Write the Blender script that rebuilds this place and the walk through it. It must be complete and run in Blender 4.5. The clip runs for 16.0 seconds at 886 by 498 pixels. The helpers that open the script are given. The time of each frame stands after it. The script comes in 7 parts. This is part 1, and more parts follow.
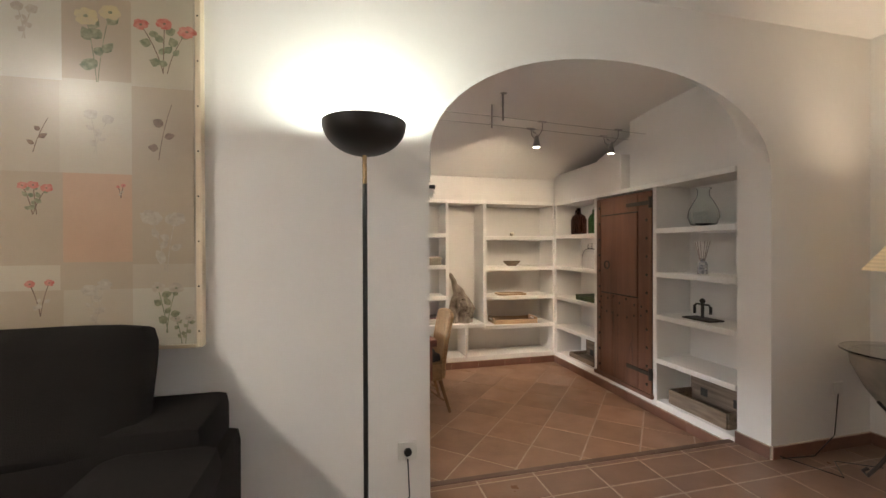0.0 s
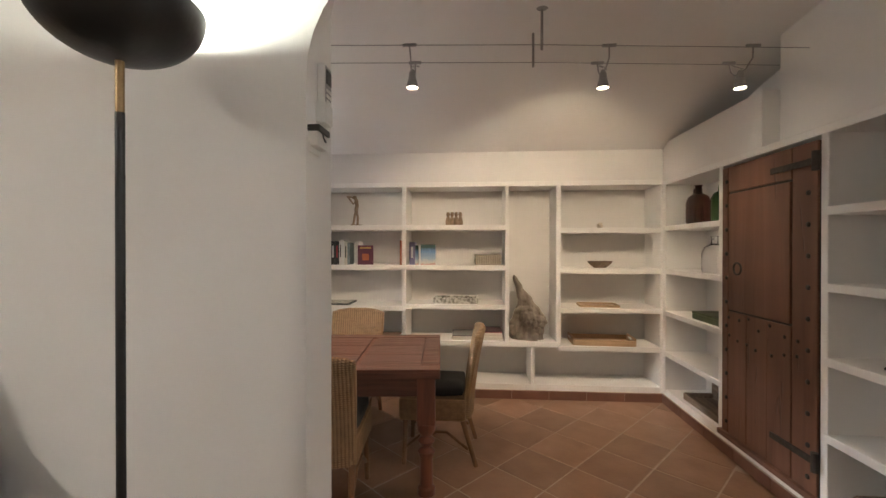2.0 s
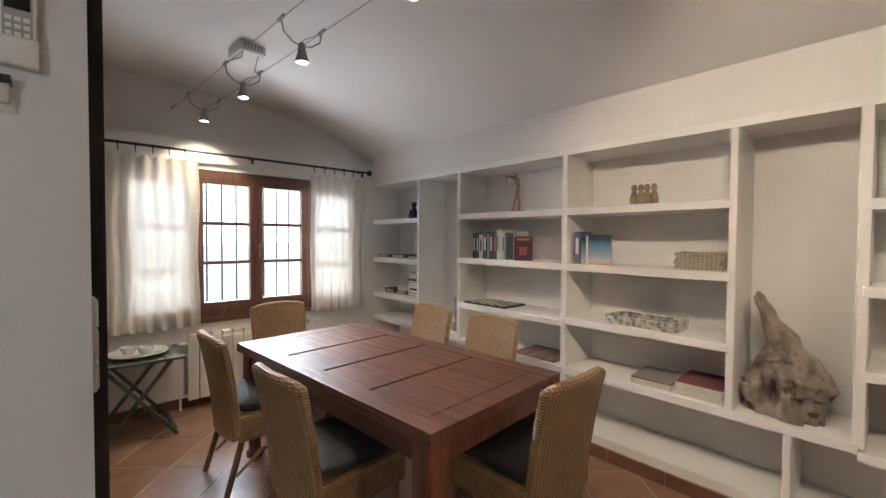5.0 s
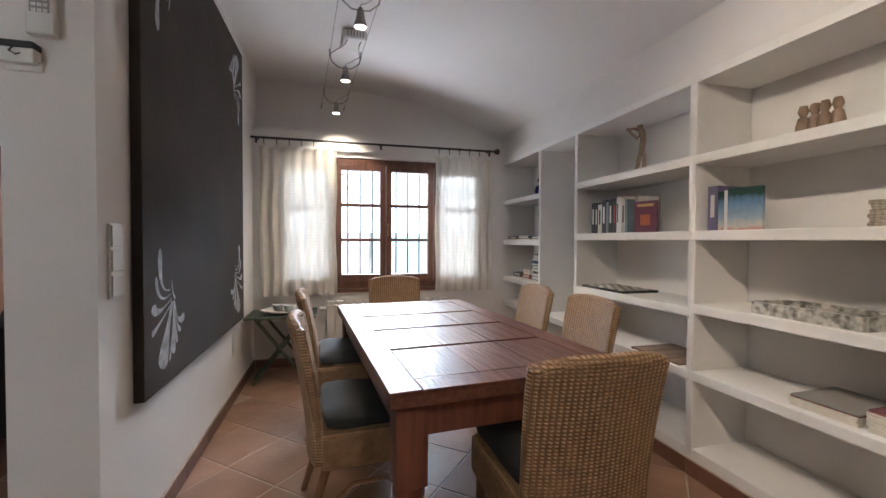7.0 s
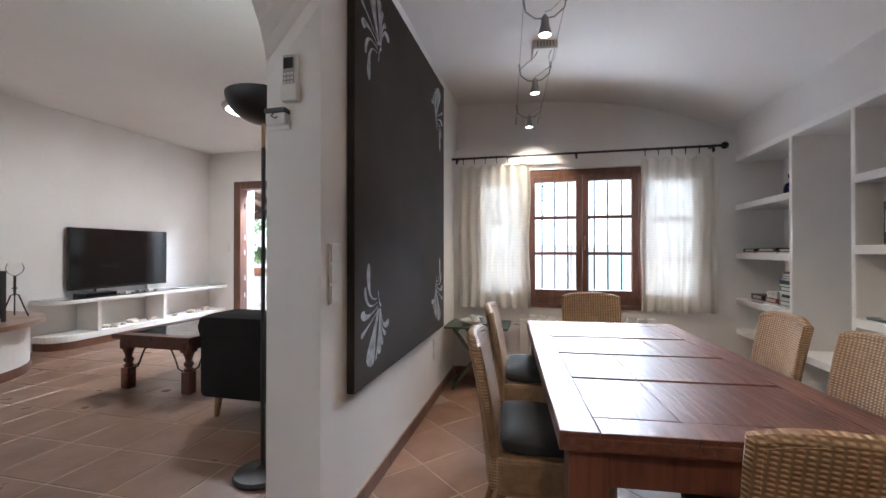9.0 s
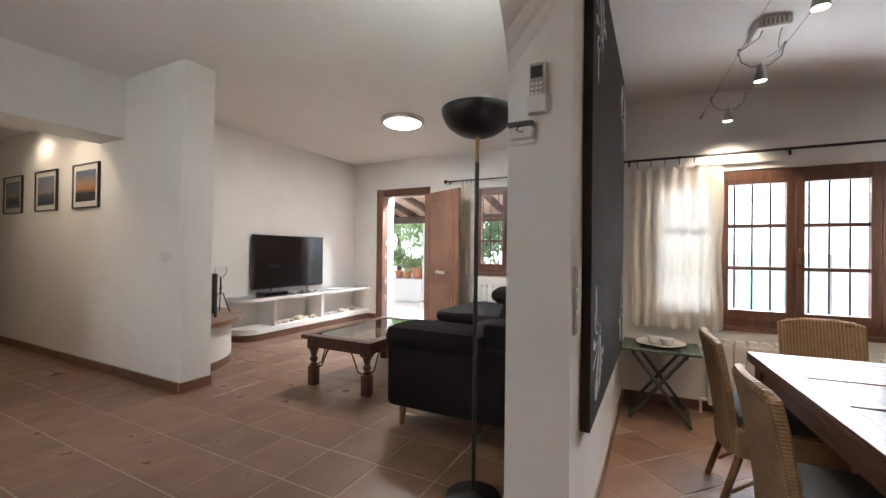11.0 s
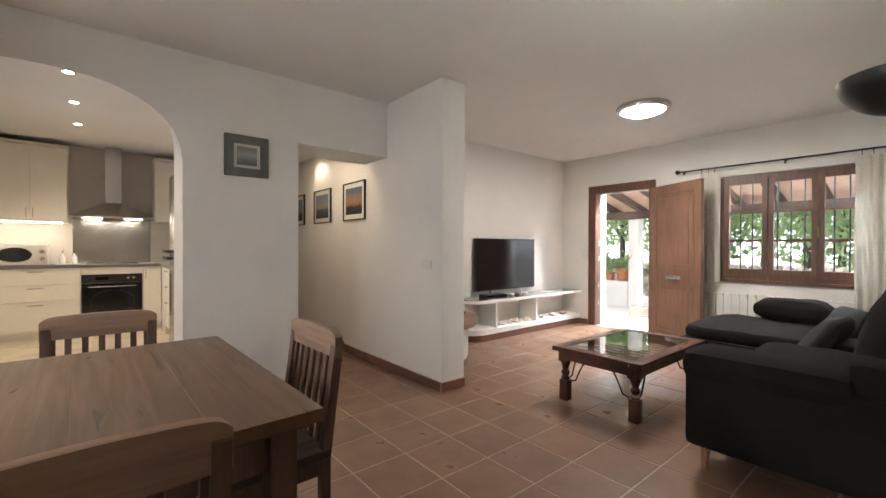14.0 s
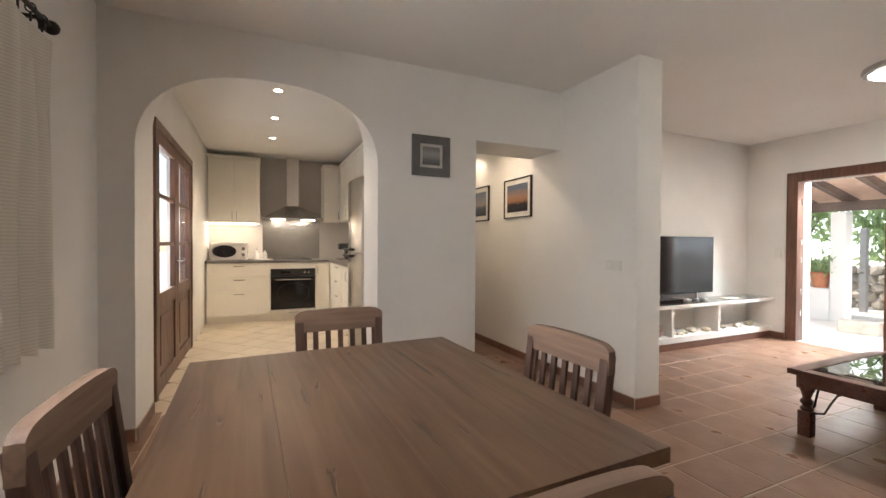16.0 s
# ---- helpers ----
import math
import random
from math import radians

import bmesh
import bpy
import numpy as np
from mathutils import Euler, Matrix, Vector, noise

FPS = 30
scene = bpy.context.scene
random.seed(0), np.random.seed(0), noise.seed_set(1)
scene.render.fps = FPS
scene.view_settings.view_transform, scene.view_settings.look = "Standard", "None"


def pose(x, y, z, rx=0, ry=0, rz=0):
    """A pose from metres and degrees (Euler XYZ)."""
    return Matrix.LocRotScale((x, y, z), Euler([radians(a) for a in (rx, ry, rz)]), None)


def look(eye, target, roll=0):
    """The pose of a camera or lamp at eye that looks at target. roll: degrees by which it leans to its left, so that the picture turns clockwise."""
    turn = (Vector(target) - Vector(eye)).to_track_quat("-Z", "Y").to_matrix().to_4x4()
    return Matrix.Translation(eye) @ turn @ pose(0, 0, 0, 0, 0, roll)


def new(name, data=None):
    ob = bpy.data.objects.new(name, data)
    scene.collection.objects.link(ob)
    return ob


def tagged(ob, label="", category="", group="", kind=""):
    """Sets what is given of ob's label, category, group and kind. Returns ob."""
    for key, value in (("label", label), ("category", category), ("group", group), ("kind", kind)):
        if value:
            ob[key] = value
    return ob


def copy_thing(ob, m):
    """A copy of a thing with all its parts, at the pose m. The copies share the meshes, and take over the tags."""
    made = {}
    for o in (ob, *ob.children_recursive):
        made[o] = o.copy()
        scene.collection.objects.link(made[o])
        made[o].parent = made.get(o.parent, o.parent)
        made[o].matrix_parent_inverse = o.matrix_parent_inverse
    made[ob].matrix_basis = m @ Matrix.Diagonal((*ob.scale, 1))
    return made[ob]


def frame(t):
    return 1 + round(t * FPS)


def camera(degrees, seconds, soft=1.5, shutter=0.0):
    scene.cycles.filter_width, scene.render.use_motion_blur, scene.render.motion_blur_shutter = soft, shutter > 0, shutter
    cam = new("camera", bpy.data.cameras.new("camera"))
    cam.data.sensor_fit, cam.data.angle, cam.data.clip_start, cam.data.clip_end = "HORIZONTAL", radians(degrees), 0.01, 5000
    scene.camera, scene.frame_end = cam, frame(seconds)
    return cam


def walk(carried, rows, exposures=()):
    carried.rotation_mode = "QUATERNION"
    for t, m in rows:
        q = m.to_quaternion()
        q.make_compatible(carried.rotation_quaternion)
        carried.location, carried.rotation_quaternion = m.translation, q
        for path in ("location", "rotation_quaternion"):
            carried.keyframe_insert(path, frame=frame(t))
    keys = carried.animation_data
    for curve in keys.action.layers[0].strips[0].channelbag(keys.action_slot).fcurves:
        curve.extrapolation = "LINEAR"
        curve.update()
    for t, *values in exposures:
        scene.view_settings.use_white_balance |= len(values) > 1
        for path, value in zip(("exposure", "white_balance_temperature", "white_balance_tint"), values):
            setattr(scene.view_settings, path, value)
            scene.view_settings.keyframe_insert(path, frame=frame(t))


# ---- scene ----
cam = camera(94.2, 16.0)
PATH = [
    (0, (1.214, 1.226, 1.266), (1.699, 3.166, 1.257), -0.2),
    (0.5, (1.416, 1.436, 1.259), (1.767, 3.405, 1.252), -0.2),
    (1, (1.658, 1.651, 1.25), (1.862, 3.64, 1.24), -0.1),
    (1.5, (1.873, 1.826, 1.231), (1.909, 3.826, 1.226), -0.1),
    (2, (2.071, 2.028, 1.224), (1.926, 4.023, 1.215), -0.0),
    (2.5, (2.248, 2.211, 1.214), (1.897, 4.179, 1.202), 0.1),
    (3, (2.398, 2.404, 1.212), (1.814, 4.317, 1.197), -0.0),
    (3.2, (2.471, 2.477, 1.214), (1.784, 4.355, 1.182), 0.4),
    (5.3, (2.944, 3.42, 1.223), (1.368, 4.65, 1.174), 0.2),
    (5.5, (2.964, 3.49, 1.208), (1.333, 4.646, 1.159), 0.2),
    (6, (3.011, 3.682, 1.161), (1.23, 4.589, 1.123), 0.3),
    (6.5, (3.049, 3.85, 1.092), (1.172, 4.538, 1.049), 0.2),
    (7, (3.049, 4.014, 1.017), (1.115, 4.523, 0.974), 0.2),
    (7.5, (3.036, 4.135, 0.986), (1.066, 4.48, 0.961), -0.0),
    (8, (3.022, 4.224, 0.98), (1.025, 4.334, 0.969), -0.1),
    (8.5, (3.027, 4.188, 0.999), (1.032, 4.041, 0.998), -0.1),
    (9, (2.975, 4.115, 1.033), (1.028, 3.657, 1.046), -0.0),
    (9.5, (2.954, 4.02, 1.079), (1.073, 3.342, 1.095), 0.1),
    (10, (2.994, 3.91, 1.11), (1.163, 3.106, 1.132), 0.1),
    (12.3, (3.042, 3.178, 1.105), (1.358, 2.099, 1.107), 0.5),
    (12.5, (3.065, 3.139, 1.094), (1.411, 2.014, 1.098), 0.2),
    (13, (3.114, 3.066, 1.131), (1.565, 1.802, 1.127), 0.1),
    (13.5, (3.197, 3.015, 1.18), (1.769, 1.615, 1.171), 0.1),
    (14, (3.276, 2.938, 1.197), (1.999, 1.399, 1.184), 0.2),
    (14.5, (3.359, 2.827, 1.173), (2.218, 1.184, 1.161), 0.0),
    (15, (3.444, 2.746, 1.161), (2.464, 1.003, 1.147), 0.1),
    (15.5, (3.545, 2.645, 1.17), (2.66, 0.851, 1.148), 0.2),
    (16, (3.636, 2.501, 1.203), (2.822, 0.674, 1.177), 0.3),
]
walk(cam, [(t, look(eye, target, roll)) for t, eye, target, roll in PATH],
     exposures=((0, 0.66, 6550, 10), (2.0, 0.52, 6550, 10), (3.0, 0.46, 6550, 10), (5.5, 0.44, 5900, 10), (6.5, 0.42, 5800, 10), (8.5, 0.46, 5600, 10), (10.0, 0.50, 5750, 10), (12.5, 0.46, 6350, 10), (14.0, 0.56, 6350, 10), (16.0, 0.62, 6400, 10)))

# ---- light ----
world = bpy.data.worlds.new("world")
scene.world = world
world.use_nodes = True
_wt = world.node_tree
_sky = _wt.nodes.new("ShaderNodeTexSky")
_sky.sky_type, _sky.sun_disc = "NISHITA", False
_sky.sun_elevation, _sky.sun_rotation = radians(54), radians(162)
_wt.links.new(_sky.outputs[0], _wt.nodes["Background"].inputs[0])
_wt.nodes["Background"].inputs[1].default_value = 0.15


def lamp(name, kind, at, power, colour, size=0.1, target=None, spot=None, size_y=None):
    d = bpy.data.lights.new(name, kind)
    d.energy, d.color = power, colour
    ob = new(name, d)
    if kind == "AREA":
        d.size = size
        if size_y:
            d.shape, d.size_y = "RECTANGLE", size_y
    elif kind == "SUN":
        d.angle = size
    else:
        d.shadow_soft_size = size
    if spot:
        d.spot_size, d.spot_blend = radians(spot), 0.6
    ob.matrix_world = look(at, target) if target else pose(*at)
    return ob


WARM = (1.0, 0.80, 0.58)
lamp("sun", "SUN", (-1.5, -9, 13), 5.0, (1.0, 0.95, 0.86), radians(0.5), target=(-4.5, 1.0, 0.0))
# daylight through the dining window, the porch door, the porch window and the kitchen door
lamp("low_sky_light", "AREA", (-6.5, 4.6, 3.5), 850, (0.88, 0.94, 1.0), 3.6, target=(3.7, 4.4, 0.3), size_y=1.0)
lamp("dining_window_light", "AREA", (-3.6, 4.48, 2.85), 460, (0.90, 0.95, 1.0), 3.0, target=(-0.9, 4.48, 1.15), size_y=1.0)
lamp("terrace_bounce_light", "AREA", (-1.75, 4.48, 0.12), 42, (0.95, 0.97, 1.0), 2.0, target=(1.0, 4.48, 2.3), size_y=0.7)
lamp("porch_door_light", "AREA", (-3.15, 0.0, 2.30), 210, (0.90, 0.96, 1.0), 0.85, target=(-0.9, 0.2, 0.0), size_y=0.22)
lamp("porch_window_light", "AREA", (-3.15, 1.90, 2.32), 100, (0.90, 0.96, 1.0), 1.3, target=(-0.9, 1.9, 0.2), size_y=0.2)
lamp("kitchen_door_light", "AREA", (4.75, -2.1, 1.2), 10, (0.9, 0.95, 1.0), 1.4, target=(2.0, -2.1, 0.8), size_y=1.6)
# lamps of the place, and one added fill from the east
lamp("floor_lamp_light", "POINT", (1.309, 2.867, 1.705), 16, (0.95, 1.0, 0.88), 0.05)
lamp("ceiling_lamp_light", "AREA", (-0.82, 1.07, 2.475), 34, (1.0, 0.94, 0.84), 0.26, target=(-0.82, 1.07, 0.0))
# added daylight fill, sent through an unseen window the side curtain suggests
lamp("east_fill_light", "AREA", (5.0, 1.38, 1.75), 36, (0.98, 0.98, 0.96), 0.95, target=(2.2, 0.6, 1.0), size_y=0.9)
lamp("table_lamp_light", "POINT", (4.19, 2.72, 1.235), 24, WARM, 0.04)
for i, (sx, tx, ty, tz) in enumerate(((-0.52, -0.8, 4.05, 1.2), (0.22, 0.0, 4.4, 0.6), (0.93, 1.1, 4.5, 0.6), (1.75, 2.0, 5.8, 0.6), (2.76, 2.75, 5.75, 1.35), (3.49, 2.7, 4.9, 0.3))):
    lamp("spot_light", "SPOT", (sx, 4.06 + 0.075 * (sx + 0.52), 2.055), (26 if sx > 3 else 28 if sx > 2 else 19 if sx > 1.5 else 22), WARM, 0.02, target=(tx, ty, tz), spot=105)
for ky in (-1.56, -2.47, -3.43):
    lamp("kitchen_spot_light", "SPOT", (3.48, ky, 2.545), 34, WARM, 0.04, target=(3.48, ky, 0), spot=130)
lamp("cabinet_strip_light", "AREA", (3.98, -4.55, 1.475), 2.2, (1.0, 0.88, 0.7), 0.6, target=(3.98, -4.6, 0), size_y=0.03)
lamp("hood_light", "AREA", (3.14, -4.45, 1.555), 2.5, (1.0, 0.9, 0.75), 0.5, target=(3.14, -4.45, 0), size_y=0.04)
lamp("hall_spot_light", "SPOT", (1.75, -1.25, 2.33), 16, WARM, 0.03, target=(1.4, -1.0, 0.6), spot=155)
lamp("hall_spot_light", "SPOT", (1.32, -2.06, 2.33), 7, WARM, 0.03, target=(1.5, -2.06, 0.6), spot=155)

# ---- materials ----


def nodes_of(name):
    m = bpy.data.materials.new(name)
    m.use_nodes = True
    return m, m.node_tree, m.node_tree.nodes["Principled BSDF"]


def surf(name, a, b=None, scale=6.0, rough=0.6, bump=0.0, bump_scale=60.0, metal=0.0, stretch=(1, 1, 1), rand=0.0, spec=0.5, detail=5.0, rough_var=0.08, coat=0.0):
    """A painted, plastered, woven or metal surface: two colours mixed by noise, grain, relief, and a shift from piece to piece."""
    m, nt, p = nodes_of(name)
    b = b or tuple(c * 0.86 for c in a)
    tc = nt.nodes.new("ShaderNodeTexCoord")
    mp = nt.nodes.new("ShaderNodeMapping")
    mp.inputs["Scale"].default_value = stretch
    if rand:
        # each piece takes its pattern from another spot
        info = nt.nodes.new("ShaderNodeObjectInfo")
        far = nt.nodes.new("ShaderNodeVectorMath")
        far.operation, far.inputs[1].default_value = "MULTIPLY", (31.0, 47.0, 19.0)
        nt.links.new(info.outputs["Random"], far.inputs[0])
        moved = nt.nodes.new("ShaderNodeVectorMath")
        nt.links.new(tc.outputs["Object"], moved.inputs[0])
        nt.links.new(far.outputs[0], moved.inputs[1])
        nt.links.new(moved.outputs[0], mp.inputs[0])
    else:
        nt.links.new(tc.outputs["Object"], mp.inputs[0])
    n1 = nt.nodes.new("ShaderNodeTexNoise")
    n1.inputs["Scale"].default_value, n1.inputs["Detail"].default_value = scale, detail
    nt.links.new(mp.outputs[0], n1.inputs[0])
    n2 = nt.nodes.new("ShaderNodeTexNoise")
    n2.inputs["Scale"].default_value, n2.inputs["Detail"].default_value = bump_scale, 3
    nt.links.new(mp.outputs[0], n2.inputs[0])
    ramp = nt.nodes.new("ShaderNodeMapRange")
    ramp.inputs[1].default_value, ramp.inputs[2].default_value = 0.3, 0.7
    nt.links.new(n1.outputs["Fac"], ramp.inputs[0])
    mix = nt.nodes.new("ShaderNodeMix")
    mix.data_type = "RGBA"
    mix.inputs["A"].default_value, mix.inputs["B"].default_value = (*a, 1), (*b, 1)
    nt.links.new(ramp.outputs[0], mix.inputs["Factor"])
    out = mix.outputs["Result"]
    if rand:
        oi = nt.nodes.new("ShaderNodeObjectInfo")
        mr = nt.nodes.new("ShaderNodeMapRange")
        mr.inputs[3].default_value, mr.inputs[4].default_value = 1 - rand, 1 + rand
        nt.links.new(oi.outputs["Random"], mr.inputs[0])
        hs = nt.nodes.new("ShaderNodeHueSaturation")
        nt.links.new(mr.outputs[0], hs.inputs["Value"])
        nt.links.new(out, hs.inputs["Color"])
        out = hs.outputs[0]
    nt.links.new(out, p.inputs["Base Color"])
    rr = nt.nodes.new("ShaderNodeMapRange")
    rr.inputs[3].default_value, rr.inputs[4].default_value = max(0.02, rough - rough_var), min(1, rough + rough_var)
    nt.links.new(n1.outputs["Fac"], rr.inputs[0])
    nt.links.new(rr.outputs[0], p.inputs["Roughness"])
    p.inputs["Metallic"].default_value = metal
    p.inputs["Specular IOR Level"].default_value = spec
    p.inputs["Coat Weight"].default_value = coat
    if bump:
        bp = nt.nodes.new("ShaderNodeBump")
        bp.inputs["Strength"].default_value, bp.inputs["Distance"].default_value = bump, 0.01
        nt.links.new(n2.outputs["Fac"], bp.inputs["Height"])
        nt.links.new(bp.outputs[0], p.inputs["Normal"])
    return m


def wood(name, a, b, axis=0, scale=3.0, rough=0.45, bump=0.25, rand=0.0, ring=14.0, coat=0.0, cracks=0.0):
    """Wood with grain along one axis, darker streaks and pores, and long dry cracks where wanted."""
    m, nt, p = nodes_of(name)
    tc = nt.nodes.new("ShaderNodeTexCoord")
    mp = nt.nodes.new("ShaderNodeMapping")
    s = [ring, ring, ring]
    s[axis] = ring * 0.07
    mp.inputs["Scale"].default_value = s
    nt.links.new(tc.outputs["Object"], mp.inputs[0])
    n1 = nt.nodes.new("ShaderNodeTexNoise")
    n1.inputs["Scale"].default_value, n1.inputs["Detail"].default_value, n1.inputs["Distortion"].default_value = scale, 8, 0.6
    nt.links.new(mp.outputs[0], n1.inputs[0])
    n2 = nt.nodes.new("ShaderNodeTexNoise")
    n2.inputs["Scale"].default_value = 2.2
    nt.links.new(tc.outputs["Object"], n2.inputs[0])
    ramp = nt.nodes.new("ShaderNodeMapRange")
    ramp.inputs[1].default_value, ramp.inputs[2].default_value = 0.3, 0.7
    nt.links.new(n1.outputs["Fac"], ramp.inputs[0])
    mix = nt.nodes.new("ShaderNodeMix")
    mix.data_type = "RGBA"
    mix.inputs["A"].default_value, mix.inputs["B"].default_value = (*a, 1), (*b, 1)
    nt.links.new(ramp.outputs[0], mix.inputs["Factor"])
    wear = nt.nodes.new("ShaderNodeMapRange")
    wear.inputs[1].default_value, wear.inputs[2].default_value = 0.3, 0.75
    wear.inputs[3].default_value, wear.inputs[4].default_value = 0.8, 1.25
    nt.links.new(n2.outputs["Fac"], wear.inputs[0])
    hs = nt.nodes.new("ShaderNodeHueSaturation")
    nt.links.new(mix.outputs["Result"], hs.inputs["Color"])
    nt.links.new(wear.outputs[0], hs.inputs["Value"])
    out = hs.outputs[0]
    if rand:
        oi = nt.nodes.new("ShaderNodeObjectInfo")
        mr = nt.nodes.new("ShaderNodeMapRange")
        mr.inputs[3].default_value, mr.inputs[4].default_value = 1 - rand, 1 + rand
        nt.links.new(oi.outputs["Random"], mr.inputs[0])
        h2 = nt.nodes.new("ShaderNodeHueSaturation")
        nt.links.new(out, h2.inputs["Color"])
        nt.links.new(mr.outputs[0], h2.inputs["Value"])
        out = h2.outputs[0]
    nt.links.new(out, p.inputs["Base Color"])
    rr = nt.nodes.new("ShaderNodeMapRange")
    rr.inputs[3].default_value, rr.inputs[4].default_value = rough - 0.1, rough + 0.15
    nt.links.new(n1.outputs["Fac"], rr.inputs[0])
    nt.links.new(rr.outputs[0], p.inputs["Roughness"])
    p.inputs["Coat Weight"].default_value = coat
    bp = nt.nodes.new("ShaderNodeBump")
    bp.inputs["Strength"].default_value, bp.inputs["Distance"].default_value = bump, 0.006
    nt.links.new(n1.outputs["Fac"], bp.inputs["Height"])
    nt.links.new(bp.outputs[0], p.inputs["Normal"])
    if cracks:
        mc = nt.nodes.new("ShaderNodeMapping")
        long = [26.0, 26.0, 26.0]
        long[axis] = 2.6
        mc.inputs["Scale"].default_value = long
        nt.links.new(tc.outputs["Object"], mc.inputs[0])
        n3 = nt.nodes.new("ShaderNodeTexNoise")
        n3.inputs["Scale"].default_value, n3.inputs["Detail"].default_value, n3.inputs["Distortion"].default_value = 1.0, 3, 0.9
        nt.links.new(mc.outputs[0], n3.inputs[0])
        cut = nt.nodes.new("ShaderNodeMapRange")
        cut.inputs[1].default_value, cut.inputs[2].default_value = 0.665, 0.71
        cut.inputs[3].default_value, cut.inputs[4].default_value = 1.0, 1.0 - cracks
        nt.links.new(n3.outputs["Fac"], cut.inputs[0])
        h3 = nt.nodes.new("ShaderNodeHueSaturation")
        nt.links.new(out, h3.inputs["Color"])
        nt.links.new(cut.outputs[0], h3.inputs["Value"])
        nt.links.new(h3.outputs[0], p.inputs["Base Color"])
        b2 = nt.nodes.new("ShaderNodeBump")
        b2.inputs["Strength"].default_value, b2.inputs["Distance"].default_value = 0.8, 0.004
        nt.links.new(cut.outputs[0], b2.inputs["Height"])
        nt.links.new(bp.outputs[0], b2.inputs["Normal"])
        nt.links.new(b2.outputs[0], p.inputs["Normal"])
    return m


def weave(name, a, b, fx=0.017, fz=0.011, rough=0.6):
    """Woven rush: crossing bands that go over and under."""
    m, nt, p = nodes_of(name)
    tc = nt.nodes.new("ShaderNodeTexCoord")
    w1 = nt.nodes.new("ShaderNodeTexWave")
    w1.bands_direction, w1.inputs["Scale"].default_value, w1.inputs["Distortion"].default_value = "Z", 0.314 / fz, 0.7
    w2 = nt.nodes.new("ShaderNodeTexWave")
    w2.bands_direction, w2.inputs["Scale"].default_value, w2.inputs["Distortion"].default_value = "X", 0.314 / fx, 0.3
    n = nt.nodes.new("ShaderNodeTexNoise")
    n.inputs["Scale"].default_value, n.inputs["Detail"].default_value = 30, 4
    for w in (w1, w2, n):
        nt.links.new(tc.outputs["Object"], w.inputs[0])
    mul = nt.nodes.new("ShaderNodeMath")
    mul.operation = "MULTIPLY"
    nt.links.new(w1.outputs["Fac"], mul.inputs[0])
    nt.links.new(w2.outputs["Fac"], mul.inputs[1])
    add = nt.nodes.new("ShaderNodeMath")
    add.operation = "MULTIPLY_ADD"
    add.inputs[1].default_value = 0.7
    nt.links.new(n.outputs["Fac"], add.inputs[0])
    nt.links.new(mul.outputs[0], add.inputs[2])
    mix = nt.nodes.new("ShaderNodeMix")
    mix.data_type = "RGBA"
    mix.inputs["A"].default_value, mix.inputs["B"].default_value = (*b, 1), (*a, 1)
    nt.links.new(add.outputs[0], mix.inputs["Factor"])
    nt.links.new(mix.outputs["Result"], p.inputs["Base Color"])
    p.inputs["Roughness"].default_value = rough
    bp = nt.nodes.new("ShaderNodeBump")
    bp.inputs["Strength"].default_value, bp.inputs["Distance"].default_value = 0.8, 0.006
    nt.links.new(add.outputs[0], bp.inputs["Height"])
    nt.links.new(bp.outputs[0], p.inputs["Normal"])
    return m


def glass_mat(name, tint=(1, 1, 1), rough=0.0, ior=1.45):
    m, nt, p = nodes_of(name)
    p.inputs["Base Color"].default_value = (*tint, 1)
    p.inputs["Transmission Weight"].default_value, p.inputs["Roughness"].default_value, p.inputs["IOR"].default_value = 1.0, rough, ior
    return m


def sheer(name, col, ribs=0.013, opacity=0.955):
    """Thin ribbed curtain cloth that lets light through."""
    m, nt, p = nodes_of(name)
    tc = nt.nodes.new("ShaderNodeTexCoord")
    w = nt.nodes.new("ShaderNodeTexWave")
    w.bands_direction, w.inputs["Scale"].default_value, w.inputs["Distortion"].default_value = "Z", 0.314 / ribs, 0.8
    w.inputs["Detail"].default_value = 2
    nt.links.new(tc.outputs["Object"], w.inputs[0])
    mr = nt.nodes.new("ShaderNodeMapRange")
    mr.inputs[3].default_value, mr.inputs[4].default_value = 0.86, 1.0
    nt.links.new(w.outputs["Fac"], mr.inputs[0])
    hs = nt.nodes.new("ShaderNodeHueSaturation")
    hs.inputs["Color"].default_value = (*col, 1)
    nt.links.new(mr.outputs[0], hs.inputs["Value"])
    df = nt.nodes.new("ShaderNodeBsdfDiffuse")
    tl = nt.nodes.new("ShaderNodeBsdfTranslucent")
    tp = nt.nodes.new("ShaderNodeBsdfTransparent")
    nt.links.new(hs.outputs[0], df.inputs[0])
    nt.links.new(hs.outputs[0], tl.inputs[0])
    m1 = nt.nodes.new("ShaderNodeMixShader")
    m1.inputs[0].default_value = 0.11
    nt.links.new(df.outputs[0], m1.inputs[1])
    nt.links.new(tl.outputs[0], m1.inputs[2])
    m2 = nt.nodes.new("ShaderNodeMixShader")
    m2.inputs[0].default_value = opacity
    nt.links.new(tp.outputs[0], m2.inputs[1])
    nt.links.new(m1.outputs[0], m2.inputs[2])
    nt.links.new(m2.outputs[0], nt.nodes["Material Output"].inputs[0])
    return m


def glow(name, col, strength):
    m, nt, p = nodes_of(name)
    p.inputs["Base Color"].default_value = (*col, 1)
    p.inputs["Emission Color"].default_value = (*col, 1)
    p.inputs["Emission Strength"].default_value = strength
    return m


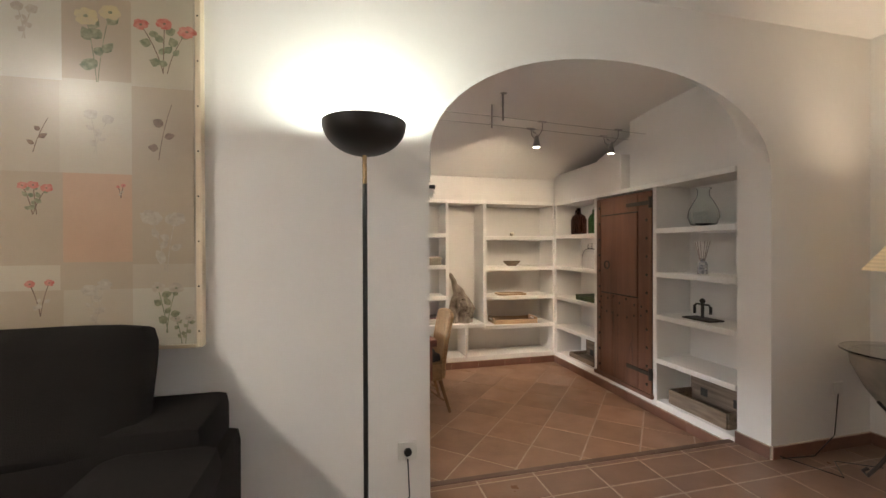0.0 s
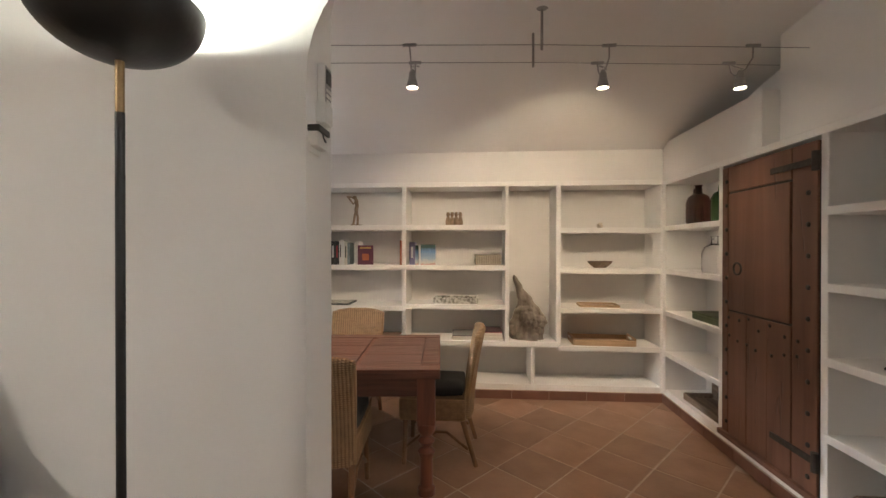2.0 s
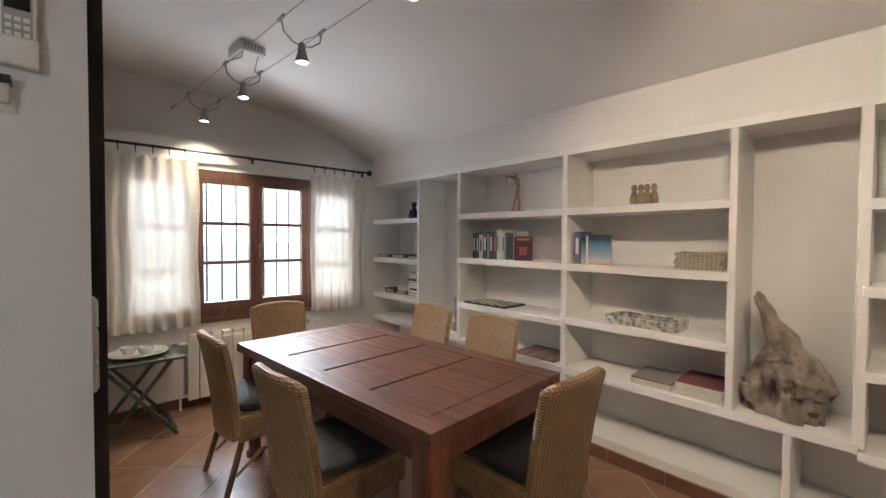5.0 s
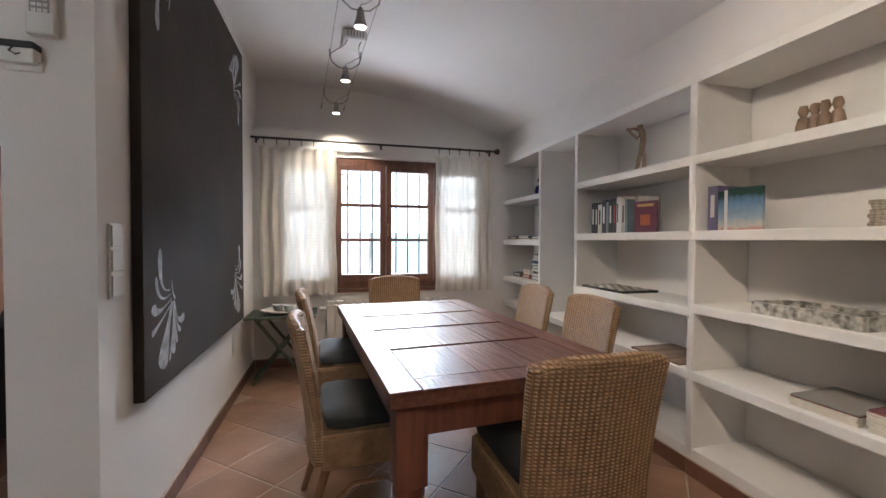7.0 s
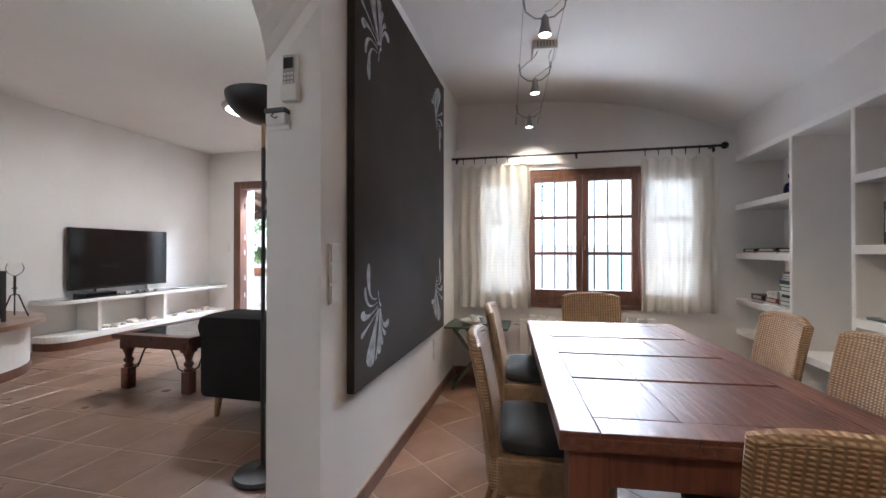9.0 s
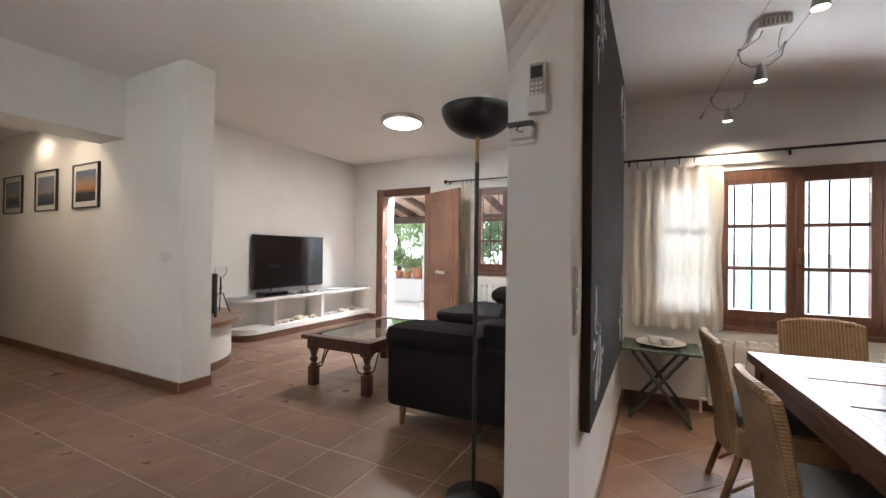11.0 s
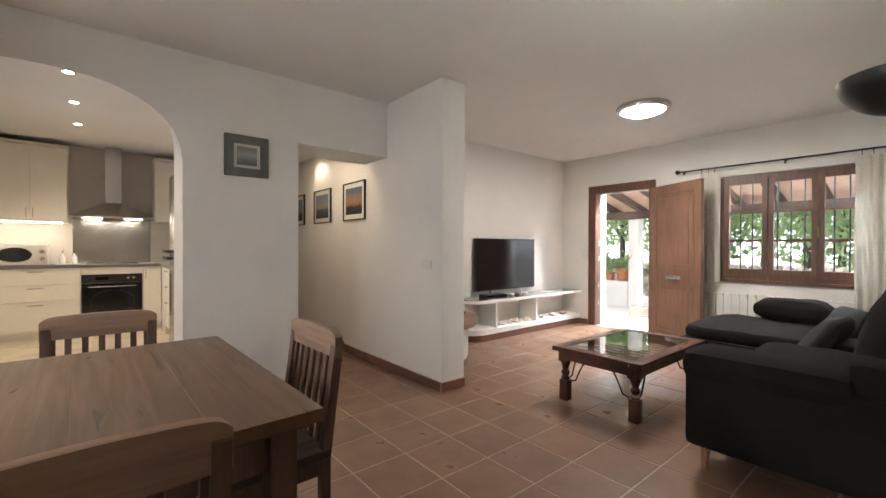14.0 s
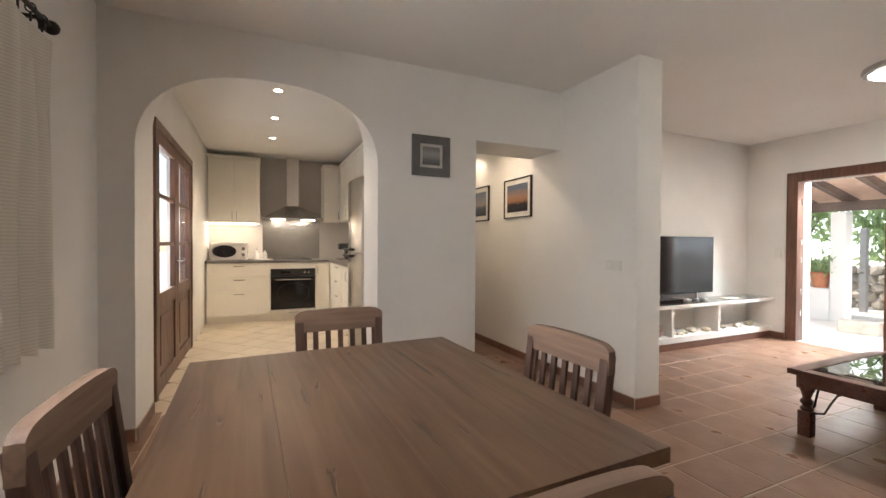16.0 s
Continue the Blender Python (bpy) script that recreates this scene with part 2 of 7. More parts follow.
PLASTER = surf("white_plaster", (0.80, 0.775, 0.745), (0.74, 0.715, 0.685), 1.6, 0.85, 0.13, 22, detail=6)
CEIL = surf("ceiling_plaster", (0.79, 0.77, 0.745), (0.75, 0.73, 0.70), 1.2, 0.9, 0.15, 20)
SHELF = surf("shelf_plaster", (0.84, 0.82, 0.79), (0.79, 0.77, 0.74), 3.0, 0.75, 0.07, 24)
TILE = surf("terracotta_tile", (0.250, 0.142, 0.092), (0.190, 0.104, 0.066), 5.0, 0.32, 0.10, 40, rand=0.11, rough_var=0.12)
TILE_D = surf("terracotta_tile_dining", (0.330, 0.190, 0.120), (0.245, 0.135, 0.083), 5.0, 0.33, 0.12, 40, rand=0.16, rough_var=0.12)
GROUT = surf("pale_grout", (0.50, 0.40, 0.32), (0.38, 0.30, 0.235), 20, 0.9, 0.2, 90)
SKIRT = surf("skirting_tile", (0.20, 0.095, 0.062), (0.15, 0.07, 0.046), 6, 0.4, 0.1, 40, rand=0.2)
KTILE = surf("beige_tile", (0.62, 0.53, 0.41), (0.56, 0.47, 0.36), 5, 0.35, 0.06, 40, rand=0.06)
KGROUT = surf("dark_grout", (0.26, 0.20, 0.15), None, 20, 0.9)
STRIP = surf("threshold_strip", (0.13, 0.07, 0.05), (0.10, 0.055, 0.04), 12, 0.45)
FRAME_WOOD = wood("brown_joinery", (0.16, 0.075, 0.048), (0.09, 0.042, 0.028), 2, 2.5, 0.38, 0.15)
DOOR_WOOD = wood("entrance_door_wood", (0.26, 0.140, 0.092), (0.185, 0.095, 0.062), 2, 2.5, 0.42, 0.15)
OLD_DOOR = wood("old_door_wood", (0.150, 0.064, 0.035), (0.098, 0.042, 0.024), 2, 1.4, 0.5, 0.4, rand=0.10, ring=9.0, cracks=0.35)
TABLE_WOOD = wood("dining_table_wood", (0.155, 0.060, 0.038), (0.075, 0.029, 0.019), 0, 3.0, 0.31, 0.6, rand=0.14, cracks=0.45)
TABLE_WOOD_V = wood("dining_leg_wood", (0.20, 0.07, 0.04), (0.11, 0.038, 0.024), 2, 3.0, 0.36, 0.3)
RUSTIC = wood("old_table_wood", (0.122, 0.066, 0.036), (0.080, 0.041, 0.021), 1, 2.4, 0.34, 0.35, rand=0.12, ring=11.0, cracks=0.6)
RUSTIC_V = wood("old_chair_wood", (0.120, 0.064, 0.046), (0.058, 0.031, 0.023), 2, 2.6, 0.48, 0.4, rand=0.22, cracks=0.4)
DARKSEAT = wood("dark_seat_wood", (0.042, 0.022, 0.019), (0.020, 0.011, 0.010), 1, 2.6, 0.42, 0.35, cracks=0.4)
RUSTIC_R = wood("old_chair_rail_wood", (0.27, 0.172, 0.122), (0.17, 0.105, 0.073), 0, 2.6, 0.5, 0.4)
COFFEE = wood("coffee_table_wood", (0.12, 0.045, 0.028), (0.05, 0.02, 0.014), 0, 3.0, 0.28, 0.25)
BOXWOOD = wood("weathered_box_wood", (0.26, 0.19, 0.135), (0.13, 0.092, 0.066), 1, 3.0, 0.75, 0.5)
PALEWOOD = wood("pale_wood", (0.52, 0.36, 0.22), (0.38, 0.25, 0.145), 0, 3, 0.5, 0.2)
GREENWOOD = wood("green_stained_wood", (0.085, 0.11, 0.075), (0.05, 0.064, 0.046), 0, 3, 0.5, 0.2)
DRIFT = surf("driftwood", (0.37, 0.315, 0.26), (0.155, 0.125, 0.10), 9, 0.85, 0.9, 22, stretch=(2.2, 2.2, 0.6), detail=9)
DRIFT_FIG = surf("carved_driftwood", (0.36, 0.26, 0.18), (0.21, 0.145, 0.10), 18, 0.75, 0.5, 50)
RATTAN = weave("woven_rattan", (0.45, 0.285, 0.145), (0.125, 0.066, 0.030))
RATTAN_LEG = wood("rattan_pole", (0.25, 0.13, 0.062), (0.15, 0.075, 0.036), 2, 3, 0.45, 0.2)
CUSHION = surf("charcoal_cushion", (0.035, 0.036, 0.034), (0.026, 0.027, 0.026), 4, 0.9, 0.35, 260)
SOFA = surf("black_sofa_cloth", (0.0195, 0.0162, 0.0150), (0.0135, 0.0112, 0.0104), 3, 0.95, 0.4, 300, spec=0.12)
BLACK = surf("black_metal", (0.018, 0.017, 0.016), (0.012, 0.011, 0.011), 8, 0.42, 0.05, 80)
BRASS = surf("aged_brass", (0.42, 0.30, 0.16), (0.30, 0.2, 0.1), 12, 0.35, metal=1.0)
STEEL = surf("brushed_steel", (0.58, 0.56, 0.53), (0.52, 0.50, 0.48), 2, 0.25, 0.0, 120, metal=1.0, rough_var=0.04)
GREYMETAL = surf("grey_lacquered_metal", (0.36, 0.35, 0.34), (0.30, 0.29, 0.28), 10, 0.4, metal=0.4)
IRON = surf("wrought_iron", (0.05, 0.042, 0.036), (0.03, 0.025, 0.022), 14, 0.6, 0.4, 60, metal=0.5)
WHITE_P = surf("white_plastic", (0.74, 0.72, 0.68), (0.70, 0.68, 0.64), 6, 0.4)
RAD = surf("radiator_enamel", (0.78, 0.76, 0.72), (0.74, 0.72, 0.68), 6, 0.35)
KFRONT = surf("cream_cabinet_front", (0.80, 0.76, 0.68), (0.77, 0.73, 0.65), 4, 0.45)
WORKTOP = surf("grey_worktop", (0.20, 0.18, 0.165), (0.14, 0.125, 0.115), 60, 0.4)
KWALL = surf("kitchen_backsplash", (0.50, 0.455, 0.41), (0.46, 0.42, 0.38), 3, 0.35)
SCREEN = surf("black_screen", (0.008, 0.008, 0.009), None, 4, 0.12)
CANVAS_BLACK = surf("black_canvas", (0.034, 0.027, 0.022), (0.064, 0.051, 0.042), 2.6, 0.8, 0.6, 160, detail=9, spec=0.25)
WHITE_PAINT = surf("white_brush_paint", (0.60, 0.61, 0.63), (0.20, 0.20, 0.21), 22, 0.6, 0.4, 90)
CURTAIN = sheer("ribbed_curtain", (0.80, 0.76, 0.68))
GLASS = glass_mat("clear_glass")
PANE = glass_mat("window_pane", (1, 1, 1), 0.0, 1.02)
AMBER = glass_mat("brown_bottle_glass", (0.10, 0.035, 0.02), 0.02)
GREENG = glass_mat("green_bottle_glass", (0.10, 0.30, 0.09), 0.02)
PALEG = glass_mat("pale_green_glass", (0.95, 0.985, 0.97), 0.02, 1.09)
BLUEG = surf("cobalt_glass", (0.01, 0.014, 0.11), (0.008, 0.01, 0.08), 5, 0.1)
BULB = glow("lit_bulb", (1.0, 0.88, 0.68), 22)
OPAL = glow("lit_opal_glass", (1.0, 0.95, 0.86), 12)
SHADE = surf("lamp_shade_cloth", (0.75, 0.66, 0.52), None, 6, 0.8)
POT = surf("terracotta_pot", (0.46, 0.19, 0.105), (0.38, 0.15, 0.08), 9, 0.8, 0.2, 60)
LEAF = surf("leaf_green", (0.28, 0.35, 0.22), (0.18, 0.25, 0.13), 3, 0.5, rand=0.2)
_nt = LEAF.node_tree
_tl = _nt.nodes.new("ShaderNodeBsdfTranslucent")
_tl.inputs[0].default_value = (0.48, 0.62, 0.28, 1)
_mx = _nt.nodes.new("ShaderNodeMixShader")
_mx.inputs[0].default_value = 0.45
_nt.links.new(_nt.nodes["Principled BSDF"].outputs[0], _mx.inputs[1])
_nt.links.new(_tl.outputs[0], _mx.inputs[2])
_nt.links.new(_mx.outputs[0], _nt.nodes["Material Output"].inputs[0])
BARK = surf("bark", (0.12, 0.09, 0.065), None, 12, 0.9, 0.6, 40)
TERRACE = surf("pale_terrace_stone", (0.62, 0.58, 0.53), (0.54, 0.50, 0.46), 3, 0.7, 0.1, 30)
WHITEWASH = surf("whitewashed_wall", (0.80, 0.79, 0.76), (0.74, 0.73, 0.70), 2, 0.9, 0.3, 30)
BEAM = wood("dark_roof_beam", (0.10, 0.06, 0.045), (0.055, 0.034, 0.025), 0, 2.5, 0.7, 0.3)
ROOFBOARD = surf("clay_roof_boards", (0.50, 0.34, 0.26), (0.42, 0.28, 0.21), 8, 0.8, 0.2, 30)
STONE = surf("field_stone", (0.42, 0.37, 0.31), (0.30, 0.26, 0.21), 8, 0.9, 0.5, 30, rand=0.2)
FROSTED = surf("frosted_white_glass", (0.72, 0.74, 0.74), (0.66, 0.68, 0.68), 9, 0.2)
PAPER = surf("book_pages", (0.72, 0.67, 0.57), None, 40, 0.9)

# ---- building helpers ----


def box(bm, x0, x1, y0, y1, z0, z1, bevel=0.0, m=None):
    r = bmesh.ops.create_cube(bm, size=1.0)["verts"]
    s = Matrix.LocRotScale(((x0 + x1) / 2, (y0 + y1) / 2, (z0 + z1) / 2), None, (abs(x1 - x0), abs(y1 - y0), abs(z1 - z0)))
    bmesh.ops.transform(bm, matrix=(m @ s) if m else s, verts=r)
    if bevel:
        bmesh.ops.bevel(bm, geom=list({e for v in r for e in v.link_edges}), offset=bevel, segments=2, profile=0.6, affect="EDGES")


def rod(bm, a, b, r0, r1=None, seg=12, caps=True):
    a, b = Vector(a), Vector(b)
    r1 = r0 if r1 is None else r1
    q = (b - a).to_track_quat("Z", "Y").to_matrix().to_4x4()
    m = Matrix.Translation((a + b) / 2) @ q
    bmesh.ops.create_cone(bm, cap_ends=caps, segments=seg, radius1=r0, radius2=r1, depth=(b - a).length, matrix=m)


def lathe(bm, prof, at=(0, 0, 0), seg=24, cap=True):
    """Turned shape from (radius, height) pairs round the upright axis through at."""
    rings = []
    for r, z in prof:
        rings.append([bm.verts.new((at[0] + r * math.cos(2 * math.pi * i / seg), at[1] + r * math.sin(2 * math.pi * i / seg), at[2] + z)) for i in range(seg)])
    for p, q in zip(rings, rings[1:]):
        for i in range(seg):
            bm.faces.new((p[i], p[(i + 1) % seg], q[(i + 1) % seg], q[i]))
    if cap:
        bm.faces.new(rings[0][::-1])
        bm.faces.new(rings[-1])


def tube(bm, pts, r, seg=8):
    """A bent rod along points."""
    pts = [Vector(p) for p in pts]
    rings = []
    for i, p in enumerate(pts):
        d = (pts[min(i + 1, len(pts) - 1)] - pts[max(i - 1, 0)]).normalized()
        u = d.orthogonal().normalized() if i == 0 else (rings_u - rings_u.dot(d) * d).normalized()
        rings_u = u
        v = d.cross(u)
        rings.append([bm.verts.new(p + r * (math.cos(2 * math.pi * k / seg) * u + math.sin(2 * math.pi * k / seg) * v)) for k in range(seg)])
    for p, q in zip(rings, rings[1:]):
        for k in range(seg):
            bm.faces.new((p[k], p[(k + 1) % seg], q[(k + 1) % seg], q[k]))
    bm.faces.new(rings[0][::-1])
    bm.faces.new(rings[-1])


def prism(bm, outline, lo, hi, axis="y"):
    """An outline of (u, v) pairs pushed from lo to hi along an axis."""
    def put(u, v, w):
        return {"y": (u, w, v), "x": (w, u, v), "z": (u, v, w)}[axis]
    a = [bm.verts.new(put(u, v, lo)) for u, v in outline]
    b = [bm.verts.new(put(u, v, hi)) for u, v in outline]
    n = len(a)
    bm.faces.new(a)
    bm.faces.new(b[::-1])
    for i in range(n):
        bm.faces.new((a[i], b[i], b[(i + 1) % n], a[(i + 1) % n]))
    bmesh.ops.recalc_face_normals(bm, faces=bm.faces)


def mesh_of(name, bm, mat, smooth=False):
    bmesh.ops.recalc_face_normals(bm, faces=bm.faces)
    me = bpy.data.meshes.new(name)
    bm.to_mesh(me)
    bm.free()
    me.materials.append(mat)
    if smooth:
        me.shade_smooth()
        me.set_sharp_from_angle(angle=radians(38))
    return me


def part(name, bm, mat, parent=None, label="", smooth=False, kind=""):
    ob = new(name, mesh_of(name, bm, mat, smooth))
    if parent:
        ob.parent = parent
    if label:
        tagged(ob, label=label)
    if kind:
        tagged(ob, kind=kind)
    return ob


def thing(name, label, category, at=None, group="", kind=""):
    ob = new(name)
    ob.empty_display_size = 0.1
    if at is not None:
        ob.matrix_basis = at
    return tagged(ob, label, category, group, kind)


def setting(name, bm, mat, label, category, smooth=False):
    return tagged(part(name, bm, mat, None, "", smooth), label, category, "", "structure")


def boxes(*dims, bevel=0.0):
    bm = bmesh.new()
    for d in dims:
        box(bm, *d, bevel=bevel)
    return bm


def rods(*ends):
    bm = bmesh.new()
    for e in ends:
        rod(bm, *e)
    return bm


def turned(prof, at=(0, 0, 0), seg=24):
    bm = bmesh.new()
    lathe(bm, prof, at, seg)
    return bm


def pillow(w, d, h, puff=0.5, n=8):
    """A soft cushion, w by d by h, centred on its base."""
    bm = bmesh.new()
    bmesh.ops.create_cube(bm, size=1.0)
    bmesh.ops.subdivide_edges(bm, edges=bm.edges[:], cuts=n, use_grid_fill=True)
    for v in bm.verts:
        x, y, z = v.co * 2
        e = (1 - abs(x) ** 4) * (1 - abs(y) ** 4)
        edge = (1 - puff) + puff * max(e, 0) ** 0.5
        c = 1 - 0.05 * (abs(x) ** 6 * abs(y) ** 6)
        rx = 1 - 0.035 * abs(z) ** 3
        v.co = (x * w / 2 * rx * c, y * d / 2 * rx * c, h / 2 + z * h / 2 * edge)
        v.co += Vector((0, 0, 0.012 * noise.noise(v.co * 7)))
    return bm


# ---- the large structure ----
WF, DF = 0.0, -0.10          # floors: living room, dining room
TOP = 2.58                   # ceiling of the living room


def arch_outline(x0, x1, z0, z1, a0, a1, spring, apex, n=28, power=2.25):
    pts = [(x0, z0), (a0, z0)]
    for i in range(n + 1):
        u = math.pi * i / n
        c, s = -math.cos(u), math.sin(u)
        f = (abs(c) ** power + abs(s) ** power) ** (-1 / power)
        pts.append(((a0 + a1) / 2 + (a1 - a0) / 2 * c * f, spring + (apex - spring) * s * f))
    return pts + [(a1, z0), (x1, z0), (x1, z1), (x0, z1)]


def arch_wall(name, outline, lo, hi, label, far=None):
    """A wall with an arched opening; far is the outline of its other face, where that differs."""
    bm = bmesh.new()
    p = [bm.verts.new((u, lo, v)) for u, v in outline]
    q = [bm.verts.new((u, hi, v)) for u, v in (far or outline)]
    bm.faces.new(p)
    bm.faces.new(q[::-1])
    for i in range(len(p)):
        bm.faces.new((p[i], q[i], q[(i + 1) % len(p)], p[(i + 1) % len(p)]))
    soft = [e for e in bm.edges if abs(e.verts[0].co.y - e.verts[1].co.y) < 1e-6 and e.verts[0].index >= 0 and min(outline[1][0], outline[-4][0]) - 0.06 < e.verts[0].co.x < max(outline[1][0], outline[-4][0]) + 0.06 and max(v.co.z for v in e.verts) < outline[-1][1] - 0.1 and (e.verts[0].co - e.verts[1].co).length < 2.2]
    soft = [e for e in soft if all(min(outline[1][0], outline[-4][0]) - 0.06 < v.co.x < max(outline[1][0], outline[-4][0]) + 0.06 for v in e.verts)]
    bmesh.ops.bevel(bm, geom=soft, offset=0.022, segments=3, profile=0.5, affect="EDGES")
    return setting(name, bm, PLASTER, label, "wall")


arch_wall("wall_arch", arch_outline(-2.9, 4.75, -0.30, 2.75, 1.62, 3.685, 1.68, 2.245, power=2.12), 3.115, 3.335, "white plastered wall with a wide arched opening", arch_outline(-2.9, 4.75, -0.30, 2.75, 1.612, 3.69, 1.95, 2.40, power=2.0))
setting("wall_west", boxes((-2.85, -2.54, -1.3, -0.42, -0.3, 2.75), (-2.85, -2.54, 0.44, 1.20, -0.3, 2.75), (-2.85, -2.54, 2.62, 3.115, -0.3, 2.75),
                           (-2.85, -2.54, -0.42, 0.44, 2.02, 2.75), (-2.85, -2.54, 1.20, 2.62, -0.3, 0.80), (-2.85, -2.54, 1.20, 2.62, 2.05, 2.75)),
        PLASTER, "white plastered wall with entrance door and window", "wall")
setting("wall_television", boxes((-2.54, 0.90, -1.25, -1.0, -0.3, 2.75)), PLASTER, "white plastered wall behind the television", "wall")
setting("wall_pillar", boxes((0.88, 1.13, -4.9, 0.34, -0.3, 2.75), bevel=0.012), PLASTER, "white plastered wall end beside the corridor", "wall")
_o = arch_outline(2.0, 4.75, -0.30, 2.75, 2.83, 4.32, 1.75, 2.285, power=2.4)
arch_wall("wall_kitchen", arch_outline(2.0, 4.75, -0.30, 2.75, 2.83, 4.32, 1.90, 2.54, power=2.4), -0.95, -0.51, "white plastered wall with an arched kitchen opening", _o)
setting("wall_corridor_lintel", boxes((1.13, 2.0, -0.95, -0.51, 2.06, 2.75)), PLASTER, "white plastered lintel over the corridor opening", "wall")
setting("wall_corridor", boxes((2.0, 2.12, -4.9, -0.95, -0.3, 2.75)), PLASTER, "white plastered corridor wall", "wall")
setting("wall_corridor_end", boxes((0.88, 2.12, -5.1, -4.9, -0.3, 2.75)), PLASTER, "white plastered end of the corridor", "wall")
# opening cut for the unseen window that lets the east fill in
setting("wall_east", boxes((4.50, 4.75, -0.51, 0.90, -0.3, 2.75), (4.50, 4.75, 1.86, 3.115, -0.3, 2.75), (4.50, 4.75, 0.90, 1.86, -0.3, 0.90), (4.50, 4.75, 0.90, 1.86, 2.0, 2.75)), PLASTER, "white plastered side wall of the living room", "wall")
setting("wall_kitchen_back", boxes((2.12, 4.75, -5.1, -4.9, -0.3, 2.75)), KWALL, "beige tiled kitchen back wall", "wall")
setting("wall_kitchen_side", boxes((4.36, 4.60, -4.9, -3.02, -0.3, 2.75), (4.36, 4.60, -1.18, -0.95, -0.3, 2.75), (4.36, 4.60, -3.02, -1.18, 2.14, 2.75)),
        PLASTER, "white plastered kitchen wall with glazed door", "wall")
setting("ceiling_living", boxes((-2.85, 4.75, -1.25, 3.115, TOP, TOP + 0.12)), CEIL, "white plastered living room ceiling", "ceiling")
setting("ceiling_kitchen", boxes((2.12, 4.60, -4.9, -0.95, 2.60, 2.72)), CEIL, "white plastered kitchen ceiling", "ceiling")
setting("ceiling_corridor", boxes((1.13, 2.0, -4.9, -0.95, 2.36, 2.48)), CEIL, "white plastered corridor ceiling", "ceiling")
# dining room shell
setting("wall_window", boxes((-1.02, -0.78, 3.335, 3.51, -0.3, 1.98), (-1.02, -0.78, 5.44, 6.1, -0.3, 1.98), (-1.02, -0.78, 3.51, 5.44, -0.3, 0.56), (-1.02, -0.78, 3.51, 5.44, 1.76, 1.98),
                             (-1.20, -0.96, 3.335, 6.1, 1.98, 2.75)), PLASTER, "white plastered dining wall with a window and a ledge", "wall")
setting("wall_back", boxes((-0.78, 4.2, 5.98, 6.15, -0.3, 2.75), (-0.78, 4.2, 5.65, 5.98, 1.79, 2.2)), PLASTER, "white plastered wall behind the open shelves", "wall")
setting("wall_door", boxes((4.01, 4.2, 3.335, 5.98, -0.3, 2.75), (3.68, 4.01, 4.45, 5.65, 1.78, 2.10), (3.775, 4.01, 3.335, 4.45, 1.78, 2.75)), PLASTER, "white plastered wall behind the cupboard door", "wall")
# dining ceiling: level near the arch, curving down to the back wall
bm = bmesh.new()
_prof = [(3.335, 2.46), (3.8, 2.445), (4.2, 2.425), (4.6, 2.385), (4.95, 2.32), (5.25, 2.235), (5.5, 2.135), (5.68, 2.04), (5.72, 2.02), (5.72, 2.75), (3.335, 2.75)]
prism(bm, _prof, -1.1, 4.1, "x")
setting("ceiling_dining", bm, CEIL, "white plastered ceiling curving down to the shelves", "ceiling", True)
# floors under the tiles
setting("floor_living", boxes((-2.54, 4.50, -0.965, 3.114, -0.28, -0.0022), (1.618, 3.684, 3.114, 3.36, -0.28, -0.0022), (1.0, 2.05, -4.9, -0.965, -0.28, -0.0022)), GROUT, "pale grout bed under terracotta tiles", "floor")
setting("floor_dining", boxes((-0.9, 4.05, 3.334, 6.0, -0.29, DF - 0.0022)), GROUT, "pale grout bed under diagonal terracotta tiles", "floor")
setting("floor_kitchen", boxes((2.12, 4.40, -4.9, -0.965, -0.28, -0.0022)), KGROUT, "dark grout bed under beige kitchen tiles", "floor")
setting("threshold", boxes((1.63, 3.68, 3.345, 3.385, -0.10, 0.004), bevel=0.003), STRIP, "dark flat strip across the arched opening", "threshold")

# ---- built-in shelves of the dining room ----


def shelves_back():
    t = tagged(new("built_in_bookcase"), "white plastered built-in bookcase along the dining wall", "bookcase", "", "structure")
    up = ((-0.06, -0.03, 0.0, 1.79), (0.47, 0.50, 0.0, 1.79), (1.44, 1.48, 0.0, 1.79), (2.35, 2.385, 0.38, 1.79), (2.79, 2.83, 0.38, 1.79), (2.575, 2.605, 0.0, 0.40), (3.66, 3.72, 0.0, 1.79))
    for x0, x1, z0, z1 in up:
        part("upright", boxes((x0, x1, 5.65, 5.98, z0, z1), bevel=0.006), SHELF, t)
    part("plinth", boxes((-0.78, 3.70, 5.655, 5.98, DF, 0.03), bevel=0.006), SHELF, t)
    part("top_rail", boxes((-0.78, 3.70, 5.648, 5.98, 1.755, 1.795), bevel=0.004), SHELF, t)
    rows = [(-0.78, -0.045, (0.42, 0.66, 1.02, 1.41)), (-0.045, 0.485, (0.42,)), (0.485, 1.46, (0.40, 0.70, 1.065, 1.42)), (1.46, 2.365, (0.40, 0.72, 1.065, 1.42)), (2.365, 2.81, (0.40,)), (2.81, 3.68, (0.37, 0.70, 1.04, 1.39))]
    for x0, x1, zs in rows:
        for z in zs:
            part("shelf", boxes((x0, x1, 5.647, 5.98, z - 0.045, z), bevel=0.005), SHELF, t)
    return t


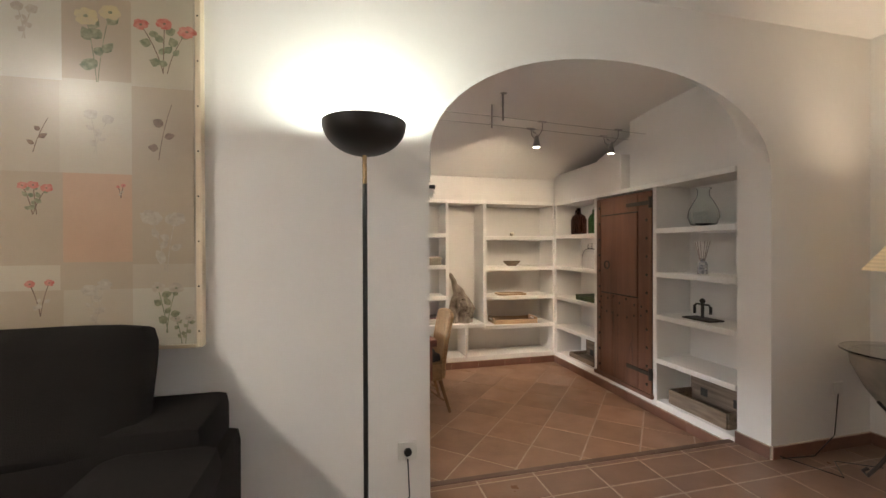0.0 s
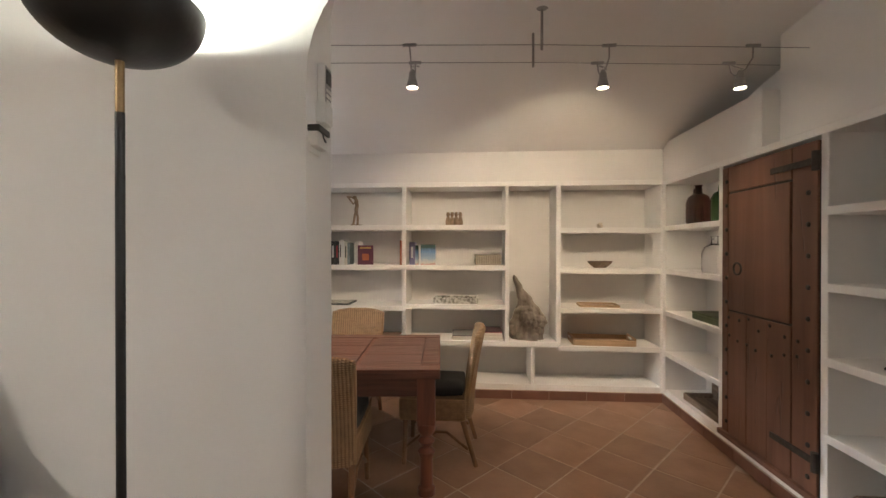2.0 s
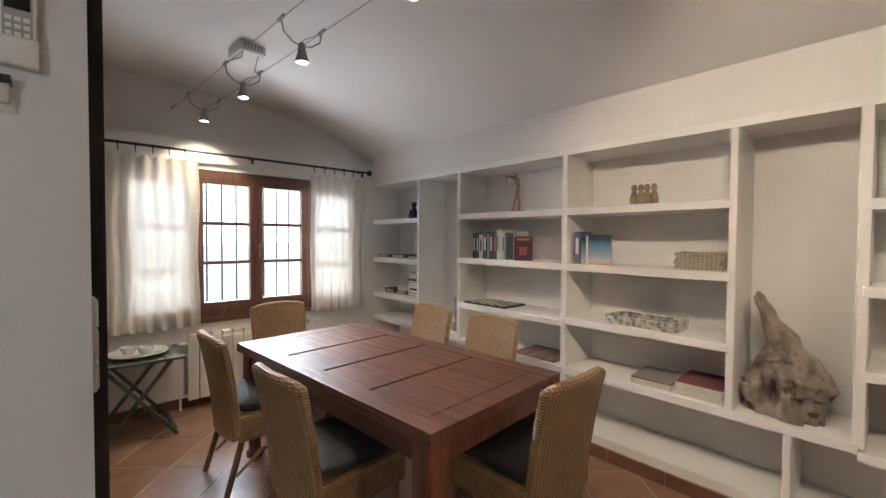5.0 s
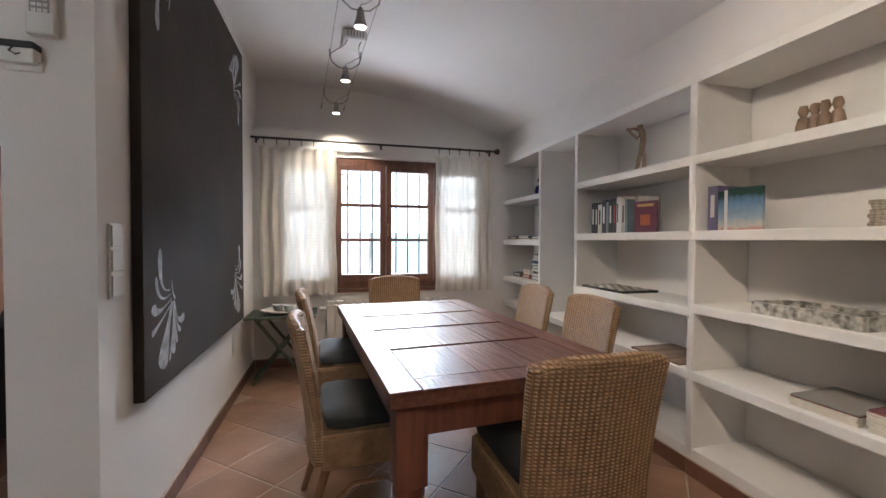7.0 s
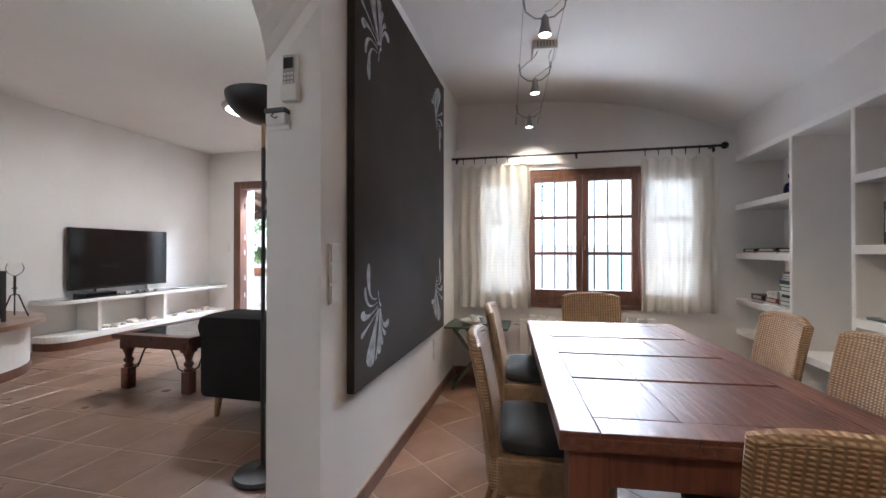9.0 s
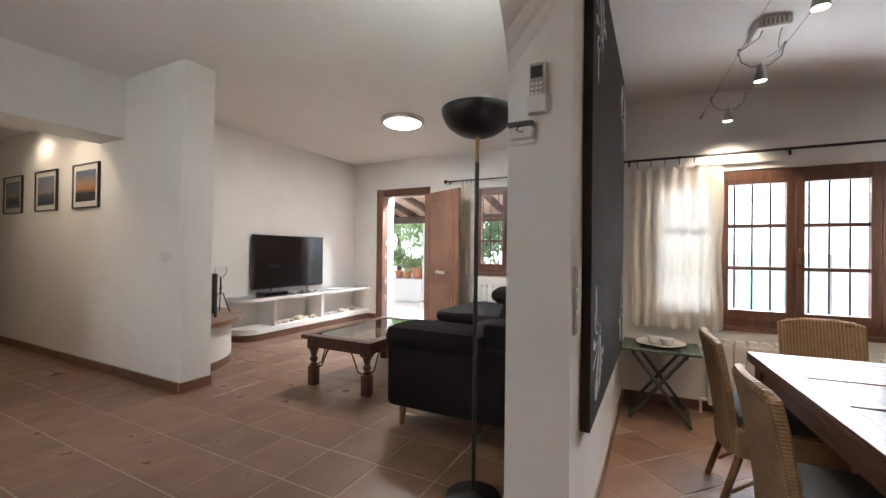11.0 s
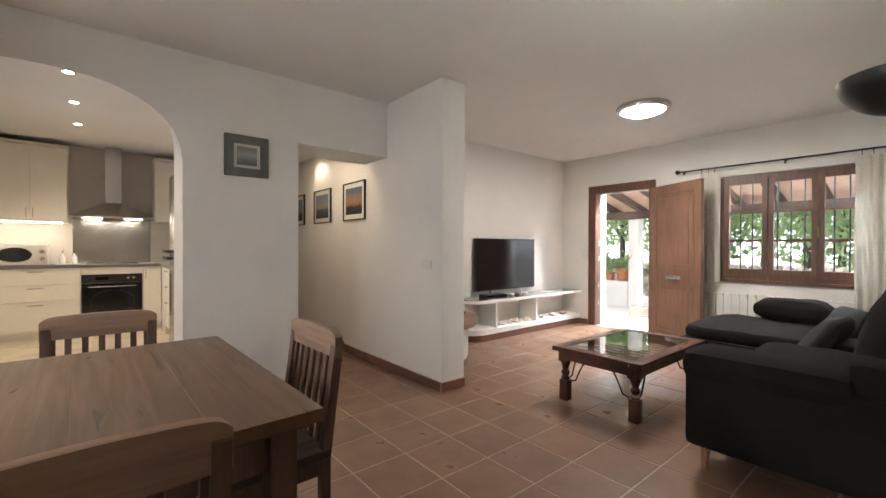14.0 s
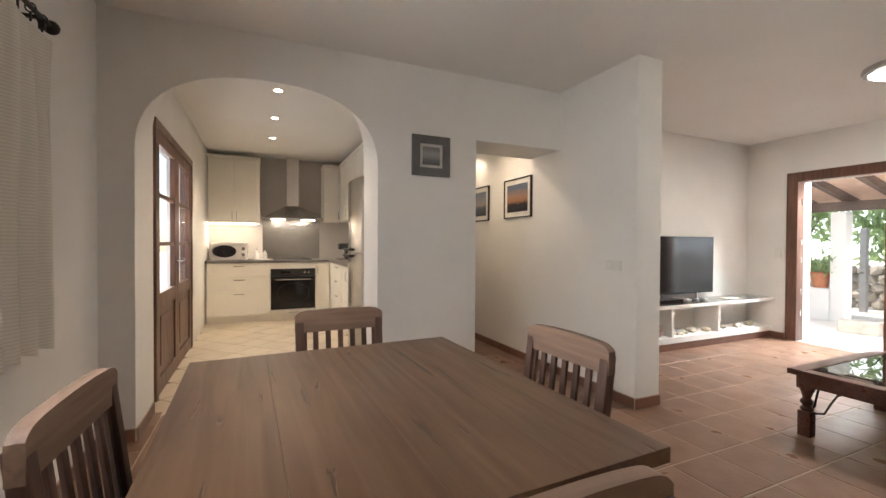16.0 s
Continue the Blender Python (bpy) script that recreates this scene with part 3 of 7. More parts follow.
def shelves_side():
    t = tagged(new("built_in_bookcase"), "white plastered built-in shelves either side of an old door", "bookcase", "", "structure")
    for y0, y1, z1 in ((4.02, 4.06, 1.79), (4.81, 4.855, 1.79), (5.60, 5.65, 1.79)):
        part("upright", boxes((3.68, 4.01, y0, y1, 0.0, z1), bevel=0.006), SHELF, t)
    part("plinth", boxes((3.685, 4.01, 3.336, 5.65, DF, 0.03), bevel=0.006), SHELF, t)
    part("top_rail", boxes((3.678, 4.01, 3.336, 5.65, 1.745, 1.785), bevel=0.004), SHELF, t)
    for y0, y1, zs in ((3.336, 4.04, (0.37, 0.72, 1.06, 1.41)), (4.83, 5.62, (0.35, 0.69, 1.04, 1.40))):
        for z in zs:
            part("shelf", boxes((3.677, 4.01, y0, y1, z - 0.04, z), bevel=0.005), SHELF, t)
    part("back_panel", boxes((3.80, 3.84, 4.06, 4.81, 0.03, 1.745)), SHELF, t)


shelves_back()
shelves_side()


def old_door():
    t = thing("cupboard_door", "old dark studded wooden door set between white shelves", "door", pose(3.672, 4.435, 0.035))
    w, h = 0.735, 1.69
    part("door_backing", boxes((0.012, 0.04, -w / 2, w / 2, 0.0, h), bevel=0.004), IRON, t)
    h0, h1, ya, yb = 0.80, 1.52, -w / 2 + 0.165, w / 2 - 0.07
    part("stile", boxes((0.0, 0.012, -w / 2, ya - 0.013, 0.0, h), bevel=0.003), OLD_DOOR, t)
    part("stile", boxes((0.001, 0.012, yb + 0.013, w / 2, 0.0, h), bevel=0.003), OLD_DOOR, t)
    part("rail", boxes((0.0005, 0.012, ya - 0.006, yb + 0.006, h1 + 0.013, h), bevel=0.003), OLD_DOOR, t)
    for i in range(3):
        c0, c1 = ya - 0.006 + (yb - ya + 0.012) * i / 3, ya - 0.006 + (yb - ya + 0.012) * (i + 1) / 3
        part("plank", boxes((0.0005 + 0.001 * (i % 2), 0.012, c0 + 0.0012, c1 - 0.0012, 0.0, h0 - 0.013), bevel=0.003), OLD_DOOR, t)
    hatch = part("hatch", boxes((-0.003, 0.012, ya, yb, h0, h1), bevel=0.004), OLD_DOOR, t)
    for y in (-w / 2 + 0.05, w / 2 - 0.05):
        for i in range(11):
            b = bmesh.new()
            bmesh.ops.create_uvsphere(b, u_segments=8, v_segments=5, radius=0.013)
            bmesh.ops.transform(b, matrix=pose(-0.002, y, 0.09 + i * 0.151) @ Matrix.Diagonal((0.6, 1, 1, 1)), verts=b.verts)
            part("stud", b, IRON, t, "iron stud")
    rnd = random.Random(8)
    for i in range(14):
        b = bmesh.new()
        bmesh.ops.create_uvsphere(b, u_segments=8, v_segments=5, radius=0.010)
        bmesh.ops.transform(b, matrix=pose(-0.002, -0.24 + 0.09 * (i % 7) + rnd.uniform(-0.02, 0.02), 0.62 + 0.12 * (i // 7) + rnd.uniform(-0.03, 0.03)) @ Matrix.Diagonal((0.6, 1, 1, 1)), verts=b.verts)
        part("stud", b, IRON, t, "iron stud")
    b = bmesh.new()
    tube(b, [(-0.028, 0.17 + 0.035 * math.cos(a), 1.06 + 0.035 * math.sin(a)) for a in [k * math.pi / 8 for k in range(17)]], 0.006)
    part("ring_handle", b, IRON, t, "iron ring handle")
    for z in (0.19, h - 0.10):
        part("strap_hinge", boxes((-0.022, -0.012, -w / 2 - 0.01, -0.09, z - 0.016, z + 0.016), bevel=0.003), IRON, t, "black iron strap hinge")
        part("hinge_pin", rods(((-0.02, -w / 2 - 0.015, z - 0.045), (-0.02, -w / 2 - 0.015, z + 0.045), 0.016)), IRON, t)
    part("sill", boxes((-0.02, 0.03, -w / 2 - 0.02, w / 2 + 0.02, -0.012, 0.02), bevel=0.004), OLD_DOOR, t)


old_door()

# ---- dining table and chairs ----


def leg_profile(h, r):
    return [(r, 0), (r, 0.05 * h), (0.75 * r, 0.07 * h), (0.72 * r, 0.3 * h), (1.0 * r, 0.36 * h), (0.6 * r, 0.40 * h), (1.0 * r, 0.45 * h), (0.62 * r, 0.49 * h), (1.05 * r, 0.54 * h), (1.05 * r, 0.6 * h)]


def dining_table():
    t = thing("dining_table", "long reddish-brown wooden dining table with panelled top", "table", pose(1.035, 4.53, DF, 0, 0, 4.5))
    L, W, H = 1.67, 0.87, 0.685
    b = bmesh.new()
    box(b, -L / 2, L / 2, -W / 2, W / 2, H - 0.05, H - 0.012, 0.006)
    part("tabletop", b, TABLE_WOOD, t)
    for y0, y1 in ((-W / 2, -W / 2 + 0.10), (W / 2 - 0.10, W / 2)):
        part("border_board", boxes((-L / 2, L / 2, y0, y1, H - 0.014, H), bevel=0.004), TABLE_WOOD, t)
    for x0, x1 in ((-L / 2, -L / 2 + 0.10), (L / 2 - 0.10, L / 2)):
        part("border_board", boxes((x0, x1, -W / 2 + 0.101, W / 2 - 0.101, H - 0.014, H - 0.0005), bevel=0.003), TABLE_WOOD, t)
    # four panels of boards, parted by narrow battens
    n = 4
    span = (L - 0.2) / n
    for i in range(n):
        x0 = -L / 2 + 0.10 + i * span
        for k in range(3):
            w = (W - 0.2) / 3
            y0 = -W / 2 + 0.10 + k * w
            part("top_board", boxes((x0 + (0.022 if i else 0.002), x0 + span - 0.006, y0 + 0.0012, y0 + w - 0.0012, H - 0.013, H - 0.0015), bevel=0.002), TABLE_WOOD, t)
        if i:
            part("batten", boxes((x0 - 0.003, x0 + 0.019, -W / 2 + 0.10, W / 2 - 0.10, H - 0.013, H - 0.006), bevel=0.002), TABLE_WOOD_V, t)
    for s in (-1, 1):
        part("apron", boxes((-L / 2 + 0.09, L / 2 - 0.09, s * (W / 2 - 0.055) - 0.012, s * (W / 2 - 0.055) + 0.012, H - 0.155, H - 0.05), bevel=0.002), TABLE_WOOD, t)
        part("apron", boxes((s * (L / 2 - 0.055) - 0.012, s * (L / 2 - 0.055) + 0.012, -W / 2 + 0.09, W / 2 - 0.09, H - 0.155, H - 0.05), bevel=0.002), TABLE_WOOD_V, t)
        for q in (-1, 1):
            b = bmesh.new()
            lathe(b, leg_profile(H - 0.05, 0.048), (s * (L / 2 - 0.075), q * (W / 2 - 0.075), 0), 20)
            box(b, s * (L / 2 - 0.075) - 0.048, s * (L / 2 - 0.075) + 0.048, q * (W / 2 - 0.075) - 0.048, q * (W / 2 - 0.075) + 0.048, (H - 0.05) * 0.6, H - 0.05, 0.004)
            part("leg", b, TABLE_WOOD_V, t, smooth=True)


dining_table()


def wicker_chair():
    """High-backed woven chair that faces +y, with its back at y = -0.21."""
    t = thing("dining_chair", "woven rattan dining chair with charcoal seat cushion", "chair", group="chairs round the dining table")
    w, d, seat, H = 0.41, 0.42, 0.41, 0.80
    # back: curved, leaning, thick, flaring towards its top
    b = bmesh.new()
    nx, nz = 10, 14
    def at(i, k, side):
        u, v = i / nx * 2 - 1, k / nz
        half = (0.176 + 0.018 * v)
        z = seat - 0.13 + v * (H - seat + 0.13) - 0.022 * (abs(u) ** 4) * (v ** 6)
        y = -0.20 - 0.075 * v ** 1.6 - 0.028 * (1 - u * u) + (0.020 if side else -0.020)
        return (u * half, y, z)
    front = [[b.verts.new(at(i, k, True)) for i in range(nx + 1)] for k in range(nz + 1)]
    rear = [[b.verts.new(at(i, k, False)) for i in range(nx + 1)] for k in range(nz + 1)]
    for k in range(nz):
        for i in range(nx):
            b.faces.new((front[k][i], front[k][i + 1], front[k + 1][i + 1], front[k + 1][i]))
            b.faces.new((rear[k][i + 1], rear[k][i], rear[k + 1][i], rear[k + 1][i + 1]))
    for k in range(nz):
        for i in (0, nx):
            b.faces.new((front[k][i], front[k + 1][i], rear[k + 1][i], rear[k][i]))
    for i in range(nx):
        for k in (0, nz):
            b.faces.new((front[k][i], front[k][i + 1], rear[k][i + 1], rear[k][i]))
    part("backrest", b, RATTAN, t, smooth=True)
    # rolled edge over the top and down the sides
    b = bmesh.new()
    pts = [(-0.179, -0.205, seat - 0.1)] + [(-(0.178 + 0.018 * v), -0.20 - 0.075 * v ** 1.6, seat - 0.13 + v * (H - seat + 0.13)) for v in (0.3, 0.6, 0.85, 0.97)]
    pts += [(u * 0.172, -0.20 - 0.075 - 0.028 * (1 - u * u), H + 0.003 - 0.014 * abs(u) ** 4) for u in (-0.9, -0.5, 0, 0.5, 0.9)]
    pts += [(0.178 + 0.018 * v, -0.20 - 0.075 * v ** 1.6, seat - 0.13 + v * (H - seat + 0.13)) for v in (0.97, 0.85, 0.6, 0.3)] + [(0.179, -0.205, seat - 0.1)]
    tube(b, pts, 0.021, 8)
    part("rolled_edge", b, RATTAN, t, smooth=True)
    part("seat", boxes((-w / 2, w / 2, -0.20, d / 2, seat - 0.14, seat), bevel=0.022), RATTAN, t)
    c = pillow(w - 0.02, d - 0.02, 0.085)
    bmesh.ops.transform(c, matrix=pose(0, 0.01, seat - 0.008), verts=c.verts)
    part("cushion", c, CUSHION, t, "charcoal cloth cushion with pale piping", True)
    for sx in (-1, 1):
        part("leg", rods(((sx * 0.175, 0.17, seat - 0.14), (sx * 0.18, 0.18, 0.0), 0.017, 0.014)), RATTAN_LEG, t, smooth=True)
        part("leg", rods(((sx * 0.175, -0.18, seat - 0.14), (sx * 0.185, -0.26, 0.0), 0.017, 0.014)), RATTAN_LEG, t, smooth=True)
        b = bmesh.new()
        tube(b, [(sx * 0.177, 0.17, 0.10), (sx * 0.177, 0.05, 0.20), (sx * 0.177, -0.08, 0.20), (sx * 0.178, -0.21, 0.10)], 0.009, 6)
        part("stretcher", b, RATTAN_LEG, t, smooth=True)
    return t


# seat centre x, y and the way each faces (degrees from +y)
CHAIRS = [(1.30, 4.15, 4), (0.48, 4.11, 2), (1.14, 5.07, 181), (0.56, 5.04, 179), (1.83, 4.70, 90), (-0.06, 4.50, -88)]
_first = wicker_chair()
for i, (cx, cy, a) in enumerate(CHAIRS):
    m = pose(cx, cy, DF, 0, 0, a)
    if i == 0:
        _first.matrix_basis = m
    else:
        copy_thing(_first, m)

# ---- black painting on the dining side of the arch wall ----


def black_painting():
    t = thing("painting", "large black canvas with white scroll ornaments in its corners", "painting", pose(0.60, 3.338, 0.445))
    W, H = 1.62, 1.89
    part("canvas", boxes((-W / 2, W / 2, 0.0, 0.035, 0.0, H), bevel=0.004), CANVAS_BLACK, t)
    def strip(b, pts, widths):
        """A ribbon along a line in the canvas plane."""
        ring = []
        for k, p in enumerate(pts):
            d = (pts[min(k + 1, len(pts) - 1)] - pts[max(k - 1, 0)]).normalized()
            n = Vector((d.z, 0, -d.x)) * widths[k]
            ring.append((b.verts.new(p + n), b.verts.new(p - n)))
        for p, q in zip(ring, ring[1:]):
            b.faces.new((p[0], p[1], q[1], q[0]))

    def scroll(cx, cz, sx, sz):
        """Acanthus plumes that spring from one point: four sweep aside and curl up, five droop, over a broad pale leaf."""
        b = bmesh.new()

        def plume(layer, start, bend, tip, thin, fat):
            start, bend, tip = (Vector((cx + sx * p[0], 0.0358 + 0.0002 * layer, cz + sz * p[1])) for p in (start, bend, tip))
            pts, wd = [], []
            for k in range(17):
                q = k / 16
                pts.append(start * (1 - q) ** 2 + bend * (2 * q * (1 - q)) + tip * q * q)
                wd.append(thin + (fat - thin) * math.sin(math.pi / 2 * q) ** 3 * math.sqrt(max(0.04, 1 - max(0, (q - 0.86) / 0.14) ** 2)))
            strip(b, pts, wd)

        plume(0, (0.01, 0.0), (-0.05, -0.12), (-0.10, -0.245), 0.012, 0.050)
        for k in range(4):
            f = k / 3
            plume(1 + k, (-0.01 + 0.015 * f, 0.05 - 0.055 * f), (-0.15 + 0.02 * math.cos(3 * f), 0.035 - 0.13 * f), (-0.105 - 0.085 * math.sin(1.5 * f), 0.215 - 0.31 * f), 0.003, (0.021, 0.014, 0.024, 0.013)[k])
        for k in range(5):
            f = k / 4
            plume(6 + k, (0.02 + 0.008 * f, 0.0), (0.01 + 0.05 * f, -0.15 + 0.02 * f), (-0.03 + 0.17 * f, -0.235 + 0.16 * f ** 1.5), 0.003, (0.009, 0.022, 0.015, 0.013, 0.020)[k])
        plume(12, (0.0, 0.085), (0.005, 0.02), (0.035, 0.01), 0.003, 0.008)
        return part("ornament", b, WHITE_PAINT, t, "white brush-painted acanthus ornament", kind="stuff")
    # they grow out of the corners
    for sx in (-1, 1):
        for sz in (-1, 1):
            scroll(-sx * (W / 2 - 0.25), H / 2 - sz * (H / 2 - 0.32), sx, sz)


black_painting()

# ---- dining window, radiator, curtains ----


def window(name, label, x, y0, y1, z0, z1, leaves, rows, depth=0.07, fw=0.055, sw=0.05, sign=1):
    """A brown wooden window in a wall of constant x: frame, leaves with glazing bars, panes."""
    t = tagged(new(name), label, "window", "", "structure")
    part("window_frame", boxes((x - depth, x, y0, y0 + fw, z0, z1), (x - depth, x, y1 - fw, y1, z0, z1), (x - depth, x, y0 + fw, y1 - fw, z1 - fw, z1), (x - depth, x, y0 + fw, y1 - fw, z0, z0 + fw), bevel=0.004), FRAME_WOOD, t)
    part("window_sill", boxes((x - depth, x + 0.03, y0 - 0.02, y1 + 0.02, z0 - 0.035, z0 - 0.001), bevel=0.005), FRAME_WOOD, t)
    ya, yb, za, zb = y0 + fw, y1 - fw, z0 + fw, z1 - fw
    w = (yb - ya) / leaves
    for i in range(leaves):
        a, b = ya + i * w + 0.002, ya + (i + 1) * w - 0.002
        sash = part("window_leaf", boxes((x - 0.05, x + 0.006, a, a + sw, za, zb), (x - 0.05, x + 0.006, b - sw, b, za, zb), (x - 0.05, x + 0.006, a + sw, b - sw, za, za + sw + 0.02), (x - 0.05, x + 0.006, a + sw, b - sw, zb - sw, zb), bevel=0.004), FRAME_WOOD, t)
        h = (zb - za - 2 * sw - 0.02) / rows
        for k in range(1, rows):
            z = za + sw + 0.02 + k * h
            part("glazing_bar", boxes((x - 0.04, x, a + sw, b - sw, z - 0.014, z + 0.014), bevel=0.003), FRAME_WOOD, sash)
        for k in range(rows):
            z = za + sw + 0.02 + k * h
            pn = part("pane", boxes((x - 0.027, x - 0.022, a + sw, b - sw, z + 0.004, z + h - 0.004)), PANE, sash)
            pn.visible_shadow = False
    return t


_w = window("window_dining", "brown wooden four-leaf window with small panes", -0.79, 3.515, 5.435, 0.575, 1.755, 4, 3)
part("window_handle", boxes((-0.775, -0.755, 4.487, 4.503, 1.05, 1.17), (-0.77, -0.735, 4.487, 4.503, 1.15, 1.165), bevel=0.003), BRASS, _w, "brass window handle")


def window_grille(name, x, y0, y1, z0, z1, n, label):
    t = thing(name, label, "window grille")
    for i in range(n):
        y = y0 + (y1 - y0) * i / (n - 1)
        part("bar", rods(((x, y, z0), (x, y, z1), 0.007, 0.007, 6)), BLACK, t)
    for z in (z0 + 0.04, z1 - 0.04):
        part("rail", boxes((x - 0.008, x + 0.008, y0 - 0.06, y1 + 0.06, z - 0.006, z + 0.006)), BLACK, t)
    return t


window_grille("window_grille", -0.97, 3.56, 5.40, 0.562, 1.758, 17, "black iron bars outside the dining window")


def curtain_panel(name, label, x, y0, y1, z0, z1, folds, amp, seed):
    """Gathered cloth hanging in a plane of constant x."""
    t = thing(name, label, "curtain")
    rnd = random.Random(seed)
    b = bmesh.new()
    nu, nv = folds * 9, 16
    ph = [rnd.uniform(-0.5, 0.5) for _ in range(folds + 2)]
    grid = []
    for k in range(nv + 1):
        v = k / nv
        row = []
        for i in range(nu + 1):
            u = i / nu
            f = u * folds
            a = amp * (0.55 + 0.45 * v) * math.sin(2 * math.pi * f + ph[int(f)] * 1.2 * v) + 0.3 * amp * math.sin(7 * u + 5 * v)
            y = y0 + (y1 - y0) * (u + 0.012 * math.sin(9 * v + 6 * u))
            z = z1 + (z0 - z1) * v + (0.012 * math.sin(2 * math.pi * f) if k == 0 else 0.008 * math.sin(2 * math.pi * f + 1) * v)
            row.append(b.verts.new((x + a, y, z)))
        grid.append(row)
    for p, q in zip(grid, grid[1:]):
        for i in range(nu):
            b.faces.new((p[i], p[i + 1], q[i + 1], q[i]))
    part("cloth", b, CURTAIN, t, smooth=True)
    return t


def curtain_rod(label, x, y0, y1, z, wall_x, rings):
    t = thing("curtain_rod", label, "curtain rod")
    part("pole", rods(((x, y0, z), (x, y1, z), 0.010)), BLACK, t, smooth=True)
    for y in (y0, y1):
        b = bmesh.new()
        bmesh.ops.create_uvsphere(b, u_segments=14, v_segments=10, radius=0.028)
        bmesh.ops.translate(b, vec=(x, y, z), verts=b.verts)
        part("finial", b, IRON, t, smooth=True)
    for y in (y0 + 0.08, (y0 + y1) / 2, y1 - 0.08):
        part("bracket", boxes((min(x, wall_x), max(x, wall_x), y - 0.008, y + 0.008, z - 0.006, z + 0.006), (x - 0.01, x + 0.01, y - 0.008, y + 0.008, z - 0.045, z - 0.006)), BLACK, t)
    for y in rings:
        b = bmesh.new()
        tube(b, [(x + 0.016 * math.cos(a), y, z - 0.004 + 0.018 * math.sin(a)) for a in [k * math.pi / 5 for k in range(11)]], 0.003, 5)
        box(b, x - 0.003, x + 0.003, y - 0.003, y + 0.003, z - 0.055, z - 0.02)
        part("ring", b, BLACK, t)
    return t


curtain_panel("curtain", "cream ribbed curtain gathered beside the dining window", -0.725, 3.40, 4.03, 0.535, 1.80, 7, 0.022, 1)
curtain_panel("curtain", "cream ribbed curtain gathered near the bookcase", -0.725, 4.93, 5.50, 0.535, 1.80, 7, 0.02, 2)
curtain_rod("black iron curtain rod above the dining window", -0.70, 3.30, 5.54, 1.875, -0.78, [3.44 + i * 0.1 for i in range(6)] + [4.96 + i * 0.1 for i in range(6)])


def radiator(label, x, y0, y1, z0, z1, n, dirx=1):
    t = thing("radiator", label, "radiator")
    w = (y1 - y0) / n
    for i in range(n):
        a = y0 + i * w
        part("section", boxes((x, x + dirx * 0.075, a + 0.003, a + w - 0.003, z0, z1 - 0.035), (x + dirx * 0.008, x + dirx * 0.066, a + 0.012, a + w - 0.012, z1 - 0.04, z1), bevel=0.004), RAD, t)
    part("pipe", rods(((x + dirx * 0.04, y0 - 0.05, z0 + 0.03), (x + dirx * 0.04, y1 + 0.02, z0 + 0.03), 0.012)), RAD, t, smooth=True)
    part("valve", rods(((x + dirx * 0.04, y0 - 0.05, z1 - 0.07), (x + dirx * 0.04, y0 + 0.02, z1 - 0.07), 0.018)), WHITE_P, t, smooth=True)
    part("pipe_drop", rods(((x + dirx * 0.04, y0 - 0.045, z0 - 0.075), (x + dirx * 0.04, y0 - 0.045, z0 + 0.03), 0.009)), RAD, t, smooth=True)
    return t


radiator("white enamelled sectional radiator under the dining window", -0.765, 3.94, 5.05, -0.025, 0.475, 14)

# ---- living room ----


def floor_lamp():
    t = thing("floor_lamp", "tall black uplighter floor lamp with a bowl shade", "lamp", pose(1.309, 2.867, 0))
    part("base", turned([(0.0, 0), (0.125, 0), (0.128, 0.012), (0.12, 0.024), (0.03, 0.034), (0.012, 0.05)], seg=32), BLACK, t, smooth=True)
    part("pole", rods(((0, 0, 0.04), (0, 0, 1.515), 0.0095)), BLACK, t, smooth=True)
    part("neck", rods(((0, 0, 1.515), (0, 0, 1.63), 0.009)), BRASS, t, "aged brass neck", True)
    out = [(0.163 * math.sin(a), 1.625 + 0.125 * (1 - math.cos(a))) for a in [k * math.pi / 2 / 12 for k in range(1, 13)]]
    inn = [(0.156 * math.sin(a), 1.633 + 0.117 * (1 - math.cos(a))) for a in [k * math.pi / 2 / 12 for k in range(12, 0, -1)]]
    part("bowl", turned(out + inn, seg=40), BLACK, t, "black metal bowl shade", True)
    b = bmesh.new()
    tube(b, [(-0.02, 0.02, 0.04), (-0.08, 0.05, 0.012), (0.02, 0.18, 0.006), (0.14, 0.20, 0.006), (0.21, 0.23, 0.12), (0.203, 0.240, 0.32)], 0.0032, 6)
    part("cable", b, BLACK, t, smooth=True)
    part("plug", rods(((0.203, 0.222, 0.325), (0.203, 0.244, 0.325), 0.018)), BLACK, t, smooth=True)


floor_lamp()


def plate(name, label, category, at, w, h, n, mat=WHITE_P, socket=False):
    """A switch or socket plate that lies in the local xz plane and faces local -y."""
    t = thing(name, label, category, at)
    part("cover_plate", boxes((-w / 2, w / 2, -0.008, 0.0, -h / 2, h / 2), bevel=0.003), mat, t)
    wide = w >= h
    for i in range(n):
        c = (i + 0.5) / n - 0.5
        cx, cz = (c * w, 0) if wide else (0, c * h)
        s = min(w, h) * 0.40
        e = min(s, (max(w, h) / n) * 0.42)
        if socket:
            part("socket_well", turned([(0.0, 0), (e * 0.8, 0), (e * 0.9, 0.006), (e, 0.006)], seg=18), WHITE_P, t).matrix_basis = pose(cx, -0.007, cz, 90)
            part("socket_hole", turned([(0.0, 0), (e * 0.16, 0), (e * 0.16, 0.003)], seg=8), BLACK, t).matrix_basis = pose(cx - e * 0.35, -0.0085, cz, 90)
            part("socket_hole", turned([(0.0, 0), (e * 0.16, 0), (e * 0.16, 0.003)], seg=8), BLACK, t).matrix_basis = pose(cx + e * 0.35, -0.0085, cz, 90)
        else:
            part("rocker", boxes((cx - (e if wide else s), cx + (e if wide else s), -0.013, -0.008, cz - (s if wide else e), cz + (s if wide else e)), bevel=0.002), mat, t)
    return t


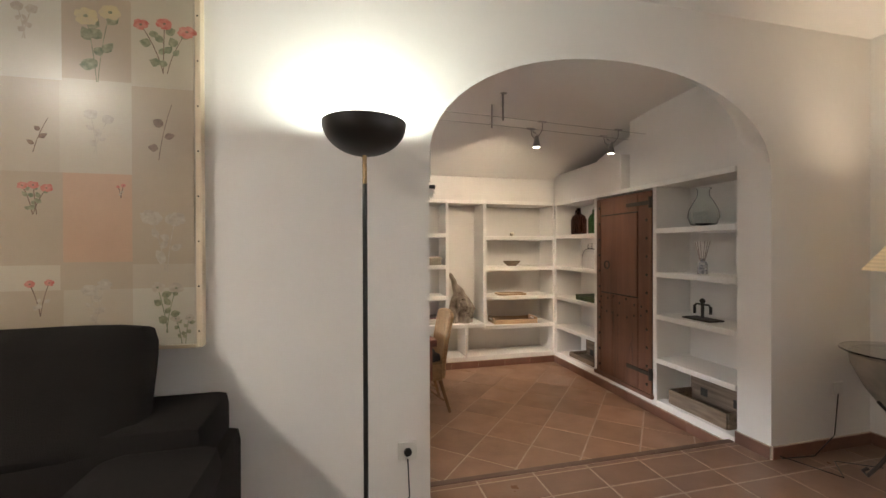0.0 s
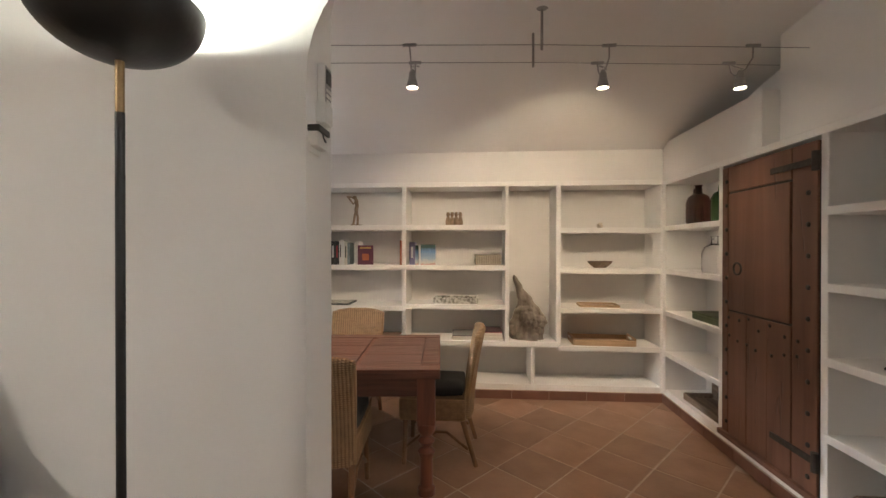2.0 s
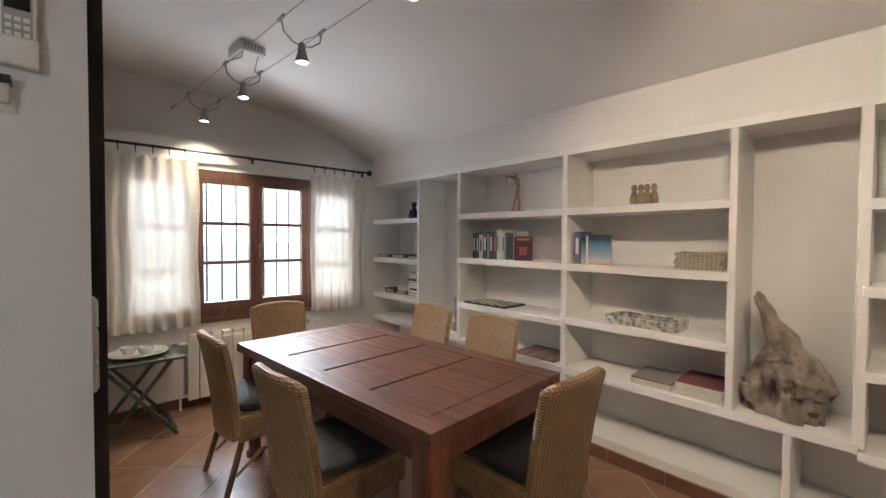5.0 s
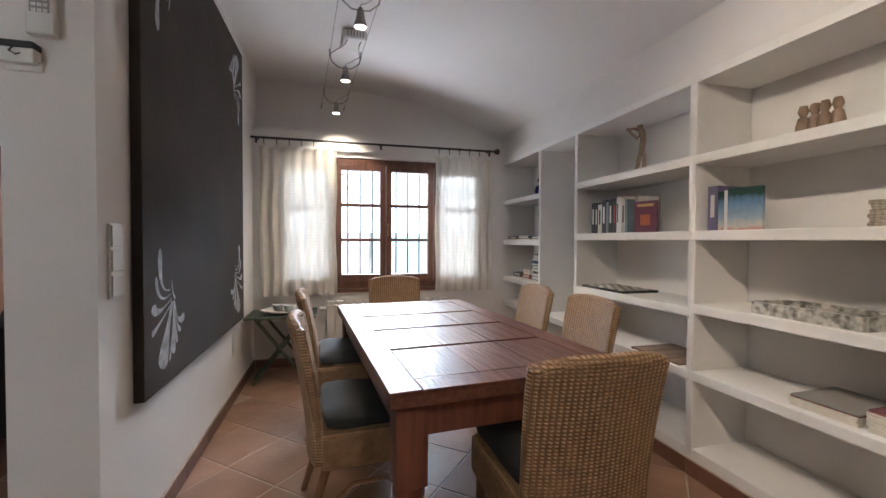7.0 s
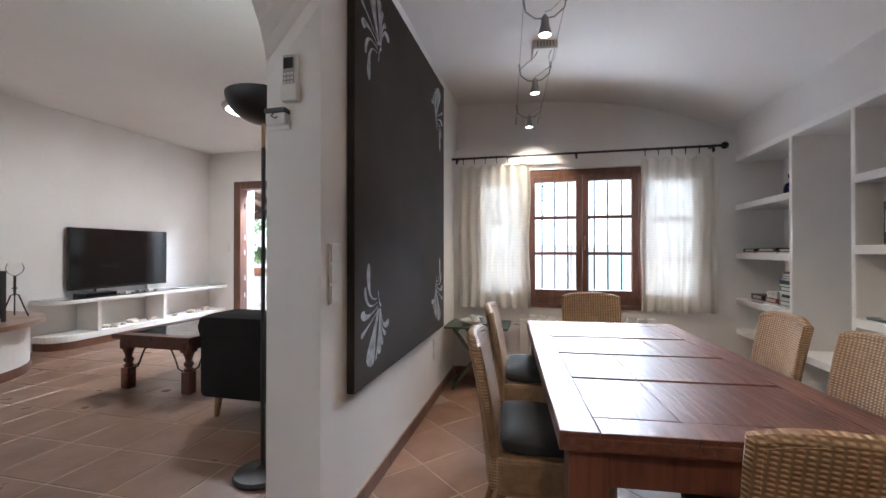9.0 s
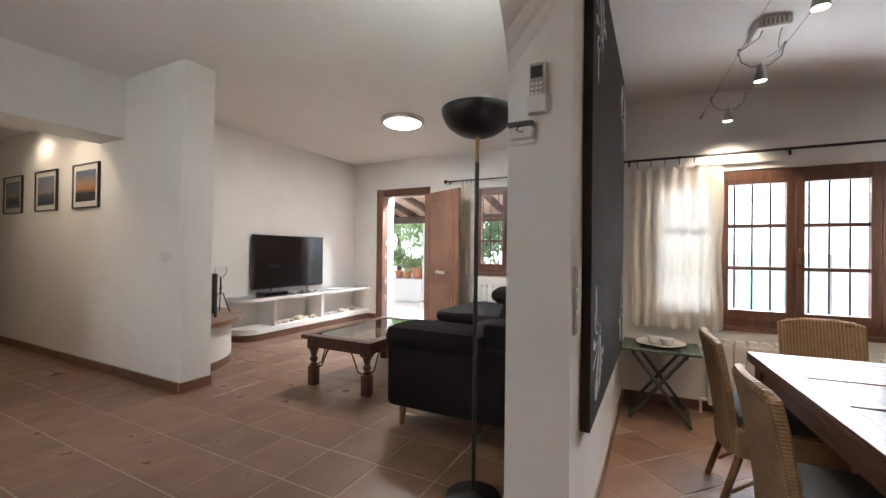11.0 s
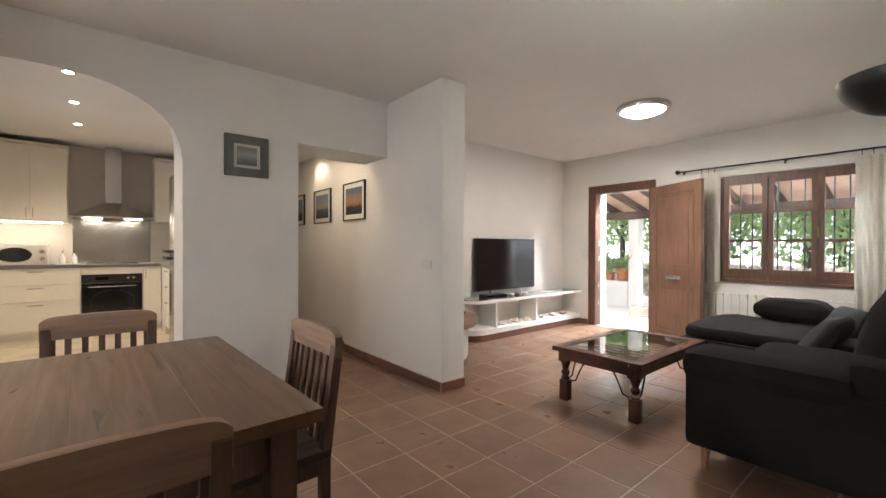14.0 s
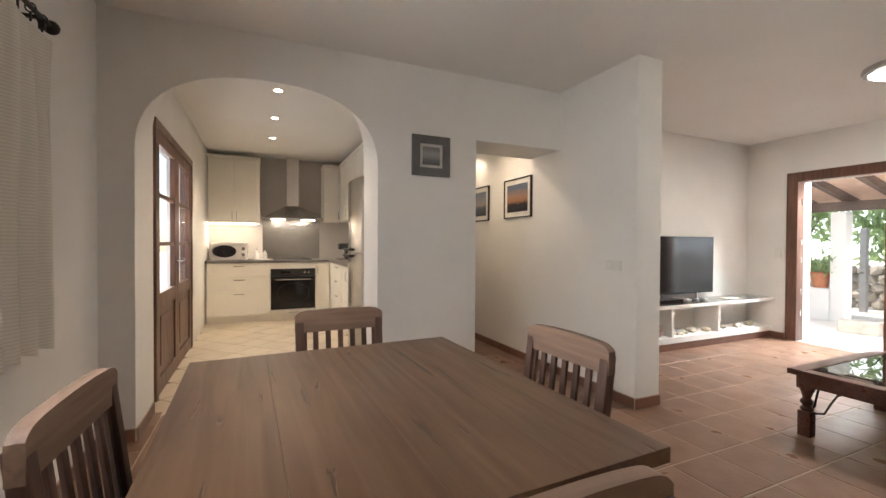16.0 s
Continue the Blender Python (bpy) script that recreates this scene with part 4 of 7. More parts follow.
plate("socket", "white wall socket with a black plug beside the floor lamp", "socket", pose(1.512, 3.114, 0.325), 0.085, 0.085, 1, socket=True)
plate("socket", "white wall socket low beside the iron table", "socket", pose(4.21, 3.114, 0.38), 0.08, 0.08, 1, socket=True)
plate("light_switch", "white double light switch on the corridor wall", "switch", pose(1.131, 0.13, 1.04, 0, 0, 90), 0.15, 0.078, 2)
plate("light_switch", "white double light switch beside the entrance door", "switch", pose(-2.539, -0.62, 1.11, 0, 0, 90), 0.08, 0.15, 2)
plate("light_switch", "three white rocker switches stacked beside the black painting", "switch", pose(1.522, 3.336, 0.948, 0, 0, 180), 0.082, 0.235, 3)
plate("socket", "beige wall socket under the grey-framed picture", "socket", pose(2.46, -0.509, 0.36), 0.09, 0.08, 1, socket=True)
plate("socket", "white wall socket above the television bench", "socket", pose(-2.30, -0.999, 0.34), 0.08, 0.08, 1, socket=True)
plate("socket", "white wall socket below the black painting", "socket", pose(-0.05, 3.336, 0.30, 0, 0, 180), 0.08, 0.16, 2, socket=True)


def remote_and_thermostat():
    t = thing("remote_control", "white air-conditioner remote in a wall holder", "remote control", pose(1.613, 3.222, 1.585, 0, 0, 90))
    part("holder", boxes((-0.033, 0.033, -0.034, 0.0, 0.0, 0.062), bevel=0.006), WHITE_P, t)
    body = part("body", boxes((-0.029, 0.029, -0.030, -0.006, 0.02, 0.175), bevel=0.007), WHITE_P, t)
    part("face", boxes((-0.0235, 0.0235, -0.0315, -0.0295, 0.05, 0.168), bevel=0.001), GREYMETAL, body, "dull grey front panel")
    part("display", boxes((-0.020, 0.020, -0.0335, -0.0315, 0.118, 0.158), bevel=0.001), SCREEN, body, "dark display")
    for i in range(9):
        x, z = -0.014 + 0.014 * (i % 3), 0.066 + 0.016 * (i // 3)
        part("button", boxes((x - 0.0048, x + 0.0048, -0.034, -0.0315, z - 0.0045, z + 0.0045), bevel=0.001), WHITE_P, body)
    t = thing("thermostat", "small white wall bracket with a black band and loose wire", "thermostat", pose(1.613, 3.168, 1.487, 0, 0, 90))
    part("base_plate", boxes((-0.048, 0.048, -0.012, 0.0, 0.0, 0.030), bevel=0.004), WHITE_P, t)
    part("body", boxes((-0.040, 0.040, -0.034, -0.001, 0.016, 0.058), bevel=0.004), WHITE_P, t)
    part("band", boxes((-0.043, 0.043, -0.040, -0.001, 0.056, 0.074), bevel=0.003), BLACK, t, "black plastic band")
    b = bmesh.new()
    tube(b, [(-0.005, -0.036, 0.055), (-0.012, -0.040, 0.044), (0.004, -0.041, 0.034), (0.012, -0.037, 0.040)], 0.0022, 5)
    part("wire", b, BLACK, t, smooth=True)


remote_and_thermostat()


def sofa():
    t = thing("corner_sofa", "black cloth corner sofa with chaise and loose cushions", "sofa")
    part("base", boxes((-2.32, 0.80, 2.10, 3.0, 0.13, 0.34), bevel=0.03), SOFA, t, smooth=True)
    part("chaise_base", boxes((-2.32, -1.12, 1.30, 2.12, 0.13, 0.32), bevel=0.03), SOFA, t, smooth=True)
    part("back_frame", boxes((-2.32, 0.785, 2.68, 3.06, 0.14, 0.70), bevel=0.05), SOFA, t, smooth=True)
    part("arm", boxes((0.54, 0.832, 2.05, 3.03, 0.125, 0.56), bevel=0.045), SOFA, t, smooth=True)
    b = bmesh.new()
    box(b, 0.50, 0.850, 2.03, 2.72, 0.485, 0.645, 0.076)
    part("arm_pad", b, SOFA, t, smooth=True)
    def soft(name, w, d, h, m, mat=SOFA, puff=0.35):
        c = pillow(w, d, h, puff)
        bmesh.ops.transform(c, matrix=m, verts=c.verts)
        return part(name, c, mat, t, smooth=True)
    for x in (-0.02, -0.72):
        soft("seat_cushion", 0.72, 0.66, 0.15, pose(x + 0.17, 2.38, 0.31))
    soft("chaise_cushion", 1.18, 1.36, 0.15, pose(-1.72, 1.99, 0.30), puff=0.25)
    for x, rot in ((0.18, 1.5), (-0.62, -2), (-1.46, 1)):
        soft("back_cushion", 0.80, 0.46, 0.27, pose(x, 2.955, 0.735, 72, 0, rot), puff=0.55)
    soft("bolster", 0.62, 0.30, 0.24, pose(-2.12, 2.0, 0.44, 0, 0, 86), puff=0.6)
    soft("scatter_pillow", 0.42, 0.42, 0.17, pose(-1.72, 2.46, 0.44, 58, 0, 30), CUSHION, 0.7)
    soft("scatter_pillow", 0.42, 0.42, 0.17, pose(-1.05, 2.44, 0.43, 56, 0, -8), CUSHION, 0.7)
    for x, y in ((0.76, 2.14), (0.76, 2.95), (-2.26, 2.95), (-2.26, 1.36), (-1.2, 1.36)):
        part("foot", rods(((x, y, 0.14), (x + (0.02 if x > 0 else -0.02), y, 0.0), 0.026, 0.014)), RATTAN_LEG, t, "tapered wooden foot", True)


sofa()


def flower(t, x, z, s, rnd, bloom_mat, stem_mat, leaf_mat, blooms, leaves, layer):
    """A painted sprig: thin curved stems, small toothed blooms, pointed leaves, each a shape laid on the paper."""
    y = 3.0616 - 0.00012 * layer

    def shape(name, pts, mat):
        nonlocal y
        y -= 0.00003
        b = bmesh.new()
        b.faces.new([b.verts.new((p.x, y, p.z)) for p in pts])
        part(name, b, mat, t)

    for k in range(max(blooms, 1)):
        a = (k - (blooms - 1) / 2) * 0.75 + rnd.uniform(-0.15, 0.15)
        root = Vector((x + rnd.uniform(-0.01, 0.01), 0, z - s))
        tip = Vector((x + s * math.sin(a), 0, z + s * math.cos(a) * rnd.uniform(0.7, 1.0)))
        bend = (root + tip) / 2 + Vector((-s * 0.25 * math.sin(a), 0, 0))
        line = [root * ((1 - q) ** 2) + bend * (2 * q * (1 - q)) + tip * (q * q) for q in (0, 0.2, 0.4, 0.6, 0.8, 1.0)]
        side = Vector((0.0017, 0, 0.0004))
        shape("stem", [p + side for p in line] + [p - side for p in reversed(line)], stem_mat)
        for j in range(leaves):
            p = line[1 + j % 4]
            u = rnd.uniform(0.2, 0.9) * (1 if j % 2 else -1)
            d = Vector((math.sin(u * 1.6), 0, math.cos(u * 1.6)))
            n = Vector((d.z, 0, -d.x))
            L, W = s * rnd.uniform(0.26, 0.42), s * rnd.uniform(0.10, 0.17)
            c = p + d * s * 0.05
            shape("leaf", [c + d * (L * q) + n * (W * w) for q, w in ((0, 0), (0.2, 0.75), (0.45, 1), (0.75, 0.6), (1, 0), (0.75, -0.6), (0.45, -1), (0.2, -0.75))], leaf_mat)
        if blooms:
            r, ph, lobes = s * rnd.uniform(0.24, 0.34), rnd.uniform(0, 6), rnd.choice((5, 6, 7))
            for j in range(lobes):
                u = ph + j * 6.283 / lobes + rnd.uniform(-0.25, 0.25)
                c = tip + Vector((math.cos(u), 0, 0.75 * math.sin(u))) * r * 0.5
                q = r * rnd.uniform(0.42, 0.62)
                shape("petal", [c + Vector((math.cos(v * 0.449) * q, 0, math.sin(v * 0.449) * q * 0.8)) * (1 + 0.28 * noise.noise(Vector((v * 0.9, u * 3, q * 50)))) for v in range(14)], bloom_mat)
            shape("bloom_heart", [tip + Vector((math.cos(v * 0.7854), 0, 0.8 * math.sin(v * 0.7854))) * r * 0.2 for v in range(8)], stem_mat)


def botanical_picture():
    t = thing("painting", "large cream panel collaged with faded botanical drawings", "painting")
    base = surf("aged_varnished_paper", (0.46, 0.40, 0.32), (0.40, 0.34, 0.27), 3, 0.30, 0.12, 14, rough_var=0.1)
    part("panel", boxes((-1.20, 0.655, 3.066, 3.114, 0.87, 2.52), bevel=0.003), base, t)
    edge = wood("pale_lath", (0.62, 0.52, 0.38), (0.50, 0.40, 0.28), 2, 3, 0.5, 0.15)
    part("lath", boxes((0.655, 0.675, 3.062, 3.114, 0.868, 2.52), bevel=0.002), edge, t)
    part("lath", boxes((-1.20, 0.655, 3.062, 3.066, 0.868, 0.882)), edge, t)
    rnd = random.Random(5)
    tones = [(0.41, 0.35, 0.262), (0.35, 0.28, 0.20), (0.46, 0.42, 0.34), (0.385, 0.322, 0.24), (0.43, 0.385, 0.305)]
    mats = [surf("paper_sheet", c, tuple(k * 0.9 for k in c), 4, 0.32, 0.12, 16) for c in tones]
    peach = surf("peach_paper_sheet", (0.42, 0.275, 0.18), (0.38, 0.245, 0.16), 4, 0.35, 0.1, 16)
    xs = [-1.19, -0.84, -0.48, -0.22, 0.205, 0.435, 0.645]
    zs = [0.89, 1.11, 1.21, 1.55, 1.90, 2.22, 2.50]
    for i in range(len(xs) - 1):
        for k in range(len(zs) - 1):
            m = peach if (i, k) in ((4, 2), (1, 4)) else rnd.choice(mats)
            d = 0.0006 * ((i + k) % 2) + 0.0002 * (i % 3)
            part("paper_sheet", boxes((xs[i] - 0.004 * (k % 2), xs[i + 1] + 0.005 * (i % 2), 3.0638 - d - 0.0004 * (k % 3), 3.0655, zs[k] - 0.006 * (i % 2), zs[k + 1] + 0.004 * (k % 2))), m, t)
    reds = surf("faded_red_pigment", (0.38, 0.065, 0.045), (0.45, 0.20, 0.15), 60, 0.4)
    greens = surf("faded_green_pigment", (0.105, 0.120, 0.065), (0.26, 0.25, 0.155), 60, 0.4)
    browns = surf("sepia_pigment", (0.095, 0.055, 0.035), (0.20, 0.13, 0.085), 60, 0.4)
    greys = surf("faded_grey_pigment", (0.30, 0.255, 0.20), (0.40, 0.345, 0.27), 60, 0.4)
    ochre = surf("ochre_pigment", (0.44, 0.35, 0.18), (0.40, 0.32, 0.2), 60, 0.4)
    kinds = {"rose": (reds, browns, greens, 3, 4), "ochre": (ochre, greens, greens, 2, 5), "twig": (browns, browns, browns, 0, 3), "faded": (greys, greys, greys, 2, 3), "pink": (reds, browns, greys, 2, 2), "leafy": (greys, greens, greens, 2, 4)}
    for k, (x, z, s, kind) in enumerate(((0.55, 2.06, 0.085, "rose"), (0.32, 2.04, 0.11, "ochre"), (0.53, 1.74, 0.10, "twig"), (0.32, 1.70, 0.06, "faded"), (0.13, 1.70, 0.06, "twig"), (0.12, 1.45, 0.045, "rose"),
                                         (0.40, 1.485, 0.02, "pink"), (0.55, 1.29, 0.09, "faded"), (0.14, 1.08, 0.05, "pink"), (0.32, 1.04, 0.07, "faded"), (0.545, 1.03, 0.075, "leafy"), (0.61, 0.945, 0.045, "leafy"),
                                         (0.10, 2.10, 0.05, "faded"), (-0.32, 1.4, 0.09, "rose"), (-0.65, 1.7, 0.09, "ochre"), (-1.0, 1.3, 0.09, "leafy"), (-0.32, 2.05, 0.08, "rose"), (-0.8, 2.2, 0.08, "faded"))):
        flower(t, x, z, s * 1.3, rnd, *kinds[kind], k)
    for i in range(9):
        part("pin", boxes((0.662, 0.668, 3.0605, 3.062, 0.93 + i * 0.18, 0.936 + i * 0.18)), IRON, t)


botanical_picture()


def coffee_table():
    t = thing("coffee_table", "dark wooden coffee table with glass top and iron braces", "table", pose(-0.03, 1.345, 0))
    L, W, H = 1.15, 0.70, 0.42
    bw = 0.085
    for s in (-1, 1):
        part("frame_rail", boxes((-L / 2, L / 2, s * W / 2 - (bw if s > 0 else 0), s * W / 2 + (0 if s > 0 else bw), H - 0.035, H), bevel=0.006), COFFEE, t)
        part("frame_rail", boxes((s * L / 2 - (bw if s > 0 else 0), s * L / 2 + (0 if s > 0 else bw), -W / 2 + bw + 0.001, W / 2 - bw - 0.001, H - 0.035, H - 0.001), bevel=0.004), COFFEE, t)
        part("apron", boxes((-L / 2 + 0.05, L / 2 - 0.05, s * (W / 2 - 0.04) - 0.012, s * (W / 2 - 0.04) + 0.012, H - 0.10, H - 0.035), bevel=0.003), COFFEE, t)
        part("apron", boxes((s * (L / 2 - 0.04) - 0.012, s * (L / 2 - 0.04) + 0.012, -W / 2 + 0.05, W / 2 - 0.05, H - 0.10, H - 0.035), bevel=0.003), COFFEE, t)
        for q in (-1, 1):
            x, y = s * (L / 2 - 0.075), q * (W / 2 - 0.075)
            b = bmesh.new()
            box(b, x - 0.034, x + 0.034, y - 0.034, y + 0.034, 0.0, 0.16, 0.005)
            lathe(b, [(0.03, 0.16), (0.036, 0.175), (0.022, 0.19), (0.034, 0.21), (0.034, 0.222), (0.022, 0.24), (0.03, 0.27), (0.042, 0.30)], (x, y, 0), 16)
            box(b, x - 0.04, x + 0.04, y - 0.04, y + 0.04, 0.30, H - 0.035, 0.005)
            part("leg", b, COFFEE, t, smooth=True)
            for dx, dy in ((-s, 0), (0, -q)):
                b = bmesh.new()
                tube(b, [(x + dx * 0.03, y + dy * 0.03, 0.15), (x + dx * 0.09, y + dy * 0.09, 0.17), (x + dx * 0.12, y + dy * 0.12, 0.24), (x + dx * 0.15, y + dy * 0.15, 0.30), (x + dx * 0.20, y + dy * 0.20, 0.33)], 0.006, 6)
                part("brace", b, IRON, t, "curved iron brace", True)
    for i in range(1, 12):
        x = -L / 2 + bw + (L - 2 * bw) * i / 12
        part("iron_bar", rods(((x, -W / 2 + bw - 0.01, H - 0.03), (x, W / 2 - bw + 0.01, H - 0.03), 0.005, 0.005, 6)), IRON, t)
    top = glass_mat("table_glass", (0.72, 0.80, 0.76), 0.0, 1.5)
    part("glass_top", boxes((-L / 2 + bw - 0.012, L / 2 - bw + 0.012, -W / 2 + bw - 0.012, W / 2 - bw + 0.012, H - 0.012, H - 0.004)), top, t, "clear glass inset")


coffee_table()


def television():
    t = thing("television", "large flat black television standing on the bench", "television")
    part("housing", boxes((-1.708, -0.488, -0.965, -0.925, 0.60, 1.306), bevel=0.006), BLACK, t)
    part("screen", boxes((-1.698, -0.498, -0.925, -0.922, 0.618, 1.297)), SCREEN, t, "glossy black screen")
    for x in (-1.42, -0.78):
        part("foot", boxes((x - 0.10, x + 0.10, -0.985, -0.86, 0.528, 0.538), (x - 0.012, x + 0.012, -0.955, -0.935, 0.534, 0.61), bevel=0.003), STEEL, t)


television()


def media_bench():
    t = tagged(new("media_bench"), "white plastered built-in television bench with a rounded end", "bench", "", "structure")
    def board(z0, z1, x1, front, r):
        pts = [(-2.539, -0.999), (-2.539, front)]
        for k in range(9):
            a = k * math.pi / 2 / 8
            pts.append((x1 - r + r * math.sin(a), front - r + r * math.cos(a)))
        pts.append((x1, -0.999))
        b = bmesh.new()
        prism(b, pts, z0, z1, "z")
        return b
    part("top_board", board(0.482, 0.522, -0.17, -0.66, 0.20), SHELF, t)
    part("lower_board", board(0.085, 0.150, -0.19, -0.68, 0.22), SHELF, t)
    part("base", board(0.0, 0.085, -0.205, -0.695, 0.22), SKIRT, t)
    for x in (-0.645, -1.47):
        part("upright", boxes((x - 0.02, x + 0.02, -0.999, -0.69, 0.150, 0.482), bevel=0.004), SHELF, t)
    part("glass_cover", board(0.5225, 0.527, -0.18, -0.665, 0.19), glass_mat("bench_glass", (0.9, 0.95, 0.93), 0.0, 1.4), t, "clear glass cover")
    return t


media_bench()
t = thing("receiver", "black set-top box on the television bench", "electronics")
part("body", boxes((-0.86, -0.50, -0.88, -0.72, 0.528, 0.575), bevel=0.004), BLACK, t)
part("front_panel", boxes((-0.855, -0.505, -0.722, -0.717, 0.534, 0.570)), SCREEN, t)
for i, (x, w) in enumerate(((-1.02, 0.06), (-1.18, 0.05), (-1.32, 0.07))):
    t = thing("console_device", "small grey device with cable on the television bench", "electronics", pose(x, -0.78, 0.528))
    part("body", boxes((-w / 2, w / 2, -0.03, 0.03, 0, 0.03), bevel=0.006), GREYMETAL if i % 2 else WHITE_P, t)
    b = bmesh.new()
    tube(b, [(w / 2, 0, 0.008), (w / 2 + 0.05, -0.03, 0.005), (w / 2 + 0.08, 0.04, 0.005), (w / 2 + 0.05, -0.1, 0.005)], 0.003, 5)
    part("cable", b, BLACK, t)
t = thing("magazine", "thin magazine on the television bench", "magazine")
part("pages", boxes((-1.92, -1.70, -0.85, -0.70, 0.528, 0.534)), PAPER, t)
_rnd = random.Random(9)
STONEW = surf("pale_shell_stone", (0.70, 0.64, 0.54), (0.55, 0.47, 0.37), 20, 0.7, 0.4, 50)
for x in (-0.78, -0.86, -1.0, -1.14, -1.36, -1.72, -1.98, -2.28):
    b = bmesh.new()
    bmesh.ops.create_icosphere(b, subdivisions=2, radius=1)
    s = _rnd.uniform(0.03, 0.06)
    for v in b.verts:
        v.co *= 1 + 0.35 * noise.noise(v.co * 1.3 + Vector((x * 9, 0, 0)))
        v.co = Vector((v.co.x * s * 1.3, v.co.y * s, max(v.co.z, -0.55) * s * 0.7))
    lo = min(v.co.z for v in b.verts)
    bmesh.ops.translate(b, vec=(x, -0.80 + _rnd.uniform(-0.03, 0.05), 0.150 - lo), verts=b.verts)
    tagged(part("sea_stone", b, STONEW, smooth=True), "pale weathered stone on the bench's lower board", "stone", "stones on the television bench")


def fireplace():
    t = tagged(new("fireplace_hearth"), "white curved corner hearth with terracotta slab and log niche", "fireplace", "", "structure")
    cx, cy, r = 0.879, -0.72, 0.86
    def sector(a0, a1, r0, r1, z0, z1):
        b = bmesh.new()
        n = max(2, int((a1 - a0) / 5))
        pts = [(cx + r1 * math.cos(radians(a0 + (a1 - a0) * i / n)), cy + r1 * math.sin(radians(a0 + (a1 - a0) * i / n))) for i in range(n + 1)]
        if r0 > 0:
            pts += [(cx + r0 * math.cos(radians(a1 - (a1 - a0) * i / n)), cy + r0 * math.sin(radians(a1 - (a1 - a0) * i / n))) for i in range(n + 1)]
        else:
            pts.append((cx, cy))
        prism(b, pts, z0, z1, "z")
        return b
    part("slab", sector(90, 198, 0, r, 0.415, 0.455), TILE, t, "terracotta hearth slab", True)
    part("body", sector(90, 156, 0, r - 0.10, 0.075, 0.415), SHELF, t)
    part("body", sector(182, 198, 0, r - 0.10, 0.075, 0.415), SHELF, t)
    # lintel over the niche, arched underneath
    b = bmesh.new()
    n = 8
    for i in range(n):
        a0, a1 = 156 + 26 * i / n, 156 + 26 * (i + 1) / n
        u = ((i + 0.5) / n) * 2 - 1
        z = 0.22 + 0.12 * math.sqrt(max(0, 1 - u * u))
        for rr in ((0.25, r - 0.10),):
            pts = [(cx + q * math.cos(radians(a)), cy + q * math.sin(radians(a))) for q, a in ((rr[0], a0), (rr[1], a0), (rr[1], a1), (rr[0], a1))]
            lo = [b.verts.new((*p, z)) for p in pts]
            hi = [b.verts.new((*p, 0.415)) for p in pts]
            b.faces.new(lo)
            b.faces.new(hi)
            for k in range(4):
                b.faces.new((lo[k], lo[(k + 1) % 4], hi[(k + 1) % 4], hi[k]))
    part("niche_arch", b, SHELF, t)
    part("skirting", sector(90, 198, 0, r - 0.09, 0.0, 0.075), SKIRT, t)
    # chimney breast above, set back in the corner
    part("chimney_breast", sector(90, 180, 0, 0.36, 0.455, 2.578), PLASTER, t, smooth=True)


fireplace()
t = thing("fire_screen", "black metal framed fire screen on the hearth", "fire screen", pose(0.54, -0.36, 0.455, 0, 0, -80))
part("frame", boxes((-0.20, -0.18, -0.01, 0.01, 0, 0.42), (0.18, 0.20, -0.01, 0.01, 0, 0.42), (-0.18, 0.18, -0.01, 0.01, 0.40, 0.42), (-0.18, 0.18, -0.01, 0.01, 0.03, 0.05)), BLACK, t)
part("mesh_panel", boxes((-0.18, 0.18, -0.002, 0.002, 0.05, 0.40)), IRON, t)
t = thing("candle_holder", "wrought iron tripod candle holder with a glass bowl", "candle holder", pose(0.27, -0.45, 0.455))
for k in range(3):
    b = bmesh.new()
    c, s = math.cos(k * 2.094), math.sin(k * 2.094)
    tube(b, [(0, 0, 0.20), (0.03 * c, 0.03 * s, 0.19), (0.06 * c, 0.06 * s, 0.10), (0.10 * c, 0.10 * s, 0.0)], 0.006, 6)
    part("leg", b, IRON, t, smooth=True)
part("stem", rods(((0, 0, 0.19), (0, 0, 0.36), 0.009)), IRON, t, smooth=True)
part("collar", turned([(0.0, 0.24), (0.022, 0.25), (0.0, 0.27)], seg=12), IRON, t, smooth=True)
part("glass_bowl", turned([(0.012, 0.36), (0.05, 0.39), (0.062, 0.43), (0.05, 0.475), (0.047, 0.475), (0.058, 0.43), (0.046, 0.393), (0.012, 0.366)]), GLASS, t, "clear glass bowl", True)


def ceiling_lamp():
    t = thing("ceiling_lamp", "round flush ceiling lamp with steel ring and opal glass", "lamp", pose(-0.82, 1.07, TOP))
    part("ring", turned([(0.0, -0.001), (0.24, -0.001), (0.245, -0.02), (0.235, -0.045), (0.205, -0.05), (0.20, -0.03), (0.0, -0.03)], seg=40), STEEL, t, smooth=True)
    part("diffuser", turned([(0.20, -0.035), (0.185, -0.062), (0.13, -0.083), (0.06, -0.092), (0.004, -0.094)], seg=40), OPAL, t, "lit opal glass diffuser", True)


ceiling_lamp()


